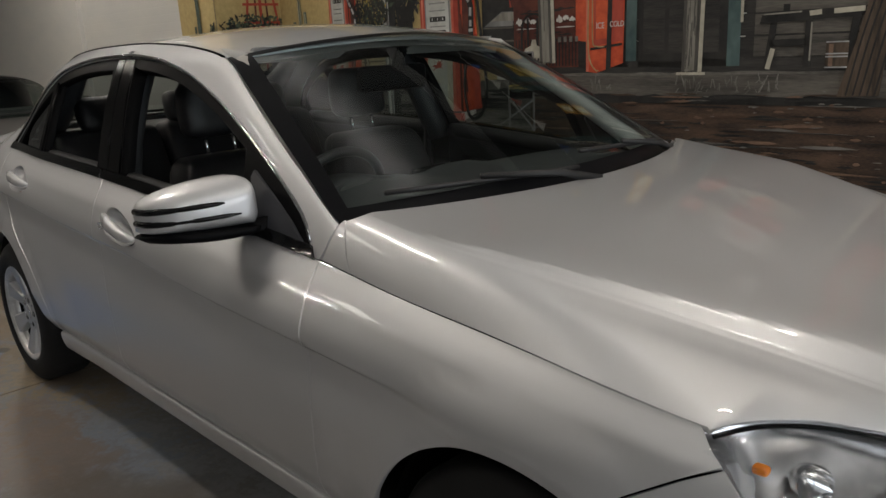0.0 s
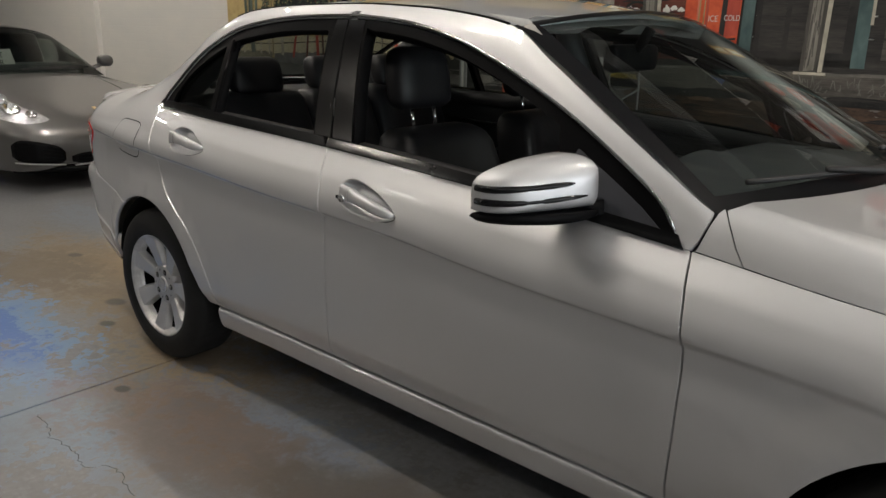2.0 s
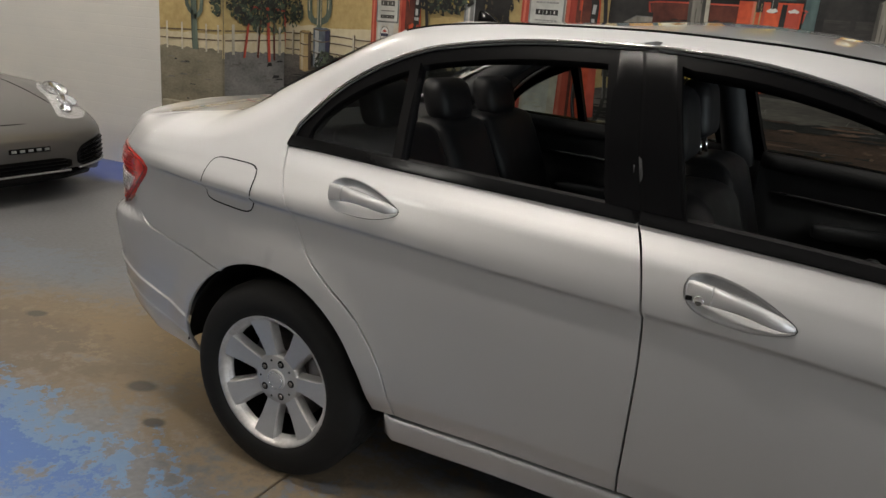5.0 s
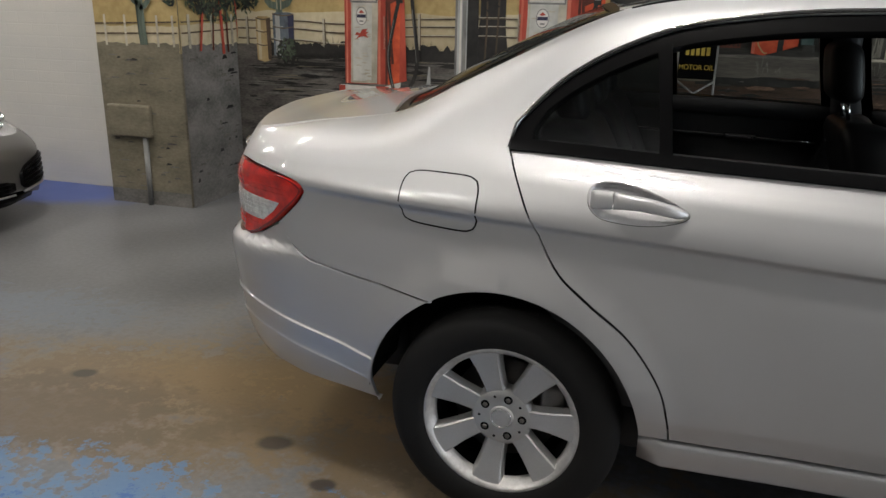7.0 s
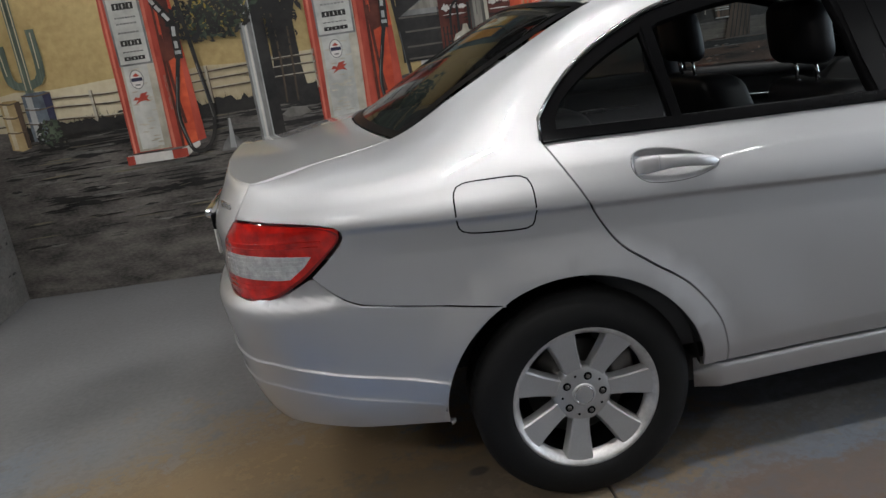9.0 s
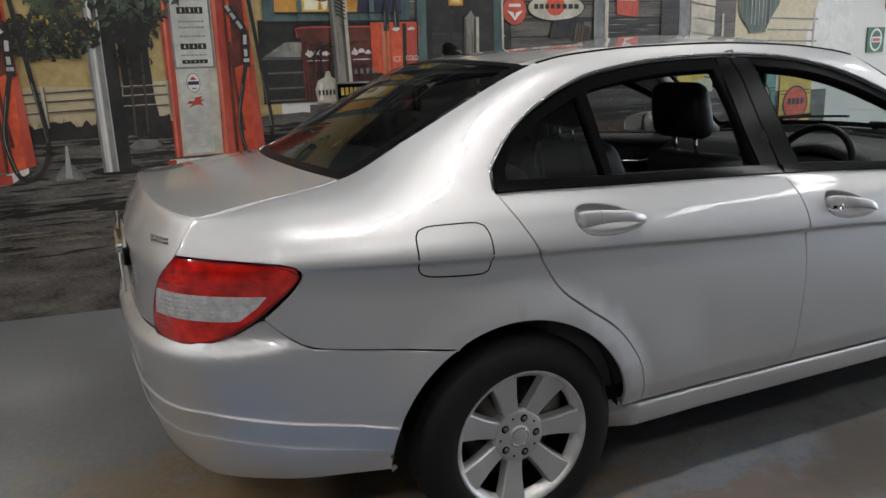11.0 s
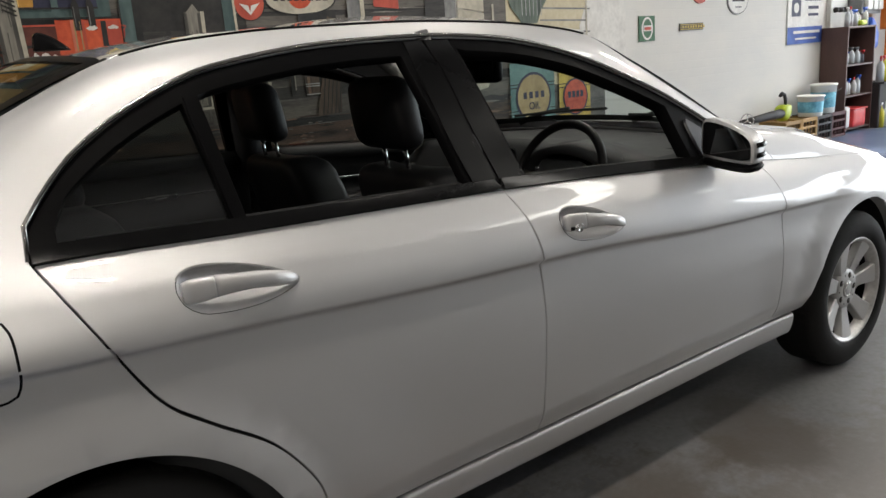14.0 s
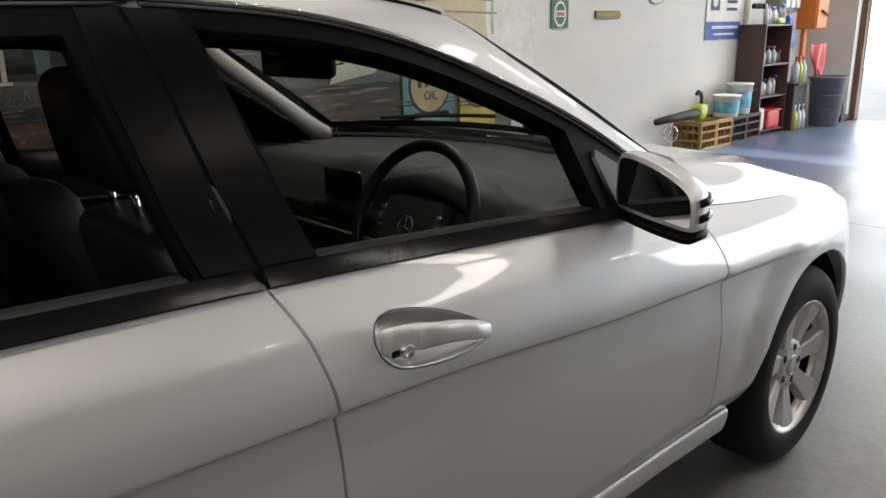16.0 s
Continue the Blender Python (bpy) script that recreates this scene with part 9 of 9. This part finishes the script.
def bottle(x, y, z, h, r, m, cap, spray=False, label="plastic bottle of car-care liquid"):
    b = thing("bottle", label, "bottle", (x, y, z), random.uniform(-60, 60), group="bottles")
    link_mesh("flask", *lathe([(0.0, 0.0), (r, 0.0), (r, h * 0.55), (r * 0.8, h * 0.68), (r * 0.36, h * 0.78), (r * 0.34, h * 0.86)], 14), m, b)
    if spray:
        link_mesh("spray_head", *joined(box(0.09, 0.026, 0.03, 0.006, (-0.02, 0, h * 0.95)), tube([(0, 0, h * 0.84), (0, 0, h * 0.95)], 0.014, 8), box(0.01, 0.014, 0.05, 0.002, (-0.04, 0, h * 0.86))), cap, b)
    else:
        link_mesh("cap", *lathe([(r * 0.4, h * 0.85), (r * 0.4, h), (0.0, h)], 12), cap, b)
    return b


caps = [M["red_plastic"], M["crate_dark"], M["white_plastic"], M["blue_plastic"]]
flasks = [M["pale_plastic"], M["white_plastic"], M["pale_plastic"], M["bin_grey"], M["white_plastic"]]
for z, n, hh in ((0.47, 6, 0.24), (0.86, 7, 0.20), (SZ - 0.012, 5, 0.24)):
    for k in range(n):
        lab = {0.47: "silver plastic bottle on the middle shelf", 0.86: "white plastic bottle on the upper shelf"}.get(z, "spray bottle standing on top of the shelf")
        bottle(9.85 + 0.56 * (k + 0.4) / n + random.uniform(-0.01, 0.01), 2.62 + random.uniform(-0.02, 0.06), z + 0.0115, hh * random.uniform(0.75, 1.05), 0.034, random.choice(flasks), random.choice(caps), k % 2 == 0, lab)
for k, m in enumerate((M["pale_plastic"], M["liquid_yellow"], M["pale_plastic"])):
    bottle(10.62 + 0.11 * k, 2.50, 0.60, 0.34, 0.05, m, M["red_plastic"], True, "spray bottle with a red trigger on a stand")
for k, m in enumerate((M["liquid_yellow"], M["pale_plastic"], M["pale_plastic"])):
    bottle(10.62 + 0.12 * k, 2.46, 0.0, 0.33, 0.05, m, M["white_plastic"], True, "spray bottle standing on the floor")
st = thing("bottle_stand", "black stand holding spray bottles beside the shelf", "stand", (10.73, 2.60, 0))
link_mesh("stand_body", *box(0.40, 0.30, 0.58, 0.01, (0, 0, 0.29)), M["crate_dark"], st, smooth=False)
link_mesh("stand_top", *box(0.42, 0.36, 0.02, 0.004, (0, -0.02, 0.59)), M["crate_dark"], st, smooth=False)
tub = thing("red_tub", "red plastic tub on the lowest shelf", "tub", (10.14, 2.63, 0.0615))
link_mesh("tub_body", *rbox(0.36, 0.24, 0.24, 0.03, 6, (0, 0, 0.12)), M["red_plastic"], tub)
link_mesh("tub_rim", *rbox(0.39, 0.27, 0.025, 0.01, 4, (0, 0, 0.235)), M["red_plastic"], tub)
can = thing("white_canister", "white plastic canister on the lowest shelf", "canister", (9.86, 2.62, 0.0615))
link_mesh("canister_body", *rbox(0.14, 0.18, 0.28, 0.03, 6, (0, 0, 0.14)), M["white_plastic"], can)
link_mesh("canister_cap", *lathe([(0.025, 0.27), (0.025, 0.31), (0.0, 0.31)], 12), M["blue_plastic"], can)
glv = thing("work_gloves", "lime and black work gloves on top of the shelf", "gloves", (10.22, 2.60, SZ))
link_mesh("glove", *rbox(0.16, 0.10, 0.07, 0.03, 6, (0, 0, 0.035)), M["lime"], glv)
link_mesh("glove", *rbox(0.12, 0.09, 0.05, 0.02, 6, (0.09, 0.02, 0.05)), M["crate_dark"], glv)
bag = thing("blue_bag", "blue plastic bag hanging beside the shelf", "bag", (10.60, 2.66, 1.02))
link_mesh("bag_sack", *rbox(0.24, 0.18, 0.42, 0.07, 8, (0, 0, 0.21), lambda q: (q.x * (1 - 0.7 * max(0, q.z / 0.21)), q.y * (1 - 0.5 * max(0, q.z / 0.21)), q.z)), M["blue_plastic"], bag)
link_mesh("hook_wire", *tube([(0, 0, 0.40), (0.02, 0.08, 0.46), (0.02, 0.22, 0.46)], 0.006, 6), M["grey_metal"], bag)

# ---- orange cabinet, cloth, bin and tools ----
ob_ = thing("orange_cabinet", "orange steel switch cabinet on an orange post", "cabinet", (11.35, 2.66, 0))
link_mesh("cabinet_body", *box(0.36, 0.26, 0.46, 0.012, (0, 0, 1.50)), M["orange_paint"], ob_, smooth=False)
link_mesh("cabinet_door", *box(0.32, 0.012, 0.42, 0.004, (0, -0.135, 1.50)), M["orange_paint"], ob_, smooth=False)
link_mesh("turn_handle", *tube([(-0.05, -0.15, 1.50), (0.10, -0.17, 1.44)], 0.014, 8), M["crate_dark"], ob_)
link_mesh("post", *box(0.10, 0.05, 1.30, 0.006, (0, 0.08, 0.65)), M["orange_paint"], ob_, smooth=False)
cl = thing("red_cloth", "red rag draped on the orange post", "cloth", (11.22, 2.52, 0.72))
V, F = [], []
for i in range(12):
    for j in range(10):
        u, v = i / 11, j / 9
        V.append(((u - 0.5) * 0.52 * (1 - 0.62 * v), 0.03 * math.sin(9 * u + 3 * v) - 0.05, 0.36 - 0.46 * v * (0.6 + 0.4 * abs(math.sin(5 * u)))))
F = [(i * 10 + j, (i + 1) * 10 + j, (i + 1) * 10 + j + 1, i * 10 + j + 1) for i in range(11) for j in range(9)]
c_ = link_mesh("cloth_sheet", V, F, M["red_plastic"], cl)
c_.modifiers.new("thick", "SOLIDIFY").thickness = 0.006
bn = thing("waste_bin", "tall grey plastic waste bin on the floor", "bin", (11.36, 2.36, 0))
link_mesh("bin_body", *lathe([(0.0, 0.0), (0.175, 0.0), (0.18, 0.01), (0.225, 0.62), (0.245, 0.63), (0.245, 0.655), (0.225, 0.66), (0.215, 0.62), (0.17, 0.03), (0.0, 0.03)], 32), M["bin_grey"], bn)
for k in range(2):
    link_mesh("bin_rib", *lathe([(0.197 + 0.012 * k, 0.22 + 0.18 * k), (0.203 + 0.012 * k, 0.23 + 0.18 * k), (0.199 + 0.012 * k, 0.24 + 0.18 * k)], 32), M["bin_grey"], bn)
br = thing("broom", "long-handled broom leaning on the end wall", "broom", (12.0, 2.36, 0))
link_mesh("stick", *tube([(0.0, -0.02, 0.07), (0.17, 0.12, 1.35)], 0.013, 8), M["pale_plastic"], br)
link_mesh("broom_head", *box(0.30, 0.07, 0.05, 0.008, (-0.03, -0.03, 0.06)), M["crate_dark"], br, smooth=False)
link_mesh("bristles", *box(0.28, 0.05, 0.035, 0.004, (-0.03, -0.03, 0.018)), M["crate_dark"], br, smooth=False)
fn = thing("red_funnel", "red oil funnel hung on the end wall", "funnel", (12.24, 2.62, 0.98))
link_mesh("cone", *lathe([(0.11, 0.10), (0.10, 0.0), (0.03, -0.08), (0.014, -0.24), (0.010, -0.24), (0.02, -0.08), (0.095, 0.0)], 20), M["red_plastic"], fn)
link_mesh("hook_wire", *tube([(0.0, 0.0, 0.07), (0.02, 0.0, 0.16), (0.06, 0, 0.16)], 0.006, 6), M["grey_metal"], fn)
hs = thing("hanging_hose", "grey hose and rods hung on the end wall", "hose", (12.22, 2.46, 0))
link_mesh("hose_loop", *tube(curve2([(0.06, 0.0, 1.9), (0.0, 0.03, 1.4), (-0.02, 0.0, 0.95), (0.0, 0.02, 0.6), (0.02, 0.05, 0.45)], 0.05), 0.018, 8), M["grey_metal"], hs)
link_mesh("rod", *tube([(0.05, 0.12, 2.1), (0.03, 0.10, 0.5)], 0.008, 6), M["grey_metal"], hs)

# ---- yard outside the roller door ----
# added glowing board that stands in for the bright outdoors
M["outdoor_glow"] = glow("outdoor_glow", (0.95, 0.98, 1.0), 2.8)
yd = link_mesh("backdrop", *box(0.3, 44, 16, 0, (26.8, -2, 8.0)), M["outdoor_glow"], smooth=False)
tagged(yd, "glowing board standing in for bright daylight beyond the yard", "backdrop", kind="structure")

# ---- dark grey coupe in the background ----
M["grey_paint"] = mat("dark_silver_paint", (0.105, 0.102, 0.10), 0.34, 0.45, 0.03, 2, 700, 0.0, 1.0, rvar=0.03)
coupe = thing("coupe", "dark grey sports coupe parked by the white wall", "car", (-3.52, 0.65, 0), 0)
# lengthwise keys: x behind the nose; half width, sill z, flank z, bonnet edge z, centre z
CP = pchip([(-4.4, 0.55, 0.30, 0.52, 0.70, 0.74), (-4.2, 0.80, 0.22, 0.55, 0.80, 0.85), (-3.6, 0.89, 0.17, 0.58, 0.86, 0.90), (-3.0, 0.885, 0.17, 0.58, 0.86, 0.89), (-2.2, 0.86, 0.17, 0.56, 0.84, 0.88), (-1.5, 0.875, 0.17, 0.55, 0.82, 0.85),
            (-1.1, 0.885, 0.17, 0.54, 0.76, 0.79), (-0.7, 0.87, 0.17, 0.50, 0.705, 0.715), (-0.4, 0.83, 0.17, 0.46, 0.63, 0.64), (-0.2, 0.76, 0.17, 0.42, 0.555, 0.57), (-0.06, 0.62, 0.18, 0.38, 0.47, 0.49), (0.0, 0.42, 0.22, 0.34, 0.41, 0.43)])


def coupe_row(x):
    hw, zs, zf, ze, zc = CP(x)
    fen = 0.05 * math.exp(-((x + 0.78) / 0.34) ** 2)
    pts = []
    for t in np.linspace(-1, 1, 41):
        a = abs(t)
        if a > 0.72:
            k = (a - 0.72) / 0.28
            y = hw * (1 - 0.045 * k ** 2.2)
            z = zf + (zs - zf) * k
        else:
            k = a / 0.72
            ang = k * math.pi / 2
            y = hw * math.sin(ang) ** 0.80
            z = zf + (zc - zf) * max(0.0, math.cos(ang)) ** 0.55
            z += fen * math.exp(-((y / hw - 0.80) / 0.14) ** 2)
        pts.append((x, y * (1 if t > 0 else -1), z))
    return pts


xs = [0.0, -0.015, -0.035, -0.06, -0.1, -0.15, -0.2, -0.27] + list(np.arange(-0.35, -4.41, -0.08))
rows = [coupe_row(x) for x in xs]
V = [p for r in rows for p in r]
n = 41
F = [(i * n + j, i * n + j + 1, (i + 1) * n + j + 1, (i + 1) * n + j) for i in range(len(rows) - 1) for j in range(n - 1)]
F.append(tuple(range(n))[::-1])
link_mesh("coupe_body", V, F, M["grey_paint"], coupe, "dark metallic grey body")


def cabin(u, t):
    """Glasshouse of the coupe: u along, t across."""
    x, hw, z = cab(u)[0], cab(u)[1], cab(u)[2]
    a = t * math.pi / 2
    zb = 0.80
    return x + 0.16 * math.cos(a) * (1 if u < 0.5 else -0.6) * abs(u - 0.5) * 2, hw * math.sin(a) ** 1 if abs(t) <= 1 else 0, zb + (z - zb) * abs(math.cos(a)) ** 0.42


cab = pchip([(0.0, -1.59, 0.70, 0.82), (0.12, -1.77, 0.69, 0.95), (0.3, -2.09, 0.65, 1.16), (0.42, -2.35, 0.62, 1.265), (0.55, -2.72, 0.61, 1.285), (0.75, -3.27, 0.62, 1.20), (1.0, -4.17, 0.60, 0.86)])


def patch_of(u0, u1, t0, t1, nu, nt, off=0.0):
    V, F = [], []
    for i in range(nu + 1):
        for j in range(nt + 1):
            p = Vector(cabin(u0 + (u1 - u0) * i / nu, t0 + (t1 - t0) * j / nt))
            c = Vector((p.x, 0, 0.8))
            V.append(p + (p - c).normalized() * off)
    F = [(i * (nt + 1) + j, i * (nt + 1) + j + 1, (i + 1) * (nt + 1) + j + 1, (i + 1) * (nt + 1) + j) for i in range(nu) for j in range(nt)]
    return V, F


M["coupe_glass"] = clear_glass("coupe_glass", (0.45, 0.5, 0.48))
link_mesh("roof_shell", *joined(patch_of(0.44, 0.78, -0.72, 0.72, 12, 20), patch_of(0.0, 0.44, -1, -0.90, 12, 3), patch_of(0.0, 0.44, 0.90, 1, 12, 3), patch_of(0.40, 0.46, -1, 1, 3, 24, 0.003), patch_of(0.78, 1.0, -1, 1, 6, 20)), M["grey_paint"], coupe)
link_mesh("coupe_windscreen", *patch_of(0.01, 0.41, -0.91, 0.91, 14, 20, -0.004), M["coupe_glass"], coupe, "dark windscreen")
link_mesh("coupe_side_glass", *joined(patch_of(0.45, 0.78, -1, -0.72, 10, 6, -0.004), patch_of(0.45, 0.78, 0.72, 1, 10, 6, -0.004)), M["coupe_glass"], coupe)
link_mesh("coupe_dash", *rbox(0.5, 1.2, 0.2, 0.06, 6, (-2.02, 0, 0.82)), M["dash"], coupe)
for yy in (-0.35, 0.35):
    link_mesh("coupe_seat", *rbox(0.16, 0.42, 0.55, 0.06, 6, (-2.72, yy, 0.92), lambda q: (q.x - 0.25 * q.z, q.y * (1 - 0.5 * max(0, q.z)), q.z)), M["leather"], coupe)
note = thing("paper_notice", "white paper notice behind the coupe's windscreen", "notice", (-5.36, 0.44, 0.94))
link_mesh("sheet", *moved(box(0.36, 0.003, 0.26, 0), pose(0, 0, 0, -25, 0, 100)), A["white"], note, smooth=False)
for k, word in enumerate(("NOT", "FOR", "SALE")):
    cu = bpy.data.curves.new("lettering", "FONT")
    cu.body, cu.size, cu.extrude, cu.align_x = word, 0.085, 0.0004, "CENTER"
    cu.materials.append(A["black"])
    w_ = new("lettering", cu)
    w_.parent = note
    w_.matrix_basis = pose(0, 0, 0, -25, 0, 100) @ pose(0, -0.003, 0.04 - 0.078 * k, 90, 0, 0)
def nose_x(y):
    """How far back the coupe's nose lies at half width y."""
    xs_ = np.linspace(0.0, -0.9, 120)
    return float(np.interp(abs(y), [CP(x)[0] for x in xs_], xs_)) if abs(y) > 0.42 else 0.0


def nose_intake(name, y0, y1, low, high, sg, slats):
    n, k = 12, 6
    V, F = [], []
    for i in range(n + 1):
        u = i / n
        y = y0 + (y1 - y0) * u
        e = 0.25 * (1 - min(1.0, 6 * u)) ** 2 + 0.25 * (1 - min(1.0, 6 * (1 - u))) ** 2
        z0, z1 = low(u), high(u)
        z0, z1 = z0 + e * (z1 - z0), z1 - e * (z1 - z0)
        for j in range(k + 1):
            V.append((nose_x(y) + 0.010, y * sg, z0 + (z1 - z0) * j / k))
    F = [(i * (k + 1) + j, (i + 1) * (k + 1) + j, (i + 1) * (k + 1) + j + 1, i * (k + 1) + j + 1) for i in range(n) for j in range(k)]
    ob = link_mesh(name, V, F, M["pillar"], coupe, "black bumper intake")
    ob.modifiers.new("thick", "SOLIDIFY").thickness = 0.01
    for s_ in range(slats):
        f = (s_ + 0.7) / (slats + 0.4)
        link_mesh("intake_slat", *tube([(nose_x(y0 + (y1 - y0) * u) + 0.017, (y0 + (y1 - y0) * u) * sg, low(u) + (high(u) - low(u)) * f) for u in np.linspace(0.06, 0.94, 8)], 0.0045, 5), M["black_satin"], ob)
    link_mesh("intake_lip", *tube([(nose_x(y0 + (y1 - y0) * u) + 0.014, (y0 + (y1 - y0) * u) * sg, low(u) - 0.008) for u in np.linspace(0.02, 0.98, 10)], 0.007, 6), M["alloy"], ob)
    return ob


for sg in (-1, 1):
    hl = new("coupe_head_light")
    hl.parent = coupe
    tagged(hl, "oval clear head light")
    def skin(x, y):
        r = coupe_row(x)
        ys_, zs_ = [p[1] for p in r[20:35]], [p[2] for p in r[20:35]]
        return float(np.interp(y, ys_, zs_))
    pts = curve2([(-0.17, 0.50), (-0.20, 0.62), (-0.34, 0.735), (-0.56, 0.79), (-0.76, 0.775), (-0.80, 0.69), (-0.70, 0.60), (-0.50, 0.545), (-0.32, 0.47), (-0.20, 0.42), (-0.17, 0.50)], 0.05)[:-1]
    for nm, scl, up, m_ in (("lamp_pan", 1.0, 0.006, M["clear_lens"]), ("lamp_cover", 1.02, 0.022, M["lamp_glass"])):
        cx, cy = -0.48, 0.64
        V, F = [(cx, cy * sg, skin(cx, cy) + up * 1.8)], []
        for r_ in (0.5, 1.0):
            for x, y in pts:
                x2, y2 = cx + (x - cx) * scl * r_, cy + (y - cy) * scl * r_
                V.append((x2, y2 * sg, skin(x2, y2) + up * (1.6 if r_ < 1 else 0.5)))
        m2 = len(pts)
        F = [(0, 1 + i, 1 + (i + 1) % m2) for i in range(m2)] + [(1 + i, 1 + m2 + i, 1 + m2 + (i + 1) % m2, 1 + (i + 1) % m2) for i in range(m2)]
        link_mesh(nm, V, F, m_, hl)
    for bx, by, br_ in ((-0.60, 0.68, 0.085), (-0.40, 0.635, 0.066), (-0.27, 0.53, 0.04)):
        link_mesh("lamp_ring", *moved(lathe([(br_ * 1.12, 0.010), (br_ * 1.1, 0.02), (br_, 0.02), (br_, 0.008)], 24), pose(bx, by * sg, skin(bx, by) + 0.014, 0, 30, 0)), M["lamp_housing"], hl)
        link_mesh("lamp_bowl", *moved(lathe([(br_, 0.014), (br_ * 0.7, -0.008), (br_ * 0.3, -0.016), (br_ * 0.3, 0.006), (0.0, 0.012)], 24), pose(bx, by * sg, skin(bx, by) + 0.014, 0, 30, 0)), M["chrome"], hl)
    # bumper intakes with a bright lower lip
    nose_intake("side_intake", 0.41, 0.745, lambda u: 0.225 + 0.03 * u, lambda u: 0.355 + 0.075 * math.sin(1.6 * u), sg, 5)
    mir = new("coupe_mirror")
    mir.parent = coupe
    link_mesh("mirror_cap", *rbox(0.11, 0.17, 0.12, 0.054, 10, (-1.90, sg * 0.875, 0.93)), M["grey_paint"], mir)
    link_mesh("mirror_arm", *tube([(-1.88, sg * 0.72, 0.86), (-1.89, sg * 0.82, 0.89)], 0.022, 8), M["grey_paint"], mir)
    for wx in (-0.95, -3.3):
        wh = new("coupe_wheel")
        wh.parent = coupe
        link_mesh("coupe_tyre", *lathe([(0.2, -0.1), (0.29, -0.11), (0.315, -0.07), (0.315, 0.07), (0.29, 0.11), (0.2, 0.1)], 36, "y"), M["rubber"], wh)
        link_mesh("coupe_rim", *lathe([(0.215, -0.1), (0.2, -0.09), (0.06, -0.05), (0.0, -0.06)], 36, "y"), M["alloy"], wh)
        wh.matrix_basis = pose(wx, sg * 0.79, 0.315, 0, 0, 0 if sg < 0 else 180)
nose_intake("centre_intake", -0.36, 0.36, lambda u: 0.215, lambda u: 0.30, 1, 3)
link_mesh("plate_blank", *box(0.016, 0.30, 0.035, 0.006, (0.006, 0.05, 0.375)), M["black_satin"], coupe, "black plate holder with bars")
for k in range(5):
    link_mesh("plate_bar", *box(0.004, 0.035, 0.018, 0.001, (0.016, -0.07 + 0.06 * k, 0.375)), M["grey_metal"], coupe)
link_mesh("bonnet_badge", *rbox(0.04, 0.034, 0.008, 0.003, 4, (-0.30, 0, 0.620), lambda q: (q.x, q.y, q.z + q.x * -0.35)), A["tan_drum"], coupe, "small gold shield badge")
for sg in (-1, 1):
    link_mesh("coupe_wiper", *tube([Vector(cabin(0.05, 0.1 * sg)) + Vector((0.02, 0, 0.012)), Vector(cabin(0.07, 0.1 * sg + 0.5)) + Vector((0.02, 0, 0.012))], 0.008, 6), M["black_plastic"], coupe)
link_mesh("bonnet_seam", *tube([(x, sg2 * 0.50 * (1 if x > -0.5 else 1.0), [p for p in coupe_row(x) if p[1] >= 0.499][0][2] + 0.001 if [p for p in coupe_row(x) if p[1] >= 0.499] else 0.6) for sg2 in (1,) for x in np.linspace(-0.42, -1.55, 16)], 0.003, 5), M["black_satin"], coupe)
# seam between bonnet and bumper, running on below the lamps
link_mesh("bumper_seam", *tube([(nose_x(y) - 0.13 - 0.05 * (abs(y) / 0.44) ** 2, y, CP(nose_x(y) - 0.13)[4] - 0.028 * (abs(y) / 0.44) ** 2) for y in np.linspace(-0.43, 0.43, 25)], 0.0035, 5), M["black_satin"], coupe)
# black spoiler, made thicker to take in the shadow below it
link_mesh("front_lip", *tube([(p[0] + 0.01, p[1], 0.175) for p in [(-0.30, -0.70), (-0.12, -0.55), (-0.03, -0.3), (-0.01, 0), (-0.03, 0.3), (-0.12, 0.55), (-0.30, 0.70)]], 0.034, 8), M["pillar"], coupe, "black chin spoiler")
